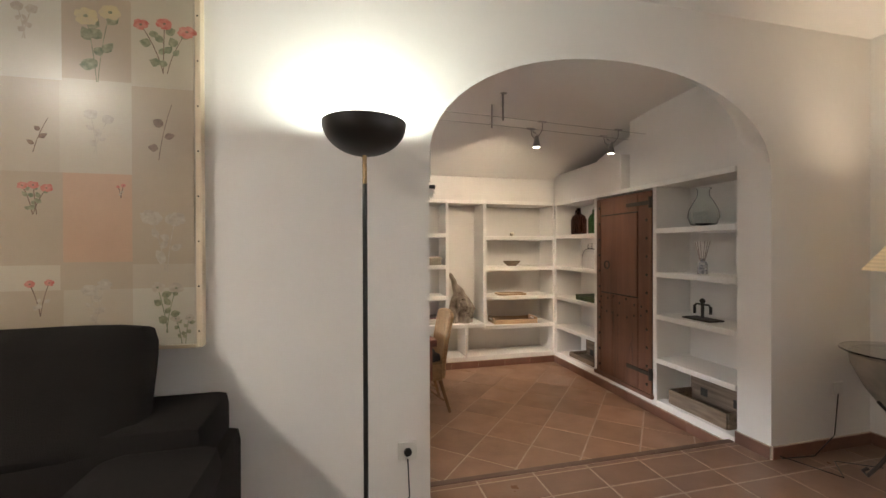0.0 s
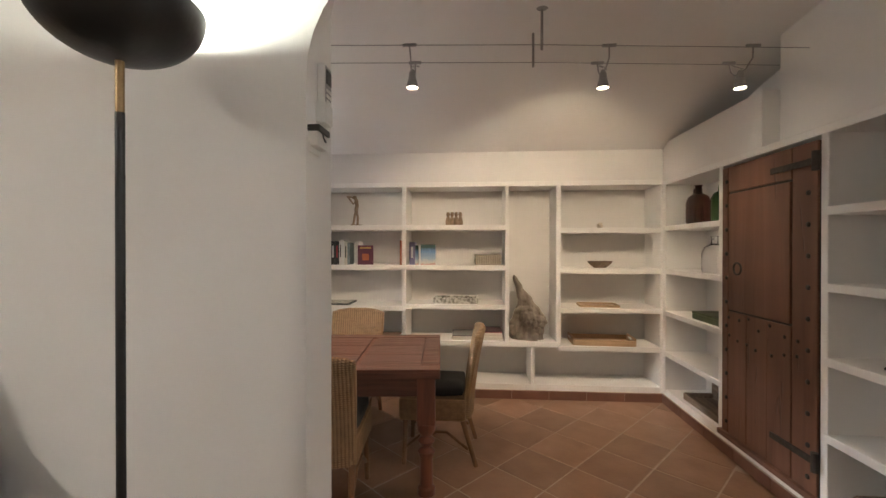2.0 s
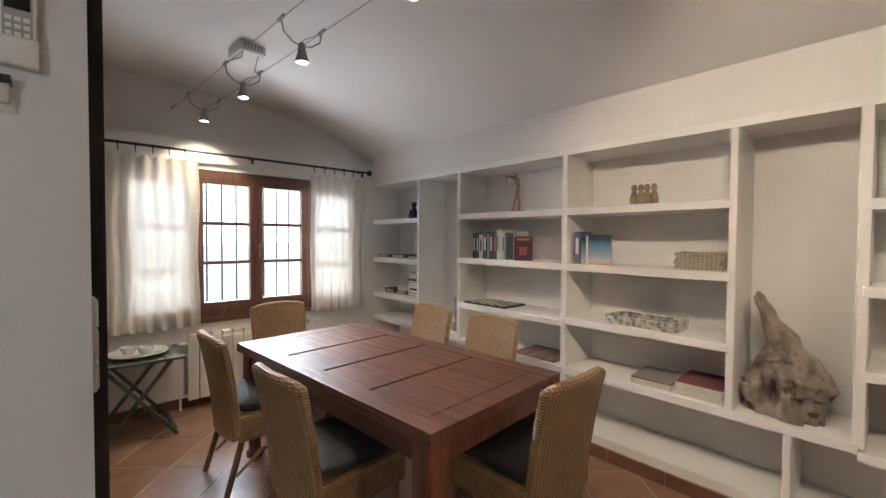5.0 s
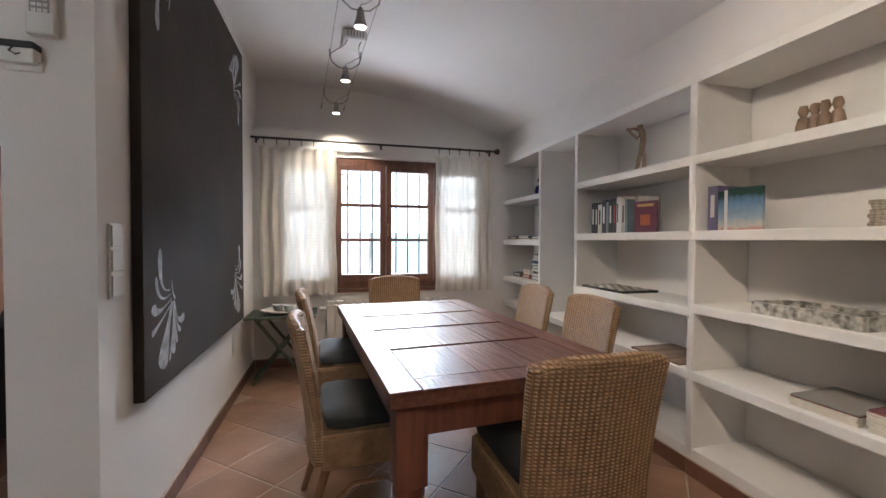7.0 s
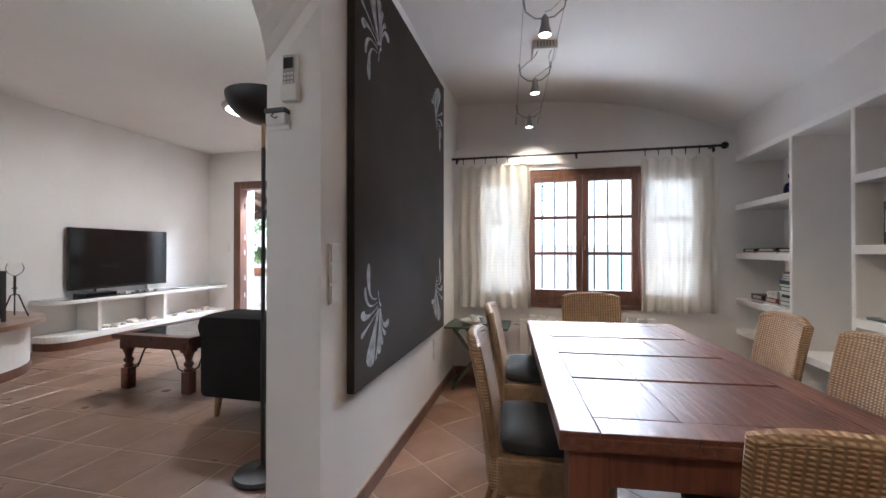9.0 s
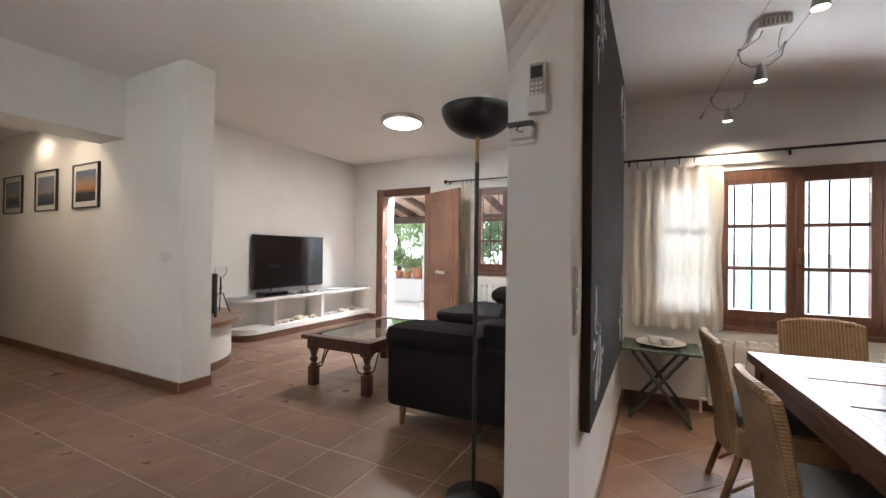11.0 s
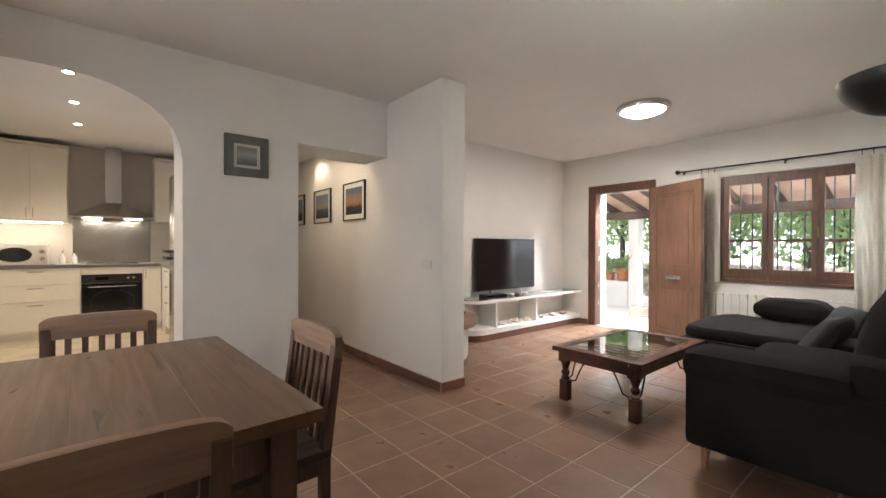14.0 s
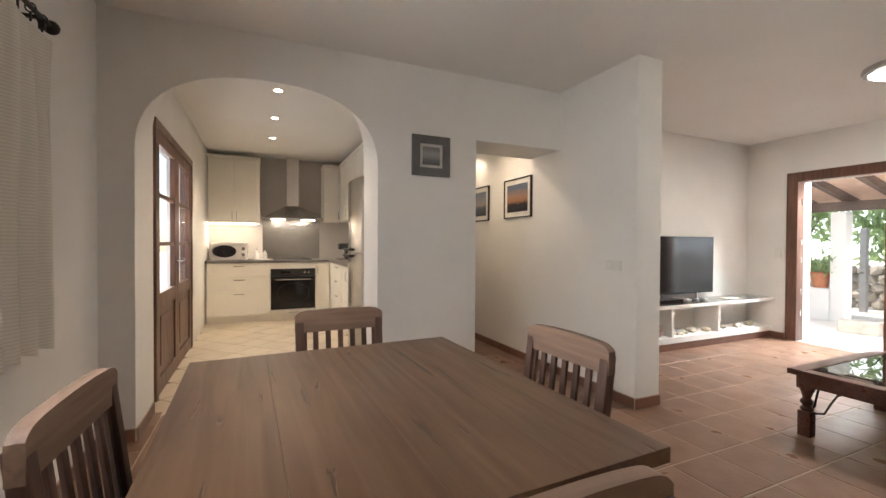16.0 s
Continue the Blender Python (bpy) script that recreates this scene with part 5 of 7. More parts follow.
def framed_picture(label, at, w, h, border, frame_mat, mat_mat, photo, mat_w):
    """Faces local -y, hung with its back at y = 0."""
    t = thing("picture", label, "picture", at)
    d = 0.022
    part("frame", boxes((-w / 2, -w / 2 + border, -d, 0, -h / 2, h / 2), (w / 2 - border, w / 2, -d, 0, -h / 2, h / 2), (-w / 2 + border, w / 2 - border, -d, 0, h / 2 - border, h / 2), (-w / 2 + border, w / 2 - border, -d, 0, -h / 2, -h / 2 + border), bevel=0.002), frame_mat, t)
    part("mount", boxes((-w / 2 + border, w / 2 - border, -d + 0.010, 0, -h / 2 + border, h / 2 - border)), mat_mat, t)
    part("photograph", boxes((-w / 2 + border + mat_w, w / 2 - border - mat_w, -d + 0.007, -d + 0.010, -h / 2 + border + mat_w, h / 2 - border - mat_w)), photo, t)
    return t


def gradient_photo(name, cols):
    """A printed picture: bands of colour from bottom to top, broken by noise."""
    m, nt, p = nodes_of(name)
    tc = nt.nodes.new("ShaderNodeTexCoord")
    sep = nt.nodes.new("ShaderNodeSeparateXYZ")
    nt.links.new(tc.outputs["Generated"], sep.inputs[0])
    n = nt.nodes.new("ShaderNodeTexNoise")
    n.inputs["Scale"].default_value, n.inputs["Detail"].default_value = 6, 6
    nt.links.new(tc.outputs["Generated"], n.inputs[0])
    ma = nt.nodes.new("ShaderNodeMath")
    ma.operation, ma.inputs[1].default_value = "MULTIPLY_ADD", 0.3
    nt.links.new(n.outputs["Fac"], ma.inputs[0])
    nt.links.new(sep.outputs["Z"], ma.inputs[2])
    r = nt.nodes.new("ShaderNodeValToRGB")
    els = r.color_ramp.elements
    while len(els) < len(cols):
        els.new(0.5)
    for e, (pos, c) in zip(els, cols):
        e.position, e.color = pos, (*c, 1)
    nt.links.new(ma.outputs[0], r.inputs[0])
    nt.links.new(r.outputs[0], p.inputs["Base Color"])
    p.inputs["Roughness"].default_value = 0.25
    return m


SUNSET = gradient_photo("sunset_print", [(0.1, (0.03, 0.03, 0.035)), (0.42, (0.05, 0.045, 0.05)), (0.55, (0.30, 0.155, 0.08)), (0.72, (0.30, 0.18, 0.13)), (1.0, (0.12, 0.15, 0.20))])
DUSK = gradient_photo("seascape_print", [(0.1, (0.05, 0.055, 0.06)), (0.5, (0.12, 0.13, 0.15)), (0.62, (0.32, 0.28, 0.26)), (1.0, (0.22, 0.25, 0.30))])
MONO = gradient_photo("grey_print", [(0.1, (0.06, 0.06, 0.06)), (0.4, (0.16, 0.16, 0.16)), (0.75, (0.36, 0.36, 0.36)), (1.0, (0.22, 0.22, 0.22))])
MOUNT = surf("white_mount", (0.66, 0.64, 0.60), None, 10, 0.7)
GREYWOOD = surf("grey_frame", (0.13, 0.125, 0.12), (0.10, 0.096, 0.092), 14, 0.5, 0.2, 60)
for y, ph in ((-1.17, SUNSET), (-2.01, DUSK), (-2.85, DUSK)):
    framed_picture("black-framed seaside photograph on the corridor wall", pose(1.131, y, 1.69, 0, 0, 90), 0.50, 0.42, 0.014, BLACK, MOUNT, ph, 0.05)
framed_picture("wide grey picture frame with a small photograph", pose(2.405, -0.511, 1.89, 0, 0, 180), 0.32, 0.315, 0.065, GREYWOOD, MOUNT, MONO, 0.022)


def entrance_door():
    t = tagged(new("door_entrance"), "brown panelled wooden entrance door standing open", "door", "", "structure")
    x = -2.54
    part("door_frame", boxes((x - 0.14, x + 0.018, -0.53, -0.41, 0, 2.12), (x - 0.14, x + 0.018, 0.385, 0.47, 0, 2.12), (x - 0.14, x + 0.0175, -0.41, 0.385, 2.0, 2.12), bevel=0.005), FRAME_WOOD, t)
    leaf = part("door_leaf", boxes((0.0, 0.845, -0.022, 0.022, 0.008, 2.0), bevel=0.004), DOOR_WOOD, t, "open door leaf")
    leaf.matrix_basis = pose(-2.50, 0.43, 0, 0, 0, 62)
    for x0, x1, z0, z1 in ((0.10, 0.745, 0.10, 0.72), (0.10, 0.745, 0.90, 1.90)):
        for s in (-1, 1):
            part("panel_moulding", boxes((x0, x0 + 0.03, s * 0.022, s * 0.032, z0, z1), (x1 - 0.03, x1, s * 0.022, s * 0.032, z0, z1), (x0 + 0.03, x1 - 0.03, s * 0.022, s * 0.032, z0, z0 + 0.03), (x0 + 0.03, x1 - 0.03, s * 0.022, s * 0.032, z1 - 0.03, z1), bevel=0.004), DOOR_WOOD, leaf)
            part("raised_panel", boxes((x0 + 0.075, x1 - 0.075, s * 0.021, s * 0.030, z0 + 0.075, z1 - 0.075), bevel=0.008), DOOR_WOOD, leaf)
    part("letter_plate", boxes((0.30, 0.55, -0.030, -0.022, 0.79, 0.84), bevel=0.004), STEEL, leaf, "metal letter plate")
    part("letter_plate", boxes((0.30, 0.55, 0.022, 0.030, 0.79, 0.84), bevel=0.004), STEEL, leaf, "metal letter plate")
    for z in (0.25, 1.1, 1.8):
        part("hinge", rods(((x + 0.02, 0.425, z - 0.05), (x + 0.02, 0.425, z + 0.05), 0.009)), STEEL, t)
    for z in (0.35, 0.62, 1.02, 1.25, 1.75):
        part("strike_plate", boxes((x - 0.10, x - 0.07, -0.411, -0.408, z - 0.04, z + 0.04)), STEEL, t)


entrance_door()
_w = window("window_porch", "brown wooden three-leaf window with glazing bars", -2.545, 1.215, 2.60, 0.82, 2.04, 3, 3)
part("window_handle", boxes((-2.53, -2.51, 2.12, 2.135, 1.30, 1.42), bevel=0.003), BRASS, _w, "brass window handle")
window_grille("window_grille", -2.80, 1.25, 2.58, 0.803, 2.047, 12, "black iron bars outside the porch window")
curtain_panel("curtain", "narrow cream curtain beside the entrance door", -2.47, 1.02, 1.25, 0.78, 2.10, 3, 0.018, 3)
curtain_panel("curtain", "long cream curtain behind the sofa", -2.47, 2.40, 2.90, 0.40, 2.10, 7, 0.022, 4)
curtain_rod("black iron curtain rod above the porch window", -2.46, 0.77, 2.95, 2.16, -2.54, [1.05 + i * 0.07 for i in range(3)] + [2.45 + i * 0.08 for i in range(6)])
radiator("white sectional radiator under the porch window", -2.535, 1.05, 2.42, 0.10, 0.65, 17)

# ---- rustic table and its four chairs ----


def rustic_table():
    t = thing("rustic_table", "weathered brown wooden table with a worn plank top", "table", pose(3.345, 1.325, 0, 0, 0, 1.5))
    W, L, H = 1.02, 1.16, 0.765
    n = 4
    for i in range(n):
        w = W / n
        x0 = -W / 2 + i * w
        part("top_plank", boxes((x0 + 0.0002, x0 + w - 0.0002, -L / 2, L / 2, H - 0.035, H - 0.0006 * (i % 2)), bevel=0.0012), RUSTIC, t)
    part("top_edge", boxes((-W / 2 + 0.02, W / 2 - 0.02, -L / 2 + 0.02, L / 2 - 0.02, H - 0.05, H - 0.035), bevel=0.004), RUSTIC_V, t)
    for s in (-1, 1):
        part("apron", boxes((-W / 2 + 0.09, W / 2 - 0.09, s * (L / 2 - 0.085) - 0.012, s * (L / 2 - 0.085) + 0.012, H - 0.16, H - 0.05), bevel=0.002), RUSTIC_V, t)
        part("apron", boxes((s * (W / 2 - 0.085) - 0.012, s * (W / 2 - 0.085) + 0.012, -L / 2 + 0.09, L / 2 - 0.09, H - 0.16, H - 0.05), bevel=0.002), RUSTIC_V, t)
        for q in (-1, 1):
            x, y = s * (W / 2 - 0.085), q * (L / 2 - 0.085)
            part("leg", boxes((x - 0.035, x + 0.035, y - 0.035, y + 0.035, 0, H - 0.05), bevel=0.004), RUSTIC_V, t)


rustic_table()


def slat_chair():
    """Plank chair that faces +y, back at y = -0.2, with a curved top rail over seven slats."""
    t = thing("slat_chair", "worn brown wooden chair with slatted back", "chair", group="chairs round the rustic table")
    H, seat, w = 0.885, 0.45, 0.42
    b = bmesh.new()
    n = 24
    pts = []
    for i in range(n + 1):
        u = math.sin((i / n - 0.5) * math.pi)
        pts.append((u * w / 2, H - 0.010 * u * u - 0.020 * abs(u) ** 14))
    pts += [(w / 2, H - 0.105), (-w / 2, H - 0.105)]
    prism(b, pts, -0.265, -0.235, "y")
    part("top_rail", b, RUSTIC_R, t)
    for i in range(7):
        x = (i / 6 * 2 - 1) * (w / 2 - 0.035)
        wd = 0.012 if 0 < i < 6 else 0.018
        b = bmesh.new()
        box(b, x - wd, x + wd, -0.006, 0.006, 0.0, H - 0.10 - (seat - 0.02), 0.002)
        bmesh.ops.transform(b, matrix=pose(0, -0.205, seat - 0.02, 7), verts=b.verts)
        part("slat", b, RUSTIC_V, t)
    for i in range(4):
        x0 = -w / 2 + i * w / 4
        part("seat_plank", boxes((x0 + 0.001, x0 + w / 4 - 0.001, -0.22, 0.20, seat - 0.03, seat), bevel=0.003), DARKSEAT, t, "nearly black worn seat plank")
    part("seat_frame", boxes((-w / 2 + 0.01, w / 2 - 0.01, -0.20, 0.185, seat - 0.09, seat - 0.03), bevel=0.003), RUSTIC_V, t)
    for sx in (-1, 1):
        part("leg", boxes((sx * (w / 2 - 0.02) - 0.018, sx * (w / 2 - 0.02) + 0.018, 0.15, 0.186, 0, seat - 0.03), bevel=0.003), RUSTIC_V, t)
        part("leg", boxes((sx * (w / 2 - 0.02) - 0.018, sx * (w / 2 - 0.02) + 0.018, -0.22, -0.184, 0, seat - 0.03), bevel=0.003), RUSTIC_V, t)
        b = bmesh.new()
        box(b, sx * (w / 2 - 0.02) - 0.018, sx * (w / 2 - 0.02) + 0.018, -0.018, 0.018, 0.0, H - seat - 0.01, 0.003)
        bmesh.ops.transform(b, matrix=pose(0, -0.203, seat - 0.03, 7), verts=b.verts)
        part("back_post", b, RUSTIC_V, t)
        part("stretcher", boxes((sx * (w / 2 - 0.02) - 0.01, sx * (w / 2 - 0.02) + 0.01, -0.19, 0.16, 0.16, 0.19)), RUSTIC_V, t)
    return t


_first = slat_chair()
for i, (cx, cy, a) in enumerate(((3.266, 0.703, 2), (2.853, 1.312, -88), (3.760, 1.366, 87), (3.307, 1.84, 182.5))):
    m = pose(cx, cy, 0, 0, 0, a)
    if i == 0:
        _first.matrix_basis = m
    else:
        copy_thing(_first, m)
# unseen window, assumed from the curtain, added to admit the east fill
window("window_side_unseen", "unseen brown wooden two-leaf window added behind the side curtain", 4.62, 0.90, 1.86, 0.90, 2.0, 2, 3)
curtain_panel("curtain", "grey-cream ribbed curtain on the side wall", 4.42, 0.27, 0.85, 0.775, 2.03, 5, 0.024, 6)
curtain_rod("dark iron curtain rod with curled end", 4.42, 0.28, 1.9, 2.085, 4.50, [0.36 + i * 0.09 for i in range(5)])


def iron_table():
    t = thing("urn_table", "painted urn side table with round glass top on iron legs", "table", pose(4.19, 2.74, 0))
    part("urn", turned([(0.0, 0.30), (0.06, 0.30), (0.12, 0.36), (0.20, 0.48), (0.255, 0.60), (0.262, 0.66), (0.245, 0.675)], seg=36), surf("painted_urn", (0.34, 0.28, 0.22), (0.16, 0.15, 0.13), 7, 0.6, 0.3, 40), t, smooth=True)
    part("glass_top", turned([(0.0, 0.68), (0.30, 0.68), (0.303, 0.685), (0.30, 0.69)], seg=40), GLASS, t, "round glass top", True)
    for k in range(3):
        a = 0.6 + k * 2.094
        c, s = math.cos(a), math.sin(a)
        b = bmesh.new()
        tube(b, [(0.17 * c, 0.17 * s, 0.42), (0.10 * c, 0.10 * s, 0.34), (0.07 * c, 0.07 * s, 0.22), (0.16 * c, 0.16 * s, 0.08), (0.22 * c, 0.22 * s, 0.012), (0.24 * c, 0.24 * s, 0.04), (0.215 * c, 0.215 * s, 0.055)], 0.009, 6)
        part("leg", b, IRON, t, "scrolled iron leg", True)
    b = bmesh.new()
    tube(b, [(0.1, 0.1, 0.02), (-0.05, 0.24, 0.008), (-0.2, 0.1, 0.008), (-0.38, 0.3, 0.05), (-0.34, 0.32, 0.02), (-0.1, 0.31, 0.01), (0.1, 0.335, 0.1), (0.15, 0.345, 0.37)], 0.0035, 6)
    tagged(part("lamp_cable", b, BLACK), "black lamp cable trailing on the floor to the socket", "cable").matrix_basis = pose(4.06, 2.76, 0)


iron_table()


def table_lamp():
    t = thing("table_lamp", "table lamp with conical cream shade on the glass top", "lamp", pose(4.19, 2.72, 0.69))
    part("foot", turned([(0.0, 0), (0.07, 0), (0.07, 0.012), (0.02, 0.03), (0.03, 0.10), (0.05, 0.18), (0.02, 0.28), (0.012, 0.42)]), IRON, t, smooth=True)
    sh = sheer("lamp_shade", (0.85, 0.74, 0.55), 0.02, 0.96)
    part("shade", turned([(0.225, 0.44), (0.07, 0.66), (0.068, 0.66), (0.222, 0.44)], seg=36), sh, t, "cream cloth shade", True)
    b = bmesh.new()
    bmesh.ops.create_uvsphere(b, u_segments=12, v_segments=8, radius=0.03)
    bmesh.ops.translate(b, vec=(0, 0, 0.47), verts=b.verts)
    part("bulb", b, BULB, t, smooth=True)


table_lamp()

# ---- kitchen ----


def front(t, name, x0, x1, z0, z1, y, handle="h", n_handles=1):
    """A framed cabinet front that faces +y."""
    f = part(name, boxes((x0 + 0.002, x1 - 0.002, y - 0.02, y, z0 + 0.002, z1 - 0.002), bevel=0.003), KFRONT, t)
    e = 0.05
    part("moulding", boxes((x0 + 0.004, x0 + e, y, y + 0.006, z0 + 0.004, z1 - 0.004), (x1 - e, x1 - 0.004, y, y + 0.006, z0 + 0.004, z1 - 0.004), (x0 + e, x1 - e, y, y + 0.006, z0 + 0.004, z0 + e * 0.8), (x0 + e, x1 - e, y, y + 0.006, z1 - e * 0.8, z1 - 0.004), bevel=0.002), KFRONT, f)
    c = (x0 + x1) / 2
    b = bmesh.new()
    if handle == "h":
        z = z1 - 0.045
        tube(b, [(c - 0.07, y + 0.004, z), (c - 0.065, y + 0.03, z), (c + 0.065, y + 0.03, z), (c + 0.07, y + 0.004, z)], 0.005, 6)
    else:
        hx = x0 + 0.03 if handle == "l" else x1 - 0.03
        hz = z0 + 0.12 if z0 > 1 else z1 - 0.12
        tube(b, [(hx, y + 0.004, hz - 0.06), (hx, y + 0.03, hz - 0.055), (hx, y + 0.03, hz + 0.055), (hx, y + 0.004, hz + 0.06)], 0.005, 6)
    part("handle", b, STEEL, f, "metal bow handle", True)
    return f


def cabinet(label, x0, x1, y0, y1, z0, z1, plinth=True):
    t = thing("kitchen_cabinet", label, "cabinet", group="kitchen cabinets")
    part("body", boxes((x0 + 0.001, x1 - 0.001, y0, y1 - 0.021, z0 + (0.10 if plinth else 0), z1), bevel=0.002), KFRONT, t)
    if plinth:
        part("plinth", boxes((x0 + 0.001, x1 - 0.001, y0 + 0.02, y1 - 0.06, z0, z0 + 0.10)), KFRONT, t)
    return t


FY = -4.31
t = cabinet("cream drawer unit with three framed drawers", 3.49, 4.34, -4.88, FY, 0, 0.895)
front(t, "drawer", 3.49, 4.34, 0.69, 0.895, FY)
front(t, "drawer", 3.49, 4.34, 0.48, 0.69, FY)
front(t, "drawer", 3.49, 4.34, 0.10, 0.48, FY)
t = cabinet("cream cabinet housing the oven", 2.82, 3.49, -4.88, FY, 0, 0.895)
front(t, "drawer", 2.82, 3.49, 0.10, 0.17, FY)
part("filler", boxes((2.822, 3.488, FY - 0.02, FY, 0.805, 0.893), bevel=0.002), KFRONT, t)
t = cabinet("cream corner cabinet beside the oven", 2.60, 2.82, -4.88, FY, 0, 0.895)
front(t, "door", 2.60, 2.82, 0.10, 0.895, FY, "r")
t = thing("oven", "black built-in oven with steel handle and glass door", "oven")
part("door", boxes((2.83, 3.48, FY - 0.02, FY + 0.012, 0.175, 0.68), bevel=0.004), SCREEN, t, "black glass oven door")
part("control_panel", boxes((2.83, 3.48, FY - 0.02, FY + 0.012, 0.685, 0.80), bevel=0.004), BLACK, t)
for x in (2.93, 2.99):
    part("knob", rods(((x, FY + 0.012, 0.745), (x, FY + 0.035, 0.745), 0.017)), STEEL, t, smooth=True)
part("display", boxes((3.20, 3.34, FY + 0.012, FY + 0.014, 0.725, 0.765)), SCREEN, t)
b = bmesh.new()
tube(b, [(2.90, FY + 0.012, 0.635), (2.90, FY + 0.045, 0.635), (3.41, FY + 0.045, 0.635), (3.41, FY + 0.012, 0.635)], 0.008, 8)
part("handle", b, STEEL, t, "steel bar handle", True)
b = bmesh.new()
tube(b, [(3.155 + 0.24 * math.cos(a), FY + 0.0125, 0.42 + 0.16 * math.sin(a)) for a in [k * math.pi / 16 for k in range(33)]], 0.003, 5)
part("window_rim", b, IRON, t)
# run along the corridor wall, fronts facing +x: drawn facing +y and turned


def side_unit(label, y0, y1, drawers):
    t = thing("kitchen_cabinet", label, "cabinet", pose(2.12, y1, 0, 0, 0, -90), group="kitchen cabinets")
    w = y1 - y0
    d = 0.48
    part("body", boxes((0.001, w - 0.001, 0.003, d - 0.021, 0.10, 0.895), bevel=0.002), KFRONT, t)
    part("plinth", boxes((0.001, w - 0.001, 0.02, d - 0.06, 0, 0.10)), KFRONT, t)
    if drawers:
        for z0, z1 in ((0.69, 0.895), (0.48, 0.69), (0.10, 0.48)):
            front(t, "drawer", 0, w, z0, z1, d)
    else:
        front(t, "door", 0, w, 0.10, 0.895, d, "l")


side_unit("cream kitchen drawer unit along the corridor wall", -3.86, -3.30, True)
t = thing("corner_filler", "plain cream filler panel in the kitchen corner", "cabinet")
part("panel", boxes((2.57, 2.599, -4.288, -3.862, 0.0, 0.895), bevel=0.002), KFRONT, t)
side_unit("cream kitchen door unit along the corridor wall", -3.30, -2.80, False)
side_unit("cream kitchen door unit beside the fridge", -2.80, -2.18, False)
t = thing("worktop", "dark grey speckled kitchen worktop round the corner", "worktop")
part("long_slab", boxes((2.125, 4.355, -4.898, FY + 0.025, 0.897, 0.935), bevel=0.004), WORKTOP, t)
part("short_slab", boxes((2.125, 2.625, FY + 0.026, -2.17, 0.897, 0.935), bevel=0.004), WORKTOP, t)
t = thing("hob", "black glass ceramic hob in the worktop", "hob")
part("glass", boxes((2.86, 3.44, -4.83, -4.38, 0.936, 0.942), bevel=0.002), SCREEN, t)


def wall_unit(label, x0, x1, z0, z1, doors):
    t = thing("wall_cabinet", label, "cabinet", group="kitchen wall cabinets")
    part("body", boxes((x0, x1, -4.898, -4.571, z0, z1 - 0.04), bevel=0.002), KFRONT, t)
    part("cornice", boxes((x0 - 0.012, x1 + 0.012, -4.898, -4.53, z1 - 0.04, z1), bevel=0.01), KFRONT, t)
    w = (x1 - x0) / doors
    for i in range(doors):
        front(t, "door", x0 + i * w, x0 + (i + 1) * w, z0, z1 - 0.045, -4.55, "r" if i == 0 and doors > 1 else "l")
    return t


t = wall_unit("cream two-door wall cabinet above the microwave", 3.63, 4.345, 1.50, 2.53, 2)
part("light_strip", boxes((3.68, 4.30, -4.62, -4.58, 1.488, 1.498)), BULB, t, "lit strip under the cabinet")
wall_unit("cream single-door wall cabinet beside the hood", 2.40, 2.66, 1.55, 2.50, 1)
for y0, y1 in ((-4.50, -3.92), (-3.92, -3.35), (-3.35, -2.78), (-2.78, -2.20)):
    t = thing("wall_cabinet", "cream wall cabinet along the corridor wall", "cabinet", pose(2.122, y1, 0, 0, 0, -90), group="kitchen wall cabinets")
    w = y1 - y0
    part("body", boxes((0.001, w - 0.001, 0, 0.26, 1.55, 2.46), bevel=0.002), KFRONT, t)
    part("cornice", boxes((0, w, 0, 0.305, 2.46, 2.50), bevel=0.008), KFRONT, t)
    front(t, "door", 0, w, 1.55, 2.455, 0.281, "r")
t = thing("cooker_hood", "brushed steel chimney cooker hood with lit lamps", "cooker hood")
b = bmesh.new()
lo = [b.verts.new(v) for v in ((2.69, -4.898, 1.60), (3.59, -4.898, 1.60), (3.59, -4.42, 1.60), (2.69, -4.42, 1.60))]
hi = [b.verts.new(v) for v in ((3.04, -4.898, 1.80), (3.24, -4.898, 1.80), (3.24, -4.66, 1.80), (3.04, -4.66, 1.80))]
b.faces.new(lo)
b.faces.new(hi)
for k in range(4):
    b.faces.new((lo[k], lo[(k + 1) % 4], hi[(k + 1) % 4], hi[k]))
part("canopy", b, STEEL, t)
part("rim", boxes((2.685, 3.595, -4.898, -4.415, 1.572, 1.602), bevel=0.003), STEEL, t)
part("chimney", boxes((3.045, 3.235, -4.898, -4.665, 1.80, 2.598), bevel=0.003), STEEL, t)
for x in (2.82, 3.27):
    part("lamp_glass", boxes((x, x + 0.20, -4.50, -4.46, 1.566, 1.571)), BULB, t, "lit hood lamp")
t = thing("splash_panel", "brushed steel splash panel behind the hob", "splash panel")
part("sheet", boxes((2.69, 3.59, -4.898, -4.892, 0.937, 1.57), bevel=0.001), STEEL, t)
t = thing("microwave", "white microwave oven with dark oval window", "microwave")
part("body", boxes((3.81, 4.30, -4.80, -4.46, 0.940, 1.20), bevel=0.012), WHITE_P, t)
b = bmesh.new()
pts = [(4.11 + 0.168 * math.cos(a) * (1 if math.cos(a) > 0 else 0.9), 1.07 + 0.092 * math.sin(a)) for a in [k * math.pi / 14 for k in range(28)]]
prism(b, pts, -4.4605, -4.455, "y")
part("window", b, SCREEN, t, "dark oval window")
for z in (1.02, 1.11):
    part("dial", rods(((3.865, -4.46, z), (3.865, -4.44, z), 0.026)), STEEL, t, smooth=True)
t = thing("oil_set", "two white oil bottles on a small tray", "bottle set")
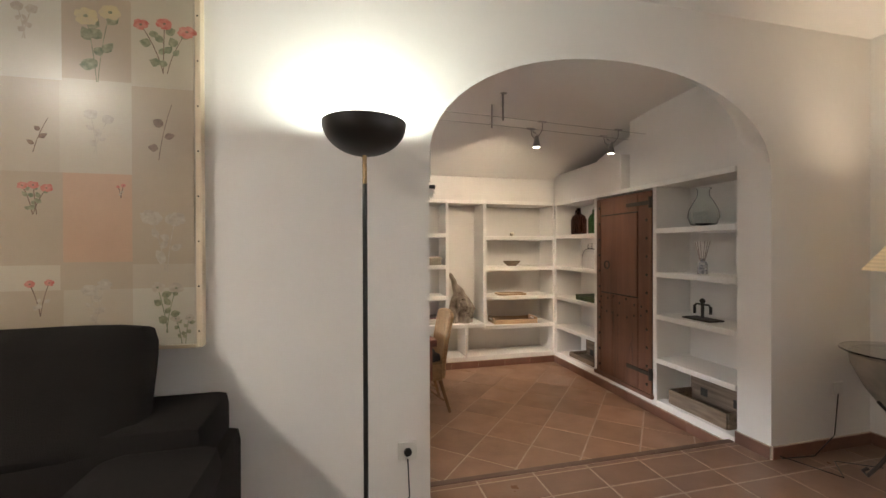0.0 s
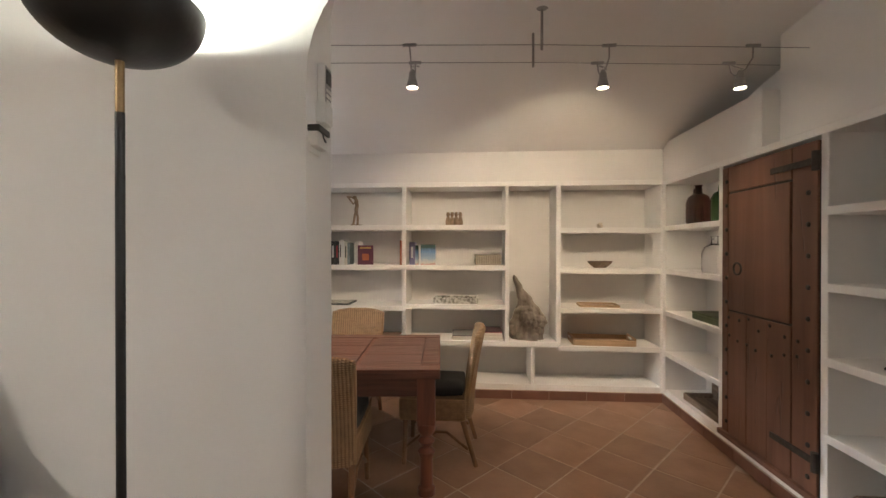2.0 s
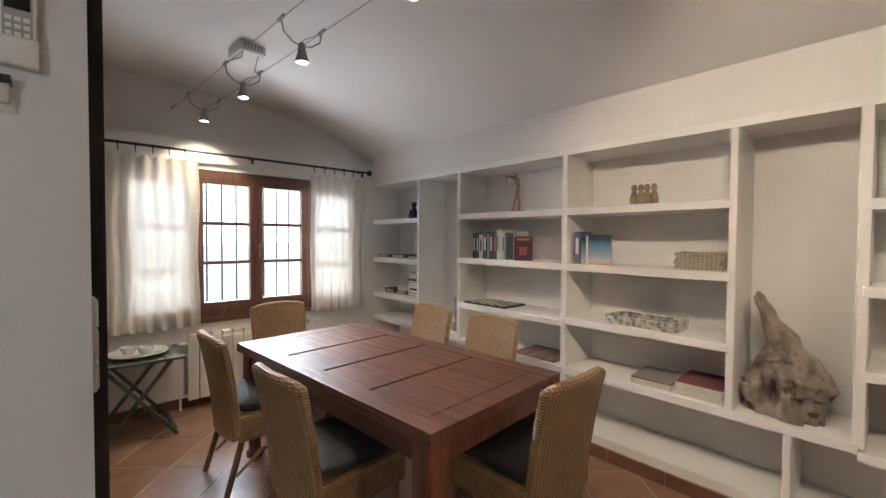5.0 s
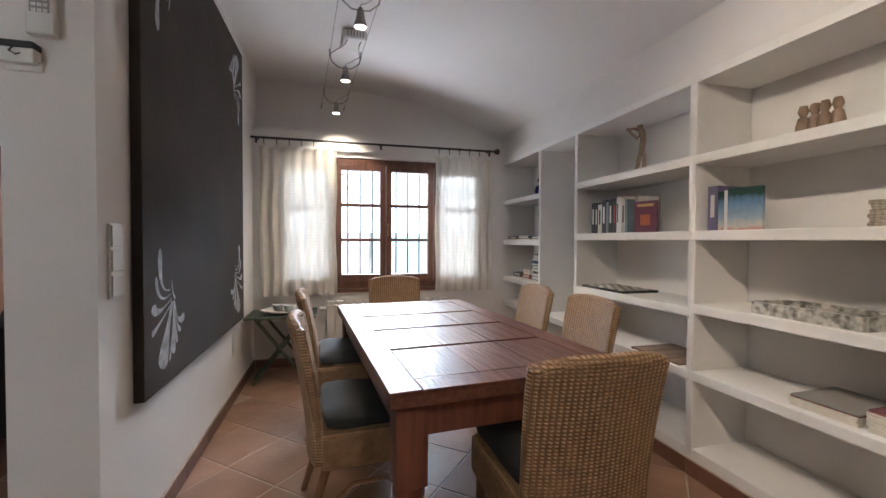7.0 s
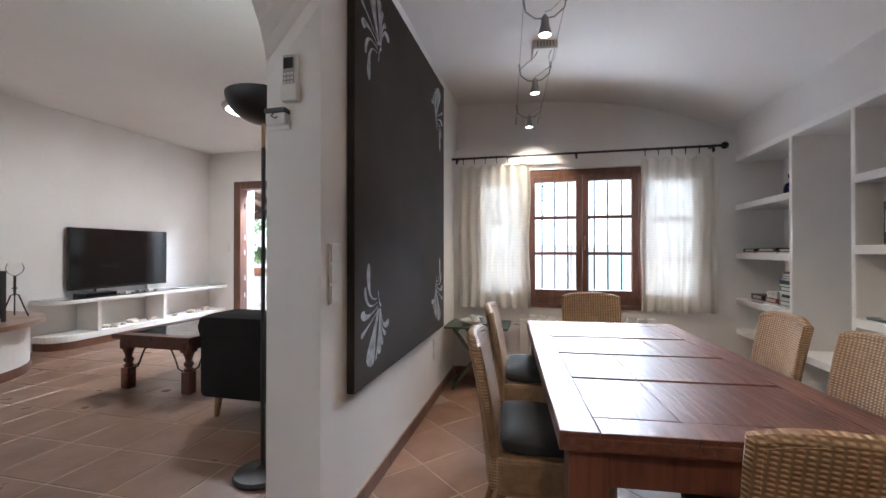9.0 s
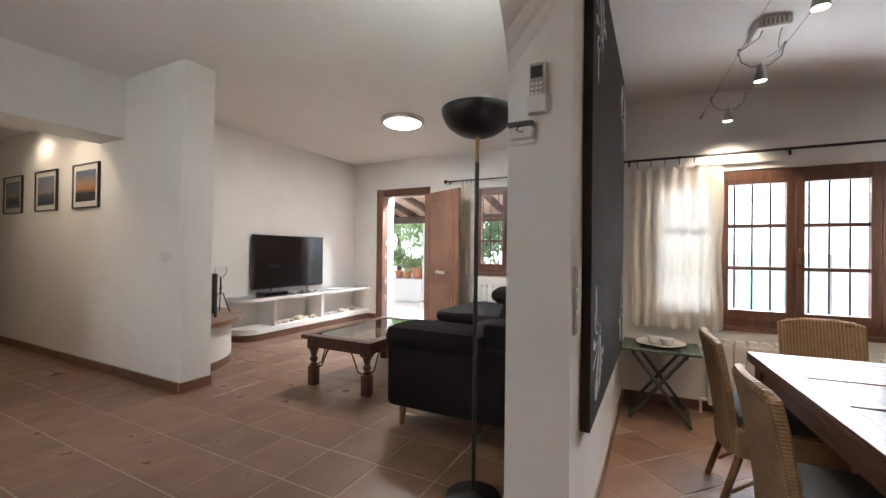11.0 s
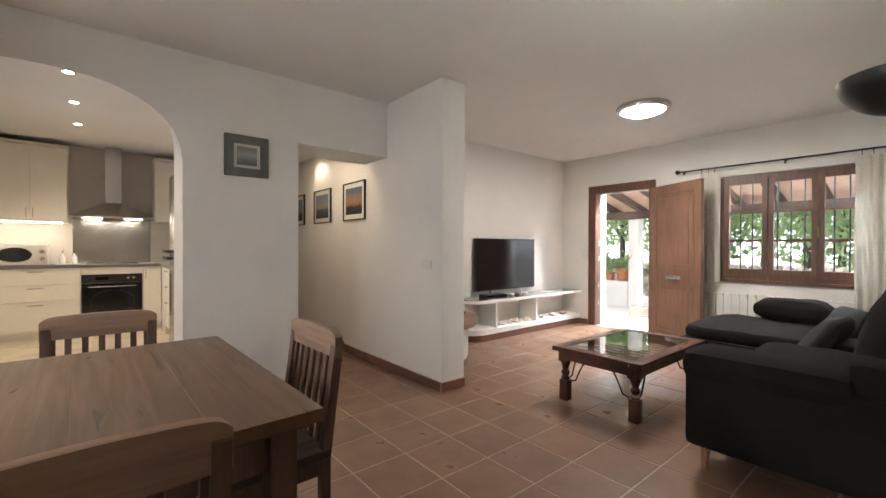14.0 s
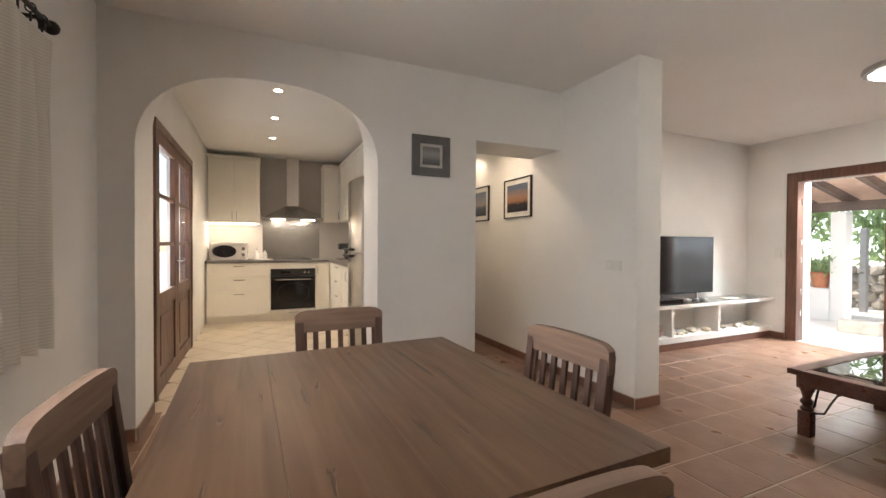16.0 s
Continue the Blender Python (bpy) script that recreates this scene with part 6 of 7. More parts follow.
part("tray", boxes((3.50, 3.735, -4.60, -4.50, 0.936, 0.948), bevel=0.004), WHITE_P, t)
for x in (3.56, 3.68):
    bt = part("bottle", turned([(0.0, 0.0), (0.032, 0.0), (0.034, 0.06), (0.03, 0.09), (0.010, 0.12), (0.010, 0.14)], (x, -4.55, 0.948)), WHITE_P, t, smooth=True)
    part("spout", rods(((x, -4.55, 1.085), (x - 0.012, -4.55, 1.13), 0.006, 0.003)), BLACK, bt)
t = thing("coffee_machine", "black capsule coffee machine on the worktop", "coffee machine")
part("body", boxes((2.22, 2.36, -4.40, -4.20, 0.936, 1.18), bevel=0.02), BLACK, t)
part("head", boxes((2.25, 2.47, -4.38, -4.22, 1.10, 1.20), bevel=0.02), BLACK, t)
part("drip_tray", boxes((2.36, 2.48, -4.38, -4.22, 0.936, 0.96), bevel=0.004), STEEL, t)


def fridge():
    t = thing("fridge", "tall brushed steel fridge freezer with curved doors", "fridge")
    part("body", boxes((2.13, 2.69, -2.15, -1.47, 0.02, 1.86), bevel=0.006), GREYMETAL, t)
    for z0, z1 in ((0.03, 1.10), (1.11, 1.855)):
        b = bmesh.new()
        pts = [(2.692, -2.148), (2.692, -1.472)] + [(2.73 + 0.035 * math.sin(math.pi * k / 8), -1.472 - 0.676 * k / 8) for k in range(9)]
        prism(b, pts, z0, z1, "z")
        part("door", b, STEEL, t, "curved steel door", True)
    for z0, z1 in ((1.06, 1.085), (1.125, 1.15)):
        part("handle", boxes((2.75, 2.80, -2.08, -1.75, z0, z1), bevel=0.006), BLACK, t, "dark grip handle")
    part("foot", boxes((2.15, 2.60, -2.12, -1.50, 0.0, 0.02)), BLACK, t)


fridge()


def french_door():
    t = tagged(new("door_kitchen"), "brown wooden double door with glass panes", "door", "", "structure")
    x = 4.36
    part("door_frame", boxes((x - 0.02, x + 0.10, -1.25, -1.18, 0, 2.14), (x - 0.02, x + 0.10, -3.02, -2.95, 0, 2.14), (x - 0.019, x + 0.10, -2.95, -1.25, 2.07, 2.14), bevel=0.004), FRAME_WOOD, t)
    for a, b in ((-2.948, -2.102), (-2.098, -1.252)):
        leaf = part("door_leaf", boxes((x - 0.01, x + 0.035, a, a + 0.10, 0.01, 2.068), (x - 0.01, x + 0.035, b - 0.10, b, 0.01, 2.068), (x - 0.01, x + 0.035, a + 0.10, b - 0.10, 1.97, 2.068), (x - 0.01, x + 0.035, a + 0.10, b - 0.10, 0.01, 0.14), (x - 0.01, x + 0.035, a + 0.10, b - 0.10, 0.68, 0.80), bevel=0.004), FRAME_WOOD, t, "glazed door leaf")
        part("lower_panel", boxes((x + 0.005, x + 0.022, a + 0.10, b - 0.10, 0.14, 0.68)), FRAME_WOOD, leaf)
        part("raised_panel", boxes((x - 0.004, x + 0.005, a + 0.17, b - 0.17, 0.21, 0.61), bevel=0.004), FRAME_WOOD, leaf)
        for z in (1.19, 1.58):
            part("glazing_bar", boxes((x, x + 0.03, a + 0.10, b - 0.10, z - 0.016, z + 0.016), bevel=0.003), FRAME_WOOD, leaf)
        for z0, z1 in ((0.805, 1.17), (1.21, 1.56), (1.60, 1.965)):
            p = part("pane", boxes((x + 0.010, x + 0.015, a + 0.10, b - 0.10, z0, z1)), PANE, leaf)
            p.visible_shadow = False
    for y in (-2.16, -2.04):
        part("door_handle", boxes((x - 0.05, x - 0.01, y - 0.008, y + 0.008, 1.02, 1.036), (x - 0.055, x - 0.045, y - 0.05, y + 0.05, 1.02, 1.036), bevel=0.003), STEEL, t, "steel lever handle")


french_door()
for ky in (-1.56, -2.47, -3.43):
    t = thing("ceiling_spot", "lit recessed ceiling spot in the kitchen", "lamp", pose(3.48, ky, 2.60), group="kitchen ceiling spots")
    part("ring", turned([(0.0, -0.0005), (0.048, -0.0005), (0.046, -0.008), (0.036, -0.009), (0.034, -0.003), (0.0, -0.003)], seg=24), STEEL, t, smooth=True)
    part("bulb", turned([(0.0, -0.004), (0.033, -0.004), (0.031, -0.010), (0.0, -0.011)], seg=20), BULB, t, smooth=True)
for kx, ky in ((1.75, -1.25), (1.32, -2.06)):
    t = thing("ceiling_spot", "lit recessed ceiling spot in the corridor", "lamp", pose(kx, ky, 2.36), group="corridor ceiling spots")
    part("ring", turned([(0.0, -0.0005), (0.048, -0.0005), (0.046, -0.008), (0.036, -0.009), (0.034, -0.003), (0.0, -0.003)], seg=24), STEEL, t, smooth=True)
    part("bulb", turned([(0.0, -0.004), (0.033, -0.004), (0.031, -0.010), (0.0, -0.011)], seg=20), BULB, t, smooth=True)

# ---- track lights over the dining table ----


def track_lights():
    t = thing("cable_track", "two tensioned lighting cables with ceiling stems and transformer", "track light", pose(-0.52, 4.03, 0, 0, 0, 4.3) @ pose(0.52, -4.03, 0))
    for y in (3.93, 4.13):
        b = bmesh.new()
        tube(b, [(-0.84, y, 2.235), (2.42, y, 2.25), (3.95, y, 2.235)], 0.0022, 5)
        part("cable", b, GREYMETAL, t)
        zc = 2.44 if y < 4 else 2.432
        part("stem", rods(((2.42, y, 2.225), (2.42, y, zc), 0.007)), GREYMETAL, t, smooth=True)
        part("stem_plate", turned([(0.0, 0), (0.033, 0), (0.033, -0.012), (0.0, -0.014)], (2.42, y, zc), 20), GREYMETAL, t, smooth=True)
        part("end_tensioner", rods(((-0.96, y, 2.235), (-0.80, y, 2.235), 0.008, 0.004)), GREYMETAL, t, smooth=True)
        part("end_tensioner", rods(((4.012, y, 2.235), (3.90, y, 2.235), 0.011, 0.004)), GREYMETAL, t, smooth=True)
    b = bmesh.new()
    box(b, -0.01, 0.20, 4.02, 4.18, 2.37, 2.432, 0.012)
    tr = part("transformer", b, WHITE_P, t, "grey-white transformer box on the ceiling")
    for i in range(6):
        part("vent_slot", boxes((0.2005, 0.203, 4.045 + i * 0.02, 4.055 + i * 0.02, 2.385, 2.42)), GREYMETAL, tr)
    for y in (4.05, 4.14):
        b = bmesh.new()
        tube(b, [(0.17, y, 2.37), (0.2, y - 0.02, 2.32), (0.14, 4.13 if y > 4.1 else 3.95, 2.28), (0.2, 4.13 if y > 4.1 else 3.93, 2.242)], 0.0028, 5)
        part("lead", b, GREYMETAL, t)


def spot(at):
    t = thing("spotlight", "small grey halogen spot hanging from the cables", "lamp", pose(at, 4.03 + 0.075 * (at + 0.52), 0), group="spots on the cable track")
    for y in (-0.10, 0.10):
        part("clip", boxes((-0.035, 0.035, y - 0.006, y + 0.006, 2.240, 2.254), bevel=0.002), GREYMETAL, t)
        b = bmesh.new()
        tube(b, [(0, y, 2.242), (0.004, y * 0.9, 2.19), (0.0, y * 0.45, 2.155), (0, 0, 2.15)], 0.004, 6)
        part("arm", b, GREYMETAL, t, smooth=True)
    b = bmesh.new()
    tube(b, [(0, 0.1, 2.24), (0.03, 0.07, 2.21), (-0.02, 0.03, 2.2), (0.02, 0.0, 2.17), (0, 0, 2.14)], 0.0018, 5)
    part("lead", b, GREYMETAL, t)
    part("housing", turned([(0.010, 2.165), (0.017, 2.15), (0.020, 2.12), (0.030, 2.085), (0.033, 2.068), (0.030, 2.068), (0.026, 2.085), (0.012, 2.10)], seg=20), GREYMETAL, t, "grey bell-shaped housing", True)
    part("bulb", turned([(0.0, 2.073), (0.027, 2.073), (0.026, 2.078), (0.0, 2.079)], seg=16), BULB, t, "lit lamp", True)


track_lights()
for x in (-0.52, 0.22, 0.95, 1.75, 2.76, 3.49):
    spot(x)

# ---- things on the shelves ----


def book(x, y, z, w, d, h, cover, lean=0.0, group="books on the shelves", label="upright paperback book on the white shelf", bars=None):
    """Spine towards -y."""
    t = thing("book", label, "book", pose(x, y, z, 0, lean, 0), group=group)
    part("cover", boxes((-w / 2, -w / 2 + 0.002, 0, d, 0, h), (w / 2 - 0.002, w / 2, 0, d, 0, h), (-w / 2 + 0.002, w / 2 - 0.002, 0, 0.003, 0, h)), cover, t)
    part("pages", boxes((-w / 2 + 0.002, w / 2 - 0.002, 0.003, d - 0.003, 0.003, h - 0.003)), PAPER, t)
    if bars and w > 0.02:
        part("spine_title", boxes((-w * 0.2, w * 0.2, -0.0008, 0, h * 0.3, h * 0.8)), bars, t, "pale lettering bar")
    return t


def flat(name, c, c2=None, rough=0.5):
    return surf(name, c, c2, 30, rough)


INK, CREAMC, REDC, BLUEC, WHITEC, PURPLE, TEAL, LILAC = flat("black_cover", (0.02, 0.02, 0.022)), flat("cream_cover", (0.55, 0.52, 0.44)), flat("red_cover", (0.30, 0.03, 0.04)), flat("blue_cover", (0.08, 0.16, 0.30)), flat("white_cover", (0.66, 0.65, 0.62)), flat("purple_cover", (0.12, 0.035, 0.07)), flat("teal_cover", (0.16, 0.20, 0.21)), flat("lilac_cover", (0.16, 0.14, 0.24))
ORANGE = flat("orange_cover", (0.42, 0.13, 0.06))
SEA = gradient_photo("beach_cover", [(0.1, (0.5, 0.12, 0.08)), (0.25, (0.55, 0.52, 0.46)), (0.45, (0.30, 0.38, 0.46)), (0.8, (0.14, 0.24, 0.38)), (1.0, (0.04, 0.08, 0.07))])
x = 0.60
for w, h, m, bar in ((0.035, 0.205, INK, CREAMC), (0.03, 0.20, INK, CREAMC), (0.038, 0.19, CREAMC, INK), (0.04, 0.215, INK, WHITEC), (0.022, 0.20, TEAL, None), (0.035, 0.215, INK, WHITEC), (0.035, 0.215, INK, REDC), (0.022, 0.225, WHITEC, INK), (0.02, 0.222, WHITEC, None), (0.025, 0.21, CREAMC, INK), (0.02, 0.20, TEAL, None)):
    book(x + w / 2, 5.70, 1.065, w, 0.14, h, m, bars=bar)
    x += w + 0.003
book(1.02, 5.71, 1.065, 0.03, 0.14, 0.21, WHITEC)
t = thing("book", "dark red picture book standing face out", "book", pose(1.10, 5.70, 1.065, 0, 0, 14))
part("cover", boxes((-0.07, 0.07, 0, 0.012, 0, 0.175), bevel=0.001), PURPLE, t)
part("cover_title", boxes((-0.05, 0.05, -0.001, 0, 0.145, 0.16)), flat("gold_print", (0.5, 0.33, 0.12)), t, "pale title bar")
part("cover_picture", boxes((-0.03, 0.03, -0.001, 0, 0.04, 0.10)), ORANGE, t)
book(1.425, 5.69, 1.065, 0.02, 0.15, 0.22, ORANGE)
x = 1.50
for w, h, m in ((0.05, 0.205, LILAC), (0.028, 0.175, SEA), (0.022, 0.178, WHITEC)):
    book(x + w / 2, 5.70, 1.065, w, 0.14, h, m, bars=WHITEC if m is LILAC else None)
    x += w + 0.003
t = thing("book", "beach picture paperback standing face out", "book", pose(1.67, 5.71, 1.065, 0, 0, 12))
part("cover", boxes((-0.068, 0.068, 0, 0.02, 0, 0.185), bevel=0.001), SEA, t)

# standing figure of driftwood: one plain mesh
b = bmesh.new()
box(b, -0.05, 0.05, -0.03, 0.03, 0.0, 0.012, 0.005)
for pts, r in (([(0.01, 0, 0.012), (0.012, 0, 0.08), (0.0, 0, 0.15)], 0.011), ([(-0.03, 0, 0.012), (-0.018, 0, 0.08), (-0.005, 0, 0.15)], 0.011), ([(-0.003, 0, 0.14), (0.005, 0, 0.19), (-0.005, 0, 0.245)], 0.018), ([(0.0, 0, 0.24), (-0.03, 0, 0.20), (-0.075, 0, 0.255)], 0.009), ([(-0.01, 0, 0.245), (-0.05, 0, 0.262), (-0.09, 0, 0.262)], 0.008), ([(-0.01, 0, 0.245), (-0.018, 0, 0.275)], 0.016)):
    tube(b, pts, r, 8)
o = part("figurine", b, DRIFT_FIG, smooth=True)
o.matrix_basis = pose(1.0, 5.76, 1.42, 0, 0, 35)
tagged(o, "slender carved driftwood figurine on a small base", "figurine")
b = bmesh.new()
for i in range(4):
    xx = -0.055 + i * 0.037
    lathe(b, [(0.0, 0), (0.022, 0.0), (0.024, 0.04), (0.016, 0.075), (0.010, 0.08), (0.018, 0.10), (0.012, 0.122), (0.0, 0.125)], (xx, 0.006 * (i % 2), 0), 10, False)
o = part("figurine", b, DRIFT_FIG, smooth=True)
o.matrix_basis = pose(1.90, 5.78, 1.42)
tagged(o, "group of small round carved clay figures", "figurine")
# folded cloths
t = thing("cloth_stack", "stack of folded grey woven place mats", "place mats", pose(2.21, 5.80, 1.065))
WOVEN = weave("woven_grey_cloth", (0.52, 0.45, 0.36), (0.24, 0.20, 0.155), 0.02, 0.008)
rr = random.Random(3)
for i in range(6):
    c = pillow(0.235, 0.2, 0.019, 0.2, 5)
    bmesh.ops.transform(c, matrix=pose(rr.uniform(-0.008, 0.008), rr.uniform(-0.01, 0.01), i * 0.0145, 0, 0, rr.uniform(-3, 3)), verts=c.verts)
    part("place_mat", c, WOVEN, t, smooth=True)


def tray(name, label, at, w, d, h, wall, mat, grips=False):
    t = thing(name, label, "tray", at)
    part("bottom", boxes((-w / 2, w / 2, -d / 2, d / 2, 0, 0.008), bevel=0.002), mat, t)
    for s in (-1, 1):
        part("side", boxes((-w / 2, w / 2, s * d / 2 - wall / 2, s * d / 2 + wall / 2, 0.0, h), bevel=0.004), mat, t)
        part("end", boxes((s * w / 2 - wall / 2, s * w / 2 + wall / 2, -d / 2 + wall / 2, d / 2 - wall / 2, 0.0, h * (1.35 if grips else 1)), bevel=0.005), mat, t)
        if grips:
            part("grip_hole", boxes((s * w / 2 - wall, s * w / 2 + wall, -0.045, 0.045, h * 0.75, h * 1.1), bevel=0.004), SHELF, t)
    return t


SHELLMAT = surf("mother_of_pearl_mosaic", (0.62, 0.60, 0.54), (0.13, 0.12, 0.10), 38, 0.3, 0.3, 70, detail=1)
tray("shell_tray", "rectangular tray of grey and white shell mosaic", pose(1.92, 5.79, 0.72, 0, 0, -2), 0.38, 0.2, 0.05, 0.02, SHELLMAT)
tray("serving_tray", "pale wooden serving tray with cut-out grips", pose(3.21, 5.80, 0.37, 0, 0, -3), 0.52, 0.26, 0.05, 0.014, PALEWOOD, True)
tray("wooden_platter", "small flat wooden platter with ridged edges", pose(3.18, 5.79, 0.70, 0, 0, -4), 0.32, 0.19, 0.02, 0.02, PALEWOOD)
t = thing("wooden_bowl", "boat-shaped carved wooden bowl on the shelf", "bowl", pose(3.20, 5.79, 1.04))
b = turned([(0.0, 0), (0.05, 0.0), (0.09, 0.035), (0.105, 0.06), (0.10, 0.06), (0.084, 0.038), (0.048, 0.008), (0.0, 0.006)])
bmesh.ops.scale(b, vec=(1.05, 0.6, 1), verts=b.verts)
part("bowl", b, BOXWOOD, t, smooth=True)
b = bmesh.new()
bmesh.ops.create_icosphere(b, subdivisions=2, radius=0.026)
for v in b.verts:
    v.co *= 1 + 0.4 * noise.noise(v.co * 60)
lo = min(v.co.z for v in b.verts)
bmesh.ops.translate(b, vec=(3.2, 5.78, 1.39 - lo), verts=b.verts)
tagged(part("shell", b, STONEW, smooth=True), "small white shell on the upper shelf", "shell")


def magazines(x, y, z, n, cover, label):
    t = thing("magazine_stack", label, "magazines", pose(x, y, z))
    for i in range(n):
        part("magazine", boxes((-0.105, 0.105, -0.11, 0.14, i * 0.011, i * 0.011 + 0.0105), bevel=0.001), PAPER if i < n - 1 else cover, t).matrix_basis = pose(rr.uniform(-0.006, 0.006), rr.uniform(-0.006, 0.006), 0, 0, 0, rr.uniform(-3, 3))


magazines(1.99, 5.79, 0.40, 4, gradient_photo("magazine_cover", [(0.1, (0.03, 0.03, 0.03)), (0.5, (0.30, 0.10, 0.08)), (0.7, (0.10, 0.16, 0.18)), (1.0, (0.3, 0.28, 0.25))]), "short stack of glossy magazines with dark cover")
magazines(2.225, 5.79, 0.40, 7, gradient_photo("magazine_cover_red", [(0.1, (0.25, 0.06, 0.06)), (0.5, (0.35, 0.16, 0.14)), (1.0, (0.16, 0.06, 0.07))]), "taller stack of magazines with reddish cover")
# chess board leaning flat on the shelf
t = thing("chess_board", "chequered chess board with dark rim lying flat", "board game", pose(0.745, 5.80, 0.70, 0, 0, 0))
part("board", boxes((-0.21, 0.21, -0.13, 0.13, 0, 0.014), bevel=0.003), INK, t)
for i in range(8):
    for k in range(8):
        if (i + k) % 2:
            part("square", boxes((-0.19 + i * 0.0475, -0.19 + (i + 1) * 0.0475, -0.115 + k * 0.02875, -0.115 + (k + 1) * 0.02875, 0.014, 0.0155)), CREAMC, t)
t = thing("cork_mat", "flat beige board lying on the lower shelf", "board", pose(1.22, 5.79, 0.40))
part("board", boxes((-0.17, 0.17, -0.13, 0.15, 0, 0.012), bevel=0.002), BOXWOOD, t)


def driftwood():
    t = thing("driftwood", "gnarled grey driftwood stump with a bent horn, standing in the niche", "driftwood", pose(2.565, 5.80, 0.40))
    b = bmesh.new()
    n, seg = 72, 72

    def ease(knots, v):
        for (v0, a), (v1, c) in zip(knots, knots[1:]):
            if v <= v1:
                q = (v - v0) / (v1 - v0)
                q = q * q * (3 - 2 * q)
                return a + (c - a) * q
        return knots[-1][1]

    left = ((0, -0.155), (0.22, -0.165), (0.42, -0.125), (0.55, -0.085), (0.78, -0.105), (0.95, -0.135), (1, -0.125))
    right = ((0, 0.135), (0.12, 0.155), (0.28, 0.172), (0.42, 0.125), (0.62, 0.045), (0.82, -0.045), (0.95, -0.090), (1, -0.112))
    rings = []
    for k in range(n + 1):
        v = k / n
        z = 0.57 * v
        x0, x1 = ease(left, v), ease(right, v)
        cx, hw = (x0 + x1) / 2, max((x1 - x0) / 2, 0.006)
        deep = min(0.135, 0.03 + hw * 0.75)
        rough = min(1.0, max(0.0, (0.62 - v) / 0.15)) * 0.75 + 0.25
        ring = []
        for i in range(seg):
            a = 2 * math.pi * i / seg
            d = Vector((math.cos(a), math.sin(a), 0))
            p = Vector((d.x * hw * 9, d.y * deep * 9, z * 9))
            lump = 0.16 * noise.noise(p * 0.8) + 0.12 * noise.noise(p * 2.1)
            pit = max(0.0, noise.noise(p * 3.6 + Vector((5, 1, 2))) - 0.12)
            ridge = 1 - abs(noise.noise(Vector((d.x * hw * 30, d.y * deep * 30, z * 7))))
            r = 1 + rough * (lump - 0.55 * pit) + 0.05 * rough * (ridge - 0.8)
            x, y = cx + d.x * hw * r, d.y * deep * r
            if d.y < 0:
                # a dark hollow between two roots, and a torn band under the horn
                h = math.exp(-((x + 0.045) / 0.045) ** 2 - ((z - 0.075) / 0.085) ** 2)
                band = math.exp(-((z - 0.30 + 0.35 * x) / 0.045) ** 2) * (0.4 + 0.6 * abs(noise.noise(p * 2.7)))
                y *= 1 - 0.75 * h - 0.5 * band
            ring.append(b.verts.new((x, y, z * (1 + 0.02 * noise.noise(p)))))
        rings.append(ring)
    for p, q in zip(rings, rings[1:]):
        for i in range(seg):
            b.faces.new((p[i], p[(i + 1) % seg], q[(i + 1) % seg], q[i]))
    b.faces.new(rings[0][::-1])
    b.faces.new(rings[-1])
    part("trunk", b, DRIFT, t, smooth=True)


driftwood()
# corner shelves by the window
t = thing("glass_bottle", "cobalt blue glass bottle with round stopper", "bottle", pose(-0.27, 5.78, 1.41))
part("body", turned([(0.0, 0), (0.05, 0.0), (0.052, 0.05), (0.042, 0.085), (0.018, 0.10), (0.016, 0.112), (0.0, 0.113)]), BLUEG, t, smooth=True)
b = bmesh.new()
bmesh.ops.create_uvsphere(b, u_segments=16, v_segments=12, radius=0.028)
bmesh.ops.translate(b, vec=(0, 0, 0.137), verts=b.verts)
part("stopper", b, BLUEG, t, smooth=True)
GAMES = [INK, CREAMC, TEAL, WHITEC, BLUEC, REDC, flat("green_cover", (0.07, 0.16, 0.07)), flat("grey_cover", (0.2, 0.2, 0.2))]


def game_box(x, y, z, w, d, h, m, bar):
    t = thing("game_box", "cardboard board game box stacked on the corner shelf", "board game", pose(x, y, z), group="board games on the corner shelves")
    part("box_lid", boxes((-w / 2, w / 2, -d / 2, d / 2, h * 0.3, h), bevel=0.001), m, t)
    part("box_base", boxes((-w / 2 + 0.002, w / 2 - 0.002, -d / 2 + 0.002, d / 2 - 0.002, 0, h * 0.3)), PAPER, t)
    part("side_lettering", boxes((-w * 0.35, w * 0.35, -d / 2 - 0.0008, -d / 2, h * 0.45, h * 0.85)), bar, t, "lettering bar")


for x, w, h in ((-0.64, 0.19, 0.036), (-0.40, 0.26, 0.04), (-0.16, 0.18, 0.034)):
    game_box(x, 5.78, 1.02, w, 0.2, h, INK, CREAMC)
z = 0.66
for i, h in enumerate((0.05, 0.048, 0.045, 0.04, 0.03, 0.03)):
    w = (0.17, 0.17, 0.16, 0.18, 0.12, 0.11)[i]
    game_box(-0.155 + 0.01 * (i % 2), 5.78, z, w, 0.2, h, GAMES[(7, 3, 6, 4, 2, 1)[i]], WHITEC if i % 2 == 0 else INK)
    z += h + 0.0005
for x, z, w, h, m in ((-0.36, 0.66, 0.16, 0.05, REDC), (-0.35, 0.7105, 0.13, 0.045, WHITEC), (-0.55, 0.66, 0.17, 0.055, INK)):
    game_box(x, 5.78, z, w, 0.18, h, m, CREAMC)
b = bmesh.new()
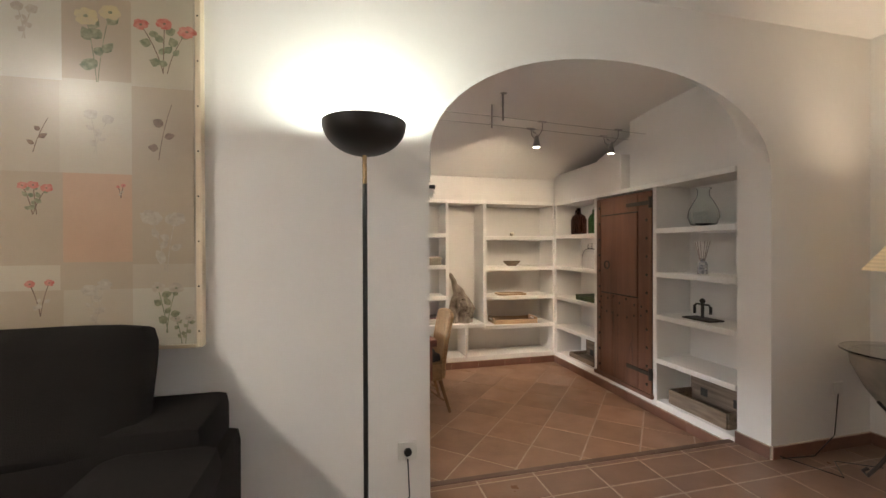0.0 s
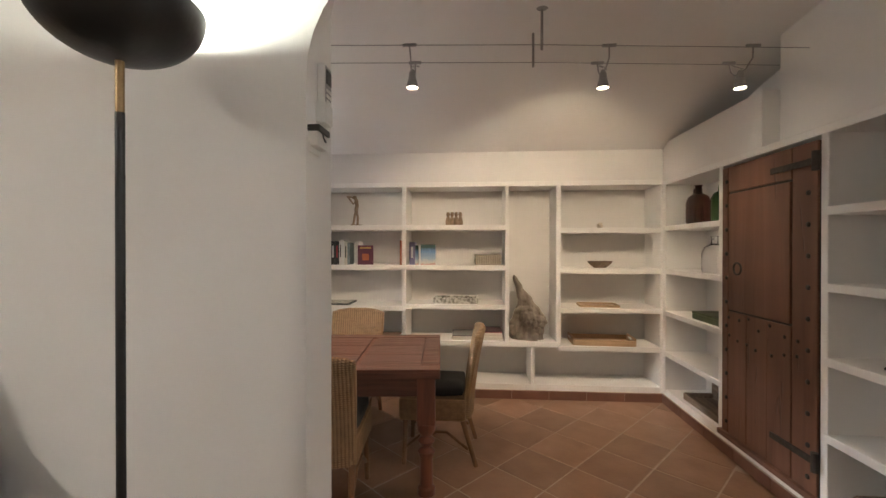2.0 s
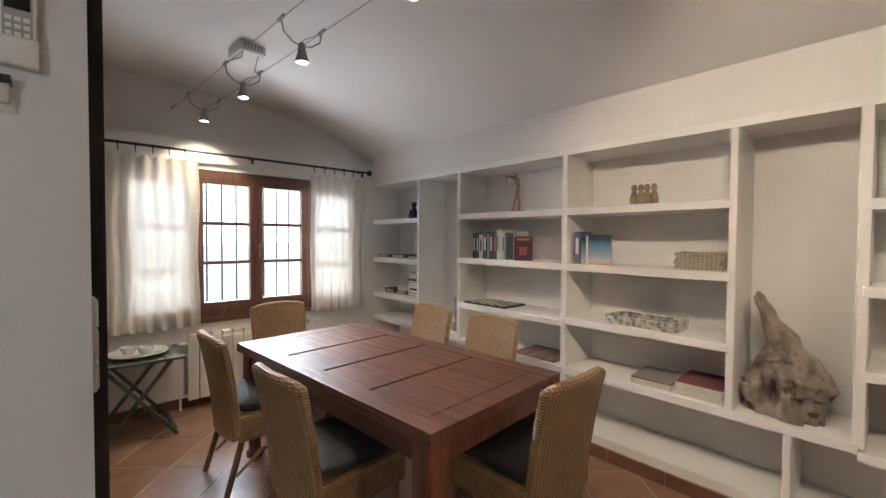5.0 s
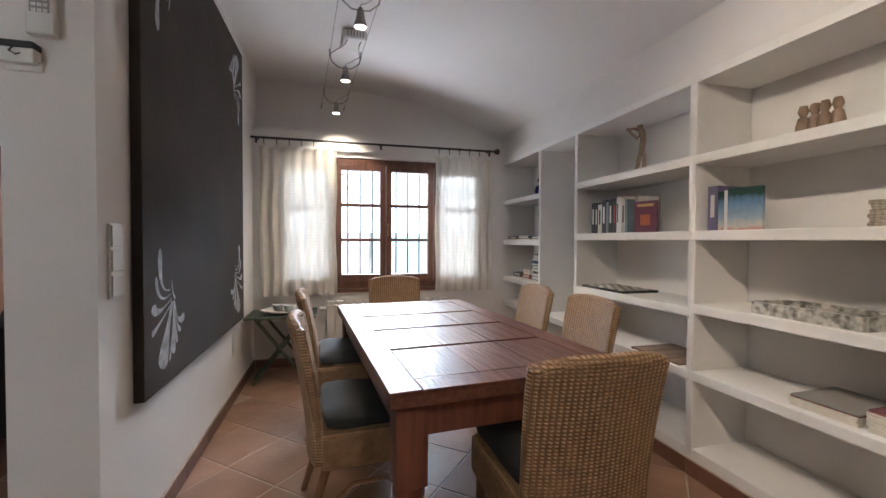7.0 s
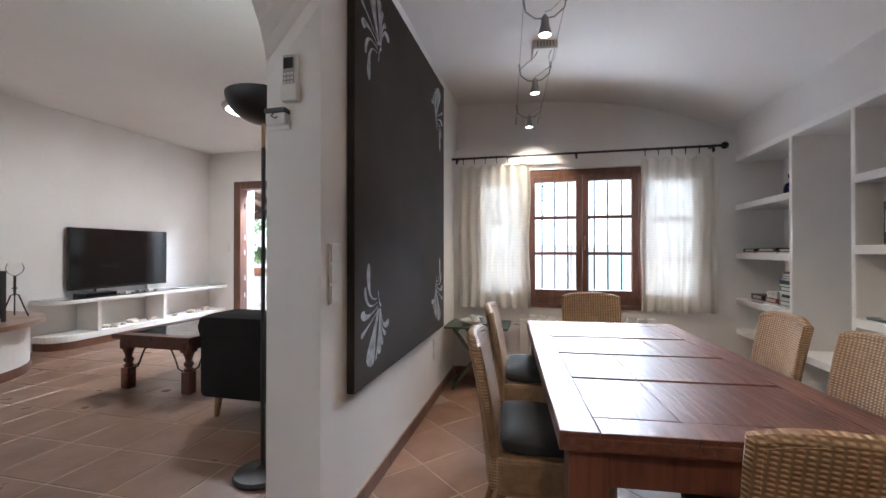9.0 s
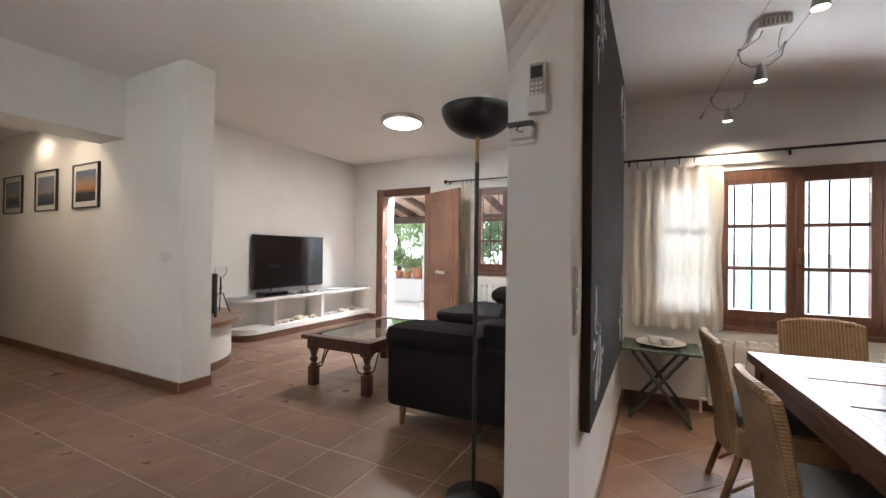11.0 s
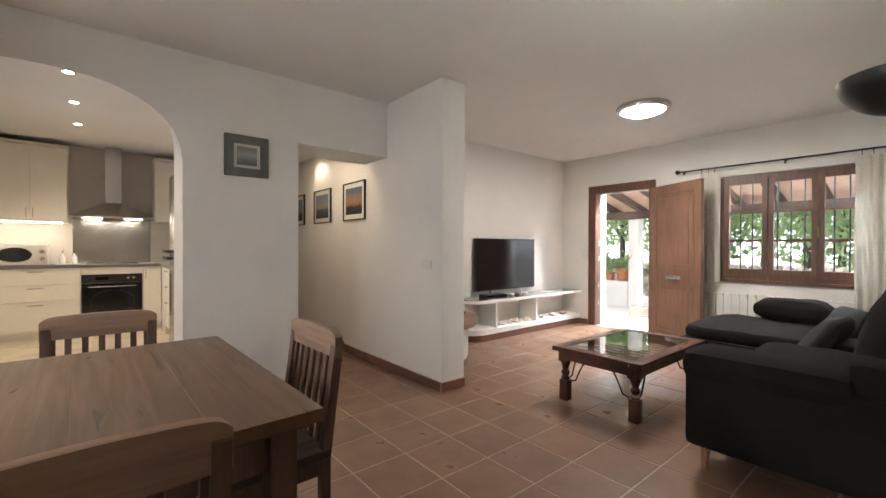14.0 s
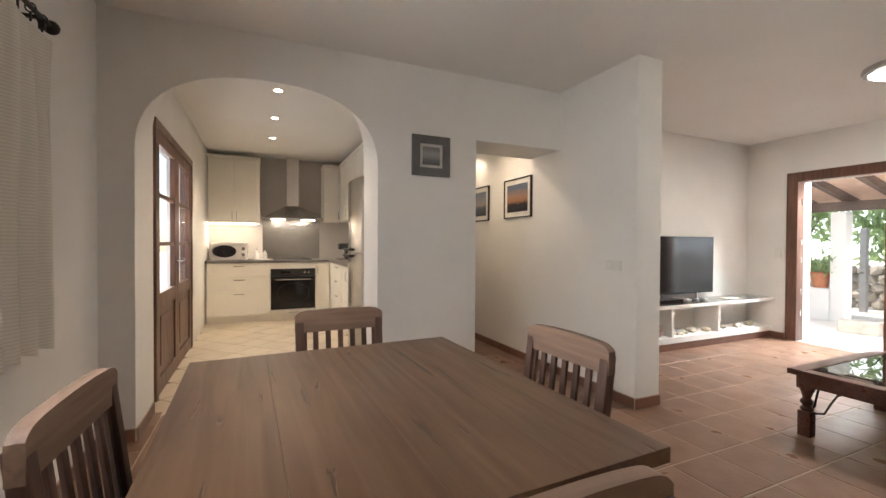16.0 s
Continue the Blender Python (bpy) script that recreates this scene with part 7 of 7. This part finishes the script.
for pts, r in (([(0, 0, 0), (0.0, 0, 0.06), (0.02, 0, 0.14), (0.0, 0, 0.24)], 0.02), ([(0.0, 0, 0.20), (-0.03, 0, 0.16), (-0.02, 0, 0.10)], 0.010), ([(0.02, 0, 0.18), (0.045, 0, 0.12)], 0.010), ([(0, 0, 0.24), (0.004, 0, 0.285)], 0.024), ([(-0.05, 0, 0.012), (0.06, 0, 0.012)], 0.022), ([(-0.04, 0, 0.02), (-0.05, 0.0, 0.06)], 0.014)):
    tube(b, pts, r, 8)
lo = min(v.co.z for v in b.verts)
bmesh.ops.translate(b, vec=(0, 0, -lo), verts=b.verts)
o = part("sculpture", b, DRIFT, smooth=True)
o.matrix_basis = pose(0.36, 5.76, 0.42)
tagged(o, "small weathered wooden sculpture in the niche", "sculpture")


# bottles and boxes on the side shelves
def jug(label, at, mat, r, h):
    t = thing("glass_jug", label, "bottle", at)
    part("body", turned([(0.0, 0), (r * 0.95, 0), (r, 0.02), (r, h * 0.55), (r * 0.8, h * 0.70), (r * 0.30, h * 0.80), (r * 0.26, h * 0.97), (r * 0.33, h), (r * 0.24, h), (r * 0.20, h * 0.8)]), mat, t, smooth=True)
    b = bmesh.new()
    tube(b, [(0, r * 0.26, h * 0.93), (0, r * 0.65, h * 0.92), (0, r * 0.75, h * 0.80), (0, r * 0.72, h * 0.72)], r * 0.09, 6)
    part("handle", b, mat, t, smooth=True)


jug("brown glass demijohn with small handle", pose(3.77, 5.27, 1.40), AMBER, 0.085, 0.29)
jug("green glass demijohn with small handle", pose(3.77, 4.95, 1.40), GREENG, 0.08, 0.27)
jug("clear glass demijohn on the shelf", pose(3.77, 5.06, 1.04), GLASS, 0.08, 0.26)
t = thing("green_box", "flat green metal box on the shelf", "box", pose(3.83, 5.06, 0.69))
part("body", boxes((-0.12, 0.12, -0.18, 0.18, 0, 0.04), bevel=0.006), surf("green_painted_tin", (0.06, 0.085, 0.03), (0.035, 0.05, 0.02), 14, 0.5, 0.2, 50), t)
part("lid", boxes((-0.122, 0.122, -0.182, 0.182, 0.0405, 0.058), bevel=0.006), surf("green_tin_lid", (0.07, 0.095, 0.035), (0.04, 0.055, 0.024), 14, 0.45), t)


def crate(label, at, w, d, h, lid):
    t = thing("wooden_box", label, "box", at)
    th = 0.015
    part("bottom", boxes((-d / 2, d / 2, -w / 2, w / 2, 0, th)), BOXWOOD, t)
    for s in (-1, 1):
        part("side", boxes((s * d / 2 - th / 2, s * d / 2 + th / 2, -w / 2, w / 2, 0.0, h), bevel=0.003), BOXWOOD, t)
        part("end", boxes((-d / 2 + th / 2, d / 2 - th / 2, s * w / 2 - th / 2, s * w / 2 + th / 2, 0.0, h), bevel=0.003), BOXWOOD, t)
    if lid:
        part("lid", boxes((d / 2 - th, d / 2 + 0.004, -w / 2, w / 2, h + 0.002, h + lid), bevel=0.003), BOXWOOD, t, "open lid with iron straps")
        for y in (-w * 0.3, w * 0.25):
            part("hinge", boxes((d / 2 - th - 0.004, d / 2 - th, y - 0.03, y + 0.03, h - 0.03, h + 0.03), bevel=0.001), IRON, t)
    return t


crate("weathered open wooden chest with lifted lid", pose(3.84, 3.69, 0.03), 0.50, 0.22, 0.11, 0.16)
crate("low weathered wooden trough on the bottom shelf", pose(3.84, 5.16, 0.03), 0.46, 0.22, 0.05, 0.17)
t = thing("glass_vase", "large pale green bubbled glass vase", "vase", pose(3.83, 3.72, 1.41))
part("body", turned([(0.0, 0.0), (0.06, 0.0), (0.085, 0.02), (0.105, 0.07), (0.10, 0.12), (0.07, 0.18), (0.042, 0.225), (0.04, 0.27), (0.052, 0.285), (0.048, 0.285), (0.035, 0.27), (0.037, 0.225), (0.064, 0.18), (0.093, 0.12), (0.097, 0.07), (0.08, 0.024), (0.0, 0.012)]), PALEG, t, smooth=True)
t = thing("white_card", "white card leaning behind the glass vase", "card", pose(3.93, 3.87, 1.41, 0, 8, 0))
part("card", boxes((0, 0.01, -0.07, 0.07, 0, 0.13)), WHITEC, t)
t = thing("reed_diffuser", "reed diffuser bottle with pale sticks", "diffuser", pose(3.82, 3.72, 1.06))
part("bottle", turned([(0.0, 0), (0.032, 0.0), (0.034, 0.07), (0.026, 0.09), (0.014, 0.10), (0.015, 0.115), (0.010, 0.115), (0.010, 0.10)]), surf("printed_glass", (0.55, 0.54, 0.52), (0.15, 0.16, 0.2), 60, 0.2, detail=1), t, smooth=True)
for i in range(6):
    a = i * 1.05
    part("reed", rods(((0, 0, 0.03), (0.05 * math.cos(a), 0.05 * math.sin(a), 0.245), 0.0022, 0.0022, 5)), BOXWOOD, t)
b = bmesh.new()
for pts, r in (([(0, 0, 0.0), (0, 0, 0.13)], 0.011), ([(0, -0.07, 0.10), (0, -0.05, 0.115), (0, 0.05, 0.115), (0, 0.07, 0.10)], 0.007), ([(0, 0.07, 0.10), (0, 0.07, 0.04)], 0.010), ([(0, -0.07, 0.10), (0, -0.068, 0.05)], 0.010)):
    tube(b, pts, r, 8)
bmesh.ops.create_uvsphere(b, u_segments=12, v_segments=8, radius=0.02, matrix=Matrix.Translation((0, 0, 0.14)))
box(b, -0.07, 0.07, -0.12, 0.12, 0.0, 0.012, 0.004)
o = part("iron_sculpture", b, IRON, smooth=True)
o.matrix_basis = pose(3.82, 3.72, 0.72)
tagged(o, "small rusted iron sculpture on its plate", "sculpture")

# ---- green folding table by the window ----


def folding_table():
    t = thing("folding_table", "small green-stained wooden folding table", "table", pose(-0.50, 3.61, DF))
    H = 0.525
    n = 4
    for i in range(n):
        y0 = -0.26 + i * 0.13
        part("top_slat", boxes((-0.21, 0.21, y0 + 0.001, y0 + 0.129, H - 0.018, H), bevel=0.003), GREENWOOD, t)
    for s in (-1, 1):
        for q in (-1, 1):
            b = bmesh.new()
            p0, p1 = Vector((s * 0.165 + 0.011 * q, q * 0.20, 0.004)), Vector((s * 0.165 + 0.011 * q, -q * 0.18, H - 0.02))
            d = p1 - p0
            m = Matrix.Translation(p0) @ d.to_track_quat("Z", "X").to_matrix().to_4x4()
            box(b, -0.010, 0.010, -0.018, 0.018, 0, d.length, 0.003, m)
            part("leg", b, GREENWOOD, t)
    for y, z in ((0.19, 0.03), (-0.19, 0.03), (0.17, H - 0.045), (-0.17, H - 0.045)):
        part("cross_rail", boxes((-0.155, 0.155, y - 0.010, y + 0.010, z - 0.012, z + 0.012)), GREENWOOD, t)


folding_table()
t = thing("dinner_plate", "large cream plate on the green folding table", "plate", pose(-0.50, 3.62, DF + 0.525))
part("plate", turned([(0.0, 0.0), (0.08, 0.0), (0.13, 0.014), (0.17, 0.024), (0.17, 0.029), (0.12, 0.02), (0.0, 0.008)], seg=36), surf("glazed_cream", (0.70, 0.67, 0.60), None, 8, 0.15), t, smooth=True)
for i, (dx, dy) in enumerate(((-0.03, -0.05), (0.02, 0.04))):
    t = thing("glass_bowl", "small frosted white glass bowl on the plate", "bowl", pose(-0.50 + dx, 3.62 + dy, DF + 0.536), group="glass bowls on the plate")
    part("bowl", turned([(0.0, 0.0), (0.028, 0.0), (0.042, 0.03), (0.045, 0.05), (0.041, 0.05), (0.037, 0.03), (0.024, 0.006), (0.0, 0.006)]), FROSTED, t, smooth=True)

# ---- outside ----
setting("ground", boxes((-60, -2.85, -60, 3.10, -0.40, -0.06), (-60, -1.02, 3.10, 60, -0.40, -0.16), (4.75, 60, -60, 60, -0.40, -0.06), (-2.85, 4.75, 6.15, 60, -0.40, -0.16), (-2.85, 4.75, -60, -5.1, -0.40, -0.06)), TERRACE, "pale sunlit stone terrace and ground", "ground")
setting("garden_wall", boxes((-5.35, -5.10, -6.0, -1.17, -0.06, 0.48), (-5.35, -5.12, -1.17, -0.97, -0.06, 1.76), (-5.35, -5.12, 2.9, 3.12, -0.06, 1.76), bevel=0.01), WHITEWASH, "whitewashed porch parapet with square posts", "wall")
t = thing("porch_roof", "sloping tiled porch roof on dark wooden rafters", "roof")
_drop = math.degrees(math.atan2(0.62, 2.85))


def slope_z(x):
    return 2.62 + (x + 2.85) * 0.62 / 2.85


for i in range(13):
    y = -3.4 + i * 0.58
    b = bmesh.new()
    prism(b, [(-5.75, slope_z(-5.75) - 0.12), (-2.85, slope_z(-2.85) - 0.12), (-2.85, slope_z(-2.85)), (-5.75, slope_z(-5.75))], y - 0.045, y + 0.045, "y")
    part("rafter", b, BEAM, t, "dark wooden rafter")
b = bmesh.new()
prism(b, [(-5.8, slope_z(-5.8) + 0.002), (-2.86, slope_z(-2.86) + 0.002), (-2.86, slope_z(-2.86) + 0.07), (-5.8, slope_z(-5.8) + 0.07)], -3.6, 3.8, "y")
part("roof_deck", b, ROOFBOARD, t, "pale clay boards")
part("front_beam", boxes((-5.45, -5.30, -3.6, 3.8, slope_z(-5.38) - 0.28, slope_z(-5.38) - 0.125), bevel=0.01), BEAM, t, "dark wooden front beam")


def leafy(name, label, category, at, height, radius, n, seed, trunk=True, leaf=0.05, low=0.35):
    """A plant with a tapered trunk, limbs and a crown of many small leaves in uneven clumps."""
    rnd = random.Random(seed)
    t = thing(name, label, category, pose(*at))
    if trunk:
        b = bmesh.new()
        rod(b, (0, 0, 0), (0.05, 0.02, height * 0.5), 0.05 * height / 2, 0.03 * height / 2, 8)
        for k in range(6):
            a = rnd.uniform(0, 6.28)
            rod(b, (0.05, 0.02, height * rnd.uniform(0.3, 0.5)), (radius * 0.6 * math.cos(a), radius * 0.6 * math.sin(a), height * rnd.uniform(0.6, 0.85)), 0.02 * height / 2, 0.006, 6)
        part("trunk", b, BARK, t)
    clumps = [(Vector((rnd.gauss(0, radius * 0.45), rnd.gauss(0, radius * 0.45), height * rnd.uniform(low, 1.0))), rnd.uniform(0.2, 0.42) * radius) for _ in range(16)]
    vs, fs = [], []
    for i in range(n):
        c, r = clumps[i % 16]
        p = c + Vector((rnd.gauss(0, r), rnd.gauss(0, r), rnd.gauss(0, r * 0.7)))
        q = Euler((rnd.uniform(0, 6.28), rnd.uniform(0, 6.28), rnd.uniform(0, 6.28))).to_matrix()
        s = leaf * rnd.uniform(0.6, 1.3)
        k = len(vs)
        vs += [p + q @ Vector(v) * s for v in ((-1, 0, 0), (0, -0.42, 0.1), (1, 0, 0), (0, 0.42, 0.1))]
        fs.append((k, k + 1, k + 2, k + 3))
    me = bpy.data.meshes.new("crown")
    me.from_pydata(vs, [], fs)
    me.materials.append(LEAF)
    o = new("crown", me)
    o.parent = t
    return t


for i, (x, y, h, r) in enumerate(((-9.5, -3.5, 4.2, 1.6), (-8.6, -1.2, 3.4, 1.3), (-10.5, 0.8, 4.5, 1.8), (-9.0, 1.6, 3.6, 1.5), (-11.5, -6.0, 4.5, 2.0), (-12.5, -0.5, 5.0, 2.0))):
    leafy("tree", "leafy green garden tree beyond the porch", "tree", (x, y, -0.06), h, r, 2600, 20 + i, leaf=0.11)


def potted(at, r, h, ph, seed):
    t = leafy("potted_plant", "terracotta pot with a green plant on the parapet", "plant", (at[0], at[1], at[2]), ph, 0.22, 260, seed, False, 0.05, 0.55)
    part("pot", turned([(0.0, 0), (r * 0.7, 0), (r * 0.95, h * 0.85), (r * 1.05, h * 0.86), (r * 1.05, h), (r * 0.92, h), (r * 0.85, h * 0.8), (0.0, h * 0.78)], seg=20), POT, t, "terracotta pot", True)
    tagged(t, group="pots on the parapet")


for i, (y, r, h, ph) in enumerate(((-1.34, 0.14, 0.27, 0.50), (-1.62, 0.10, 0.17, 0.45), (-1.86, 0.10, 0.17, 0.62), (-2.14, 0.12, 0.18, 0.60), (-2.5, 0.13, 0.2, 0.75))):
    potted((-5.22, y, 0.48), r, h, ph, 60 + i)
t = thing("stone_wall", "low dry-stone garden wall behind the porch", "wall")
rr = random.Random(12)
_meshes = []
for i in range(5):
    b = bmesh.new()
    bmesh.ops.create_icosphere(b, subdivisions=1, radius=1)
    for v in b.verts:
        v.co *= 1 + 0.35 * noise.noise(v.co * 1.5 + Vector((i * 7, 0, 0)))
    _meshes.append(mesh_of("stone", b, STONE))
for k in range(5):
    for i in range(26):
        o = new("stone", _meshes[rr.randrange(5)])
        o.parent = t
        o.matrix_basis = Matrix.LocRotScale((-7.5 + rr.uniform(-0.04, 0.04), -3.2 + i * 0.2 + 0.1 * (k % 2), 0.04 + k * 0.17), Euler((rr.uniform(0, 6), rr.uniform(0, 6), rr.uniform(0, 6))), (0.12, 0.12, 0.12))
t = thing("garden_post", "dark metal garden shower post", "post", pose(-6.9, -1.4, -0.06))
part("post", boxes((-0.05, 0.05, -0.05, 0.05, 0, 1.6), bevel=0.006), GREYMETAL, t)
part("tap", rods(((0, 0, 0.75), (0.14, 0, 0.75), 0.02)), STEEL, t, smooth=True)
# glowing sheet added far off so the view outdoors reads blown out
setting("backdrop", boxes((-60.2, -60, -59, 60, -0.06, 34)), glow("glowing_backdrop", (0.93, 0.98, 1.0), 1.1), "pale glowing sheet added as the overexposed distance", "backdrop")
setting("patio_wall", boxes((-4.6, -4.4, 3.6, 12.0, -0.16, 1.15), bevel=0.01), WHITEWASH, "whitewashed patio wall outside the dining window", "wall")
t = thing("garden_gate", "pale green metal gate outside the dining window", "gate", pose(-4.36, 5.15, -0.16))
part("leaf", boxes((0, 0.03, -0.5, 0.5, 0.05, 1.25), bevel=0.01), surf("pale_green_paint", (0.40, 0.56, 0.54), (0.36, 0.5, 0.49), 5, 0.5), t)
for y in (-0.52, 0.52):
    part("gate_post", rods(((0.015, y, 0), (0.015, y, 1.3), 0.025)), GREYMETAL, t)
setting("kitchen_yard_wall", boxes((6.4, 6.6, -7, 3, -0.06, 2.2)), WHITEWASH, "whitewashed yard wall outside the kitchen door", "wall")
t = thing("stone_step", "low rough stone step on the terrace", "step", pose(-4.3, -0.47, -0.06, 0, 0, 12))
part("block", boxes((-0.15, 0.15, -0.22, 0.22, 0, 0.17), bevel=0.02), STONE, t)

# ---- skirting tiles ----


def skirting(name, runs, z, h, label):
    """Runs of tiles along walls: start, end, and the outward normal."""
    t = tagged(new(name), label, "skirting", "", "structure")
    cache = {}
    for (xa, ya), (xb, yb), (nx, ny) in runs:
        L = math.hypot(xb - xa, yb - ya)
        n = max(1, round(L / 0.33))
        w = L / n
        ang = math.atan2(yb - ya, xb - xa)
        side = 1 if (math.cos(ang + math.pi / 2) * nx + math.sin(ang + math.pi / 2) * ny) > 0 else -1
        bed = bmesh.new()
        box(bed, 0.0, L, min(0, side * 0.0085), max(0, side * 0.0085), 0.001, h + 0.004)
        bmesh.ops.transform(bed, matrix=pose(xa, ya, z, 0, 0, math.degrees(ang)), verts=bed.verts)
        part("joint_bed", bed, GROUT, t, "pale mortar behind the tiles")
        key = (round(w, 3), side)
        if key not in cache:
            b = bmesh.new()
            box(b, 0.0015, w - 0.0015, min(0, side * 0.012), max(0, side * 0.012), 0.001, h, 0.002)
            cache[key] = mesh_of("skirting_tile", b, SKIRT)
        for i in range(n):
            o = new("skirting_tile", cache[key])
            o.parent = t
            o.matrix_basis = pose(xa + math.cos(ang) * w * i, ya + math.sin(ang) * w * i, z, 0, 0, math.degrees(ang))


skirting("baseboard_living", [((-2.54, 3.115), (1.62, 3.115), (0, -1)), ((3.685, 3.115), (4.50, 3.115), (0, -1)), ((1.62, 3.115), (1.62, 3.34), (1, 0)), ((3.685, 3.115), (3.685, 3.34), (-1, 0)),
                              ((4.50, -0.50), (4.50, 3.10), (-1, 0)), ((-2.54, 0.48), (-2.54, 3.10), (1, 0)), ((-2.54, -0.99), (-2.54, -0.54), (1, 0)), ((1.13, -4.89), (1.13, 0.34), (1, 0)), ((0.88, 0.34), (1.142, 0.34), (0, 1)), ((0.88, -0.15), (0.88, 0.34), (-1, 0)),
                              ((2.0, -0.51), (2.83, -0.51), (0, 1)), ((2.83, -0.95), (2.83, -0.51), (1, 0)), ((4.32, -0.95), (4.32, -0.51), (-1, 0)), ((4.32, -0.51), (4.50, -0.51), (0, 1)), ((2.0, -4.89), (2.0, -0.51), (-1, 0))], 0.0, 0.075, "brown terracotta skirting tiles along the living room walls")
skirting("baseboard_dining", [((-0.78, 3.335), (1.60, 3.335), (0, 1)), ((-0.78, 3.35), (-0.78, 5.65), (1, 0)), ((-0.78, 5.655), (3.685, 5.655), (0, -1)), ((3.685, 3.40), (3.685, 5.655), (-1, 0))], DF, 0.075, "brown terracotta skirting tiles along the dining room walls")

# ---- floor tiles ----


def tile_mesh(x0, x1, y0, y1, mat, lift):
    b = bmesh.new()
    g, c, hgt = 0.0035, 0.003, 0.018
    lo = [b.verts.new((x, y, -hgt)) for x, y in ((x0 + g, y0 + g), (x1 - g, y0 + g), (x1 - g, y1 - g), (x0 + g, y1 - g))]
    mid = [b.verts.new((x, y, -c)) for x, y in ((x0 + g, y0 + g), (x1 - g, y0 + g), (x1 - g, y1 - g), (x0 + g, y1 - g))]
    hi = [b.verts.new((x, y, 0)) for x, y in ((x0 + g + c, y0 + g + c), (x1 - g - c, y0 + g + c), (x1 - g - c, y1 - g - c), (x0 + g + c, y1 - g - c))]
    b.faces.new(hi)
    for a, d in ((lo, mid), (mid, hi)):
        for k in range(4):
            b.faces.new((a[k], a[(k + 1) % 4], d[(k + 1) % 4], d[k]))
    return mesh_of("floor_tile", b, mat)


def grid_tiles(parent, rects, ox, oy, pitch, z, mat):
    cache = {}
    rnd = random.Random(77)
    for X0, X1, Y0, Y1 in rects:
        i0, i1 = math.floor((X0 - ox) / pitch), math.ceil((X1 - ox) / pitch)
        k0, k1 = math.floor((Y0 - oy) / pitch), math.ceil((Y1 - oy) / pitch)
        for i in range(i0, i1):
            for k in range(k0, k1):
                cx, cy = ox + (i + 0.5) * pitch, oy + (k + 0.5) * pitch
                a0, a1 = max(ox + i * pitch, X0) - cx, min(ox + (i + 1) * pitch, X1) - cx
                b0, b1 = max(oy + k * pitch, Y0) - cy, min(oy + (k + 1) * pitch, Y1) - cy
                if a1 - a0 < 0.02 or b1 - b0 < 0.02:
                    continue
                key = tuple(round(v, 3) for v in (a0, a1, b0, b1))
                if key not in cache:
                    cache[key] = tile_mesh(a0, a1, b0, b1, mat, 0)
                o = new("floor_tile", cache[key])
                o.parent = parent
                o.matrix_basis = pose(cx, cy, z + rnd.uniform(-0.0006, 0.0006), rnd.uniform(-0.10, 0.10), rnd.uniform(-0.10, 0.10))


def diagonal_tiles(parent, X0, X1, Y0, Y1, ox, oy, pitch, z, mat, turn=0.0):
    me = tile_mesh(-pitch / 2, pitch / 2, -pitch / 2, pitch / 2, mat, 0)
    rnd = random.Random(78)
    r = pitch * math.sqrt(0.5)
    for i in range(-60, 60):
        for k in range(-60, 60):
            if (i + k) % 2:
                continue
            c, q = math.cos(radians(turn)) * r, math.sin(radians(turn)) * r
            cx, cy = ox + i * c - k * q, oy + i * q + k * c
            if X0 - r * 0.6 < cx < X1 + r * 0.6 and Y0 - r * 0.6 < cy < Y1 + r * 0.6:
                o = new("floor_tile", me)
                o.parent = parent
                o.matrix_basis = pose(cx, cy, z + rnd.uniform(-0.0006, 0.0006), rnd.uniform(-0.10, 0.10), rnd.uniform(-0.10, 0.10), 45 + turn + 90 * rnd.randrange(4))


grid_tiles(bpy.data.objects["floor_living"], [(-2.54, 4.50, -0.965, 3.116), (1.62, 3.684, 3.116, 3.345), (1.13, 2.0, -4.9, -0.968)], 0.590, 1.640, 0.3335, 0.0, TILE)
diagonal_tiles(bpy.data.objects["floor_dining"], -0.80, 3.70, 3.37, 5.68, 1.06, 3.985, 0.333, DF, TILE_D, 3.0)
diagonal_tiles(bpy.data.objects["floor_kitchen"], 2.62, 4.36, -4.36, -1.10, 4.11, -3.35, 0.30, 0.0, KTILE)
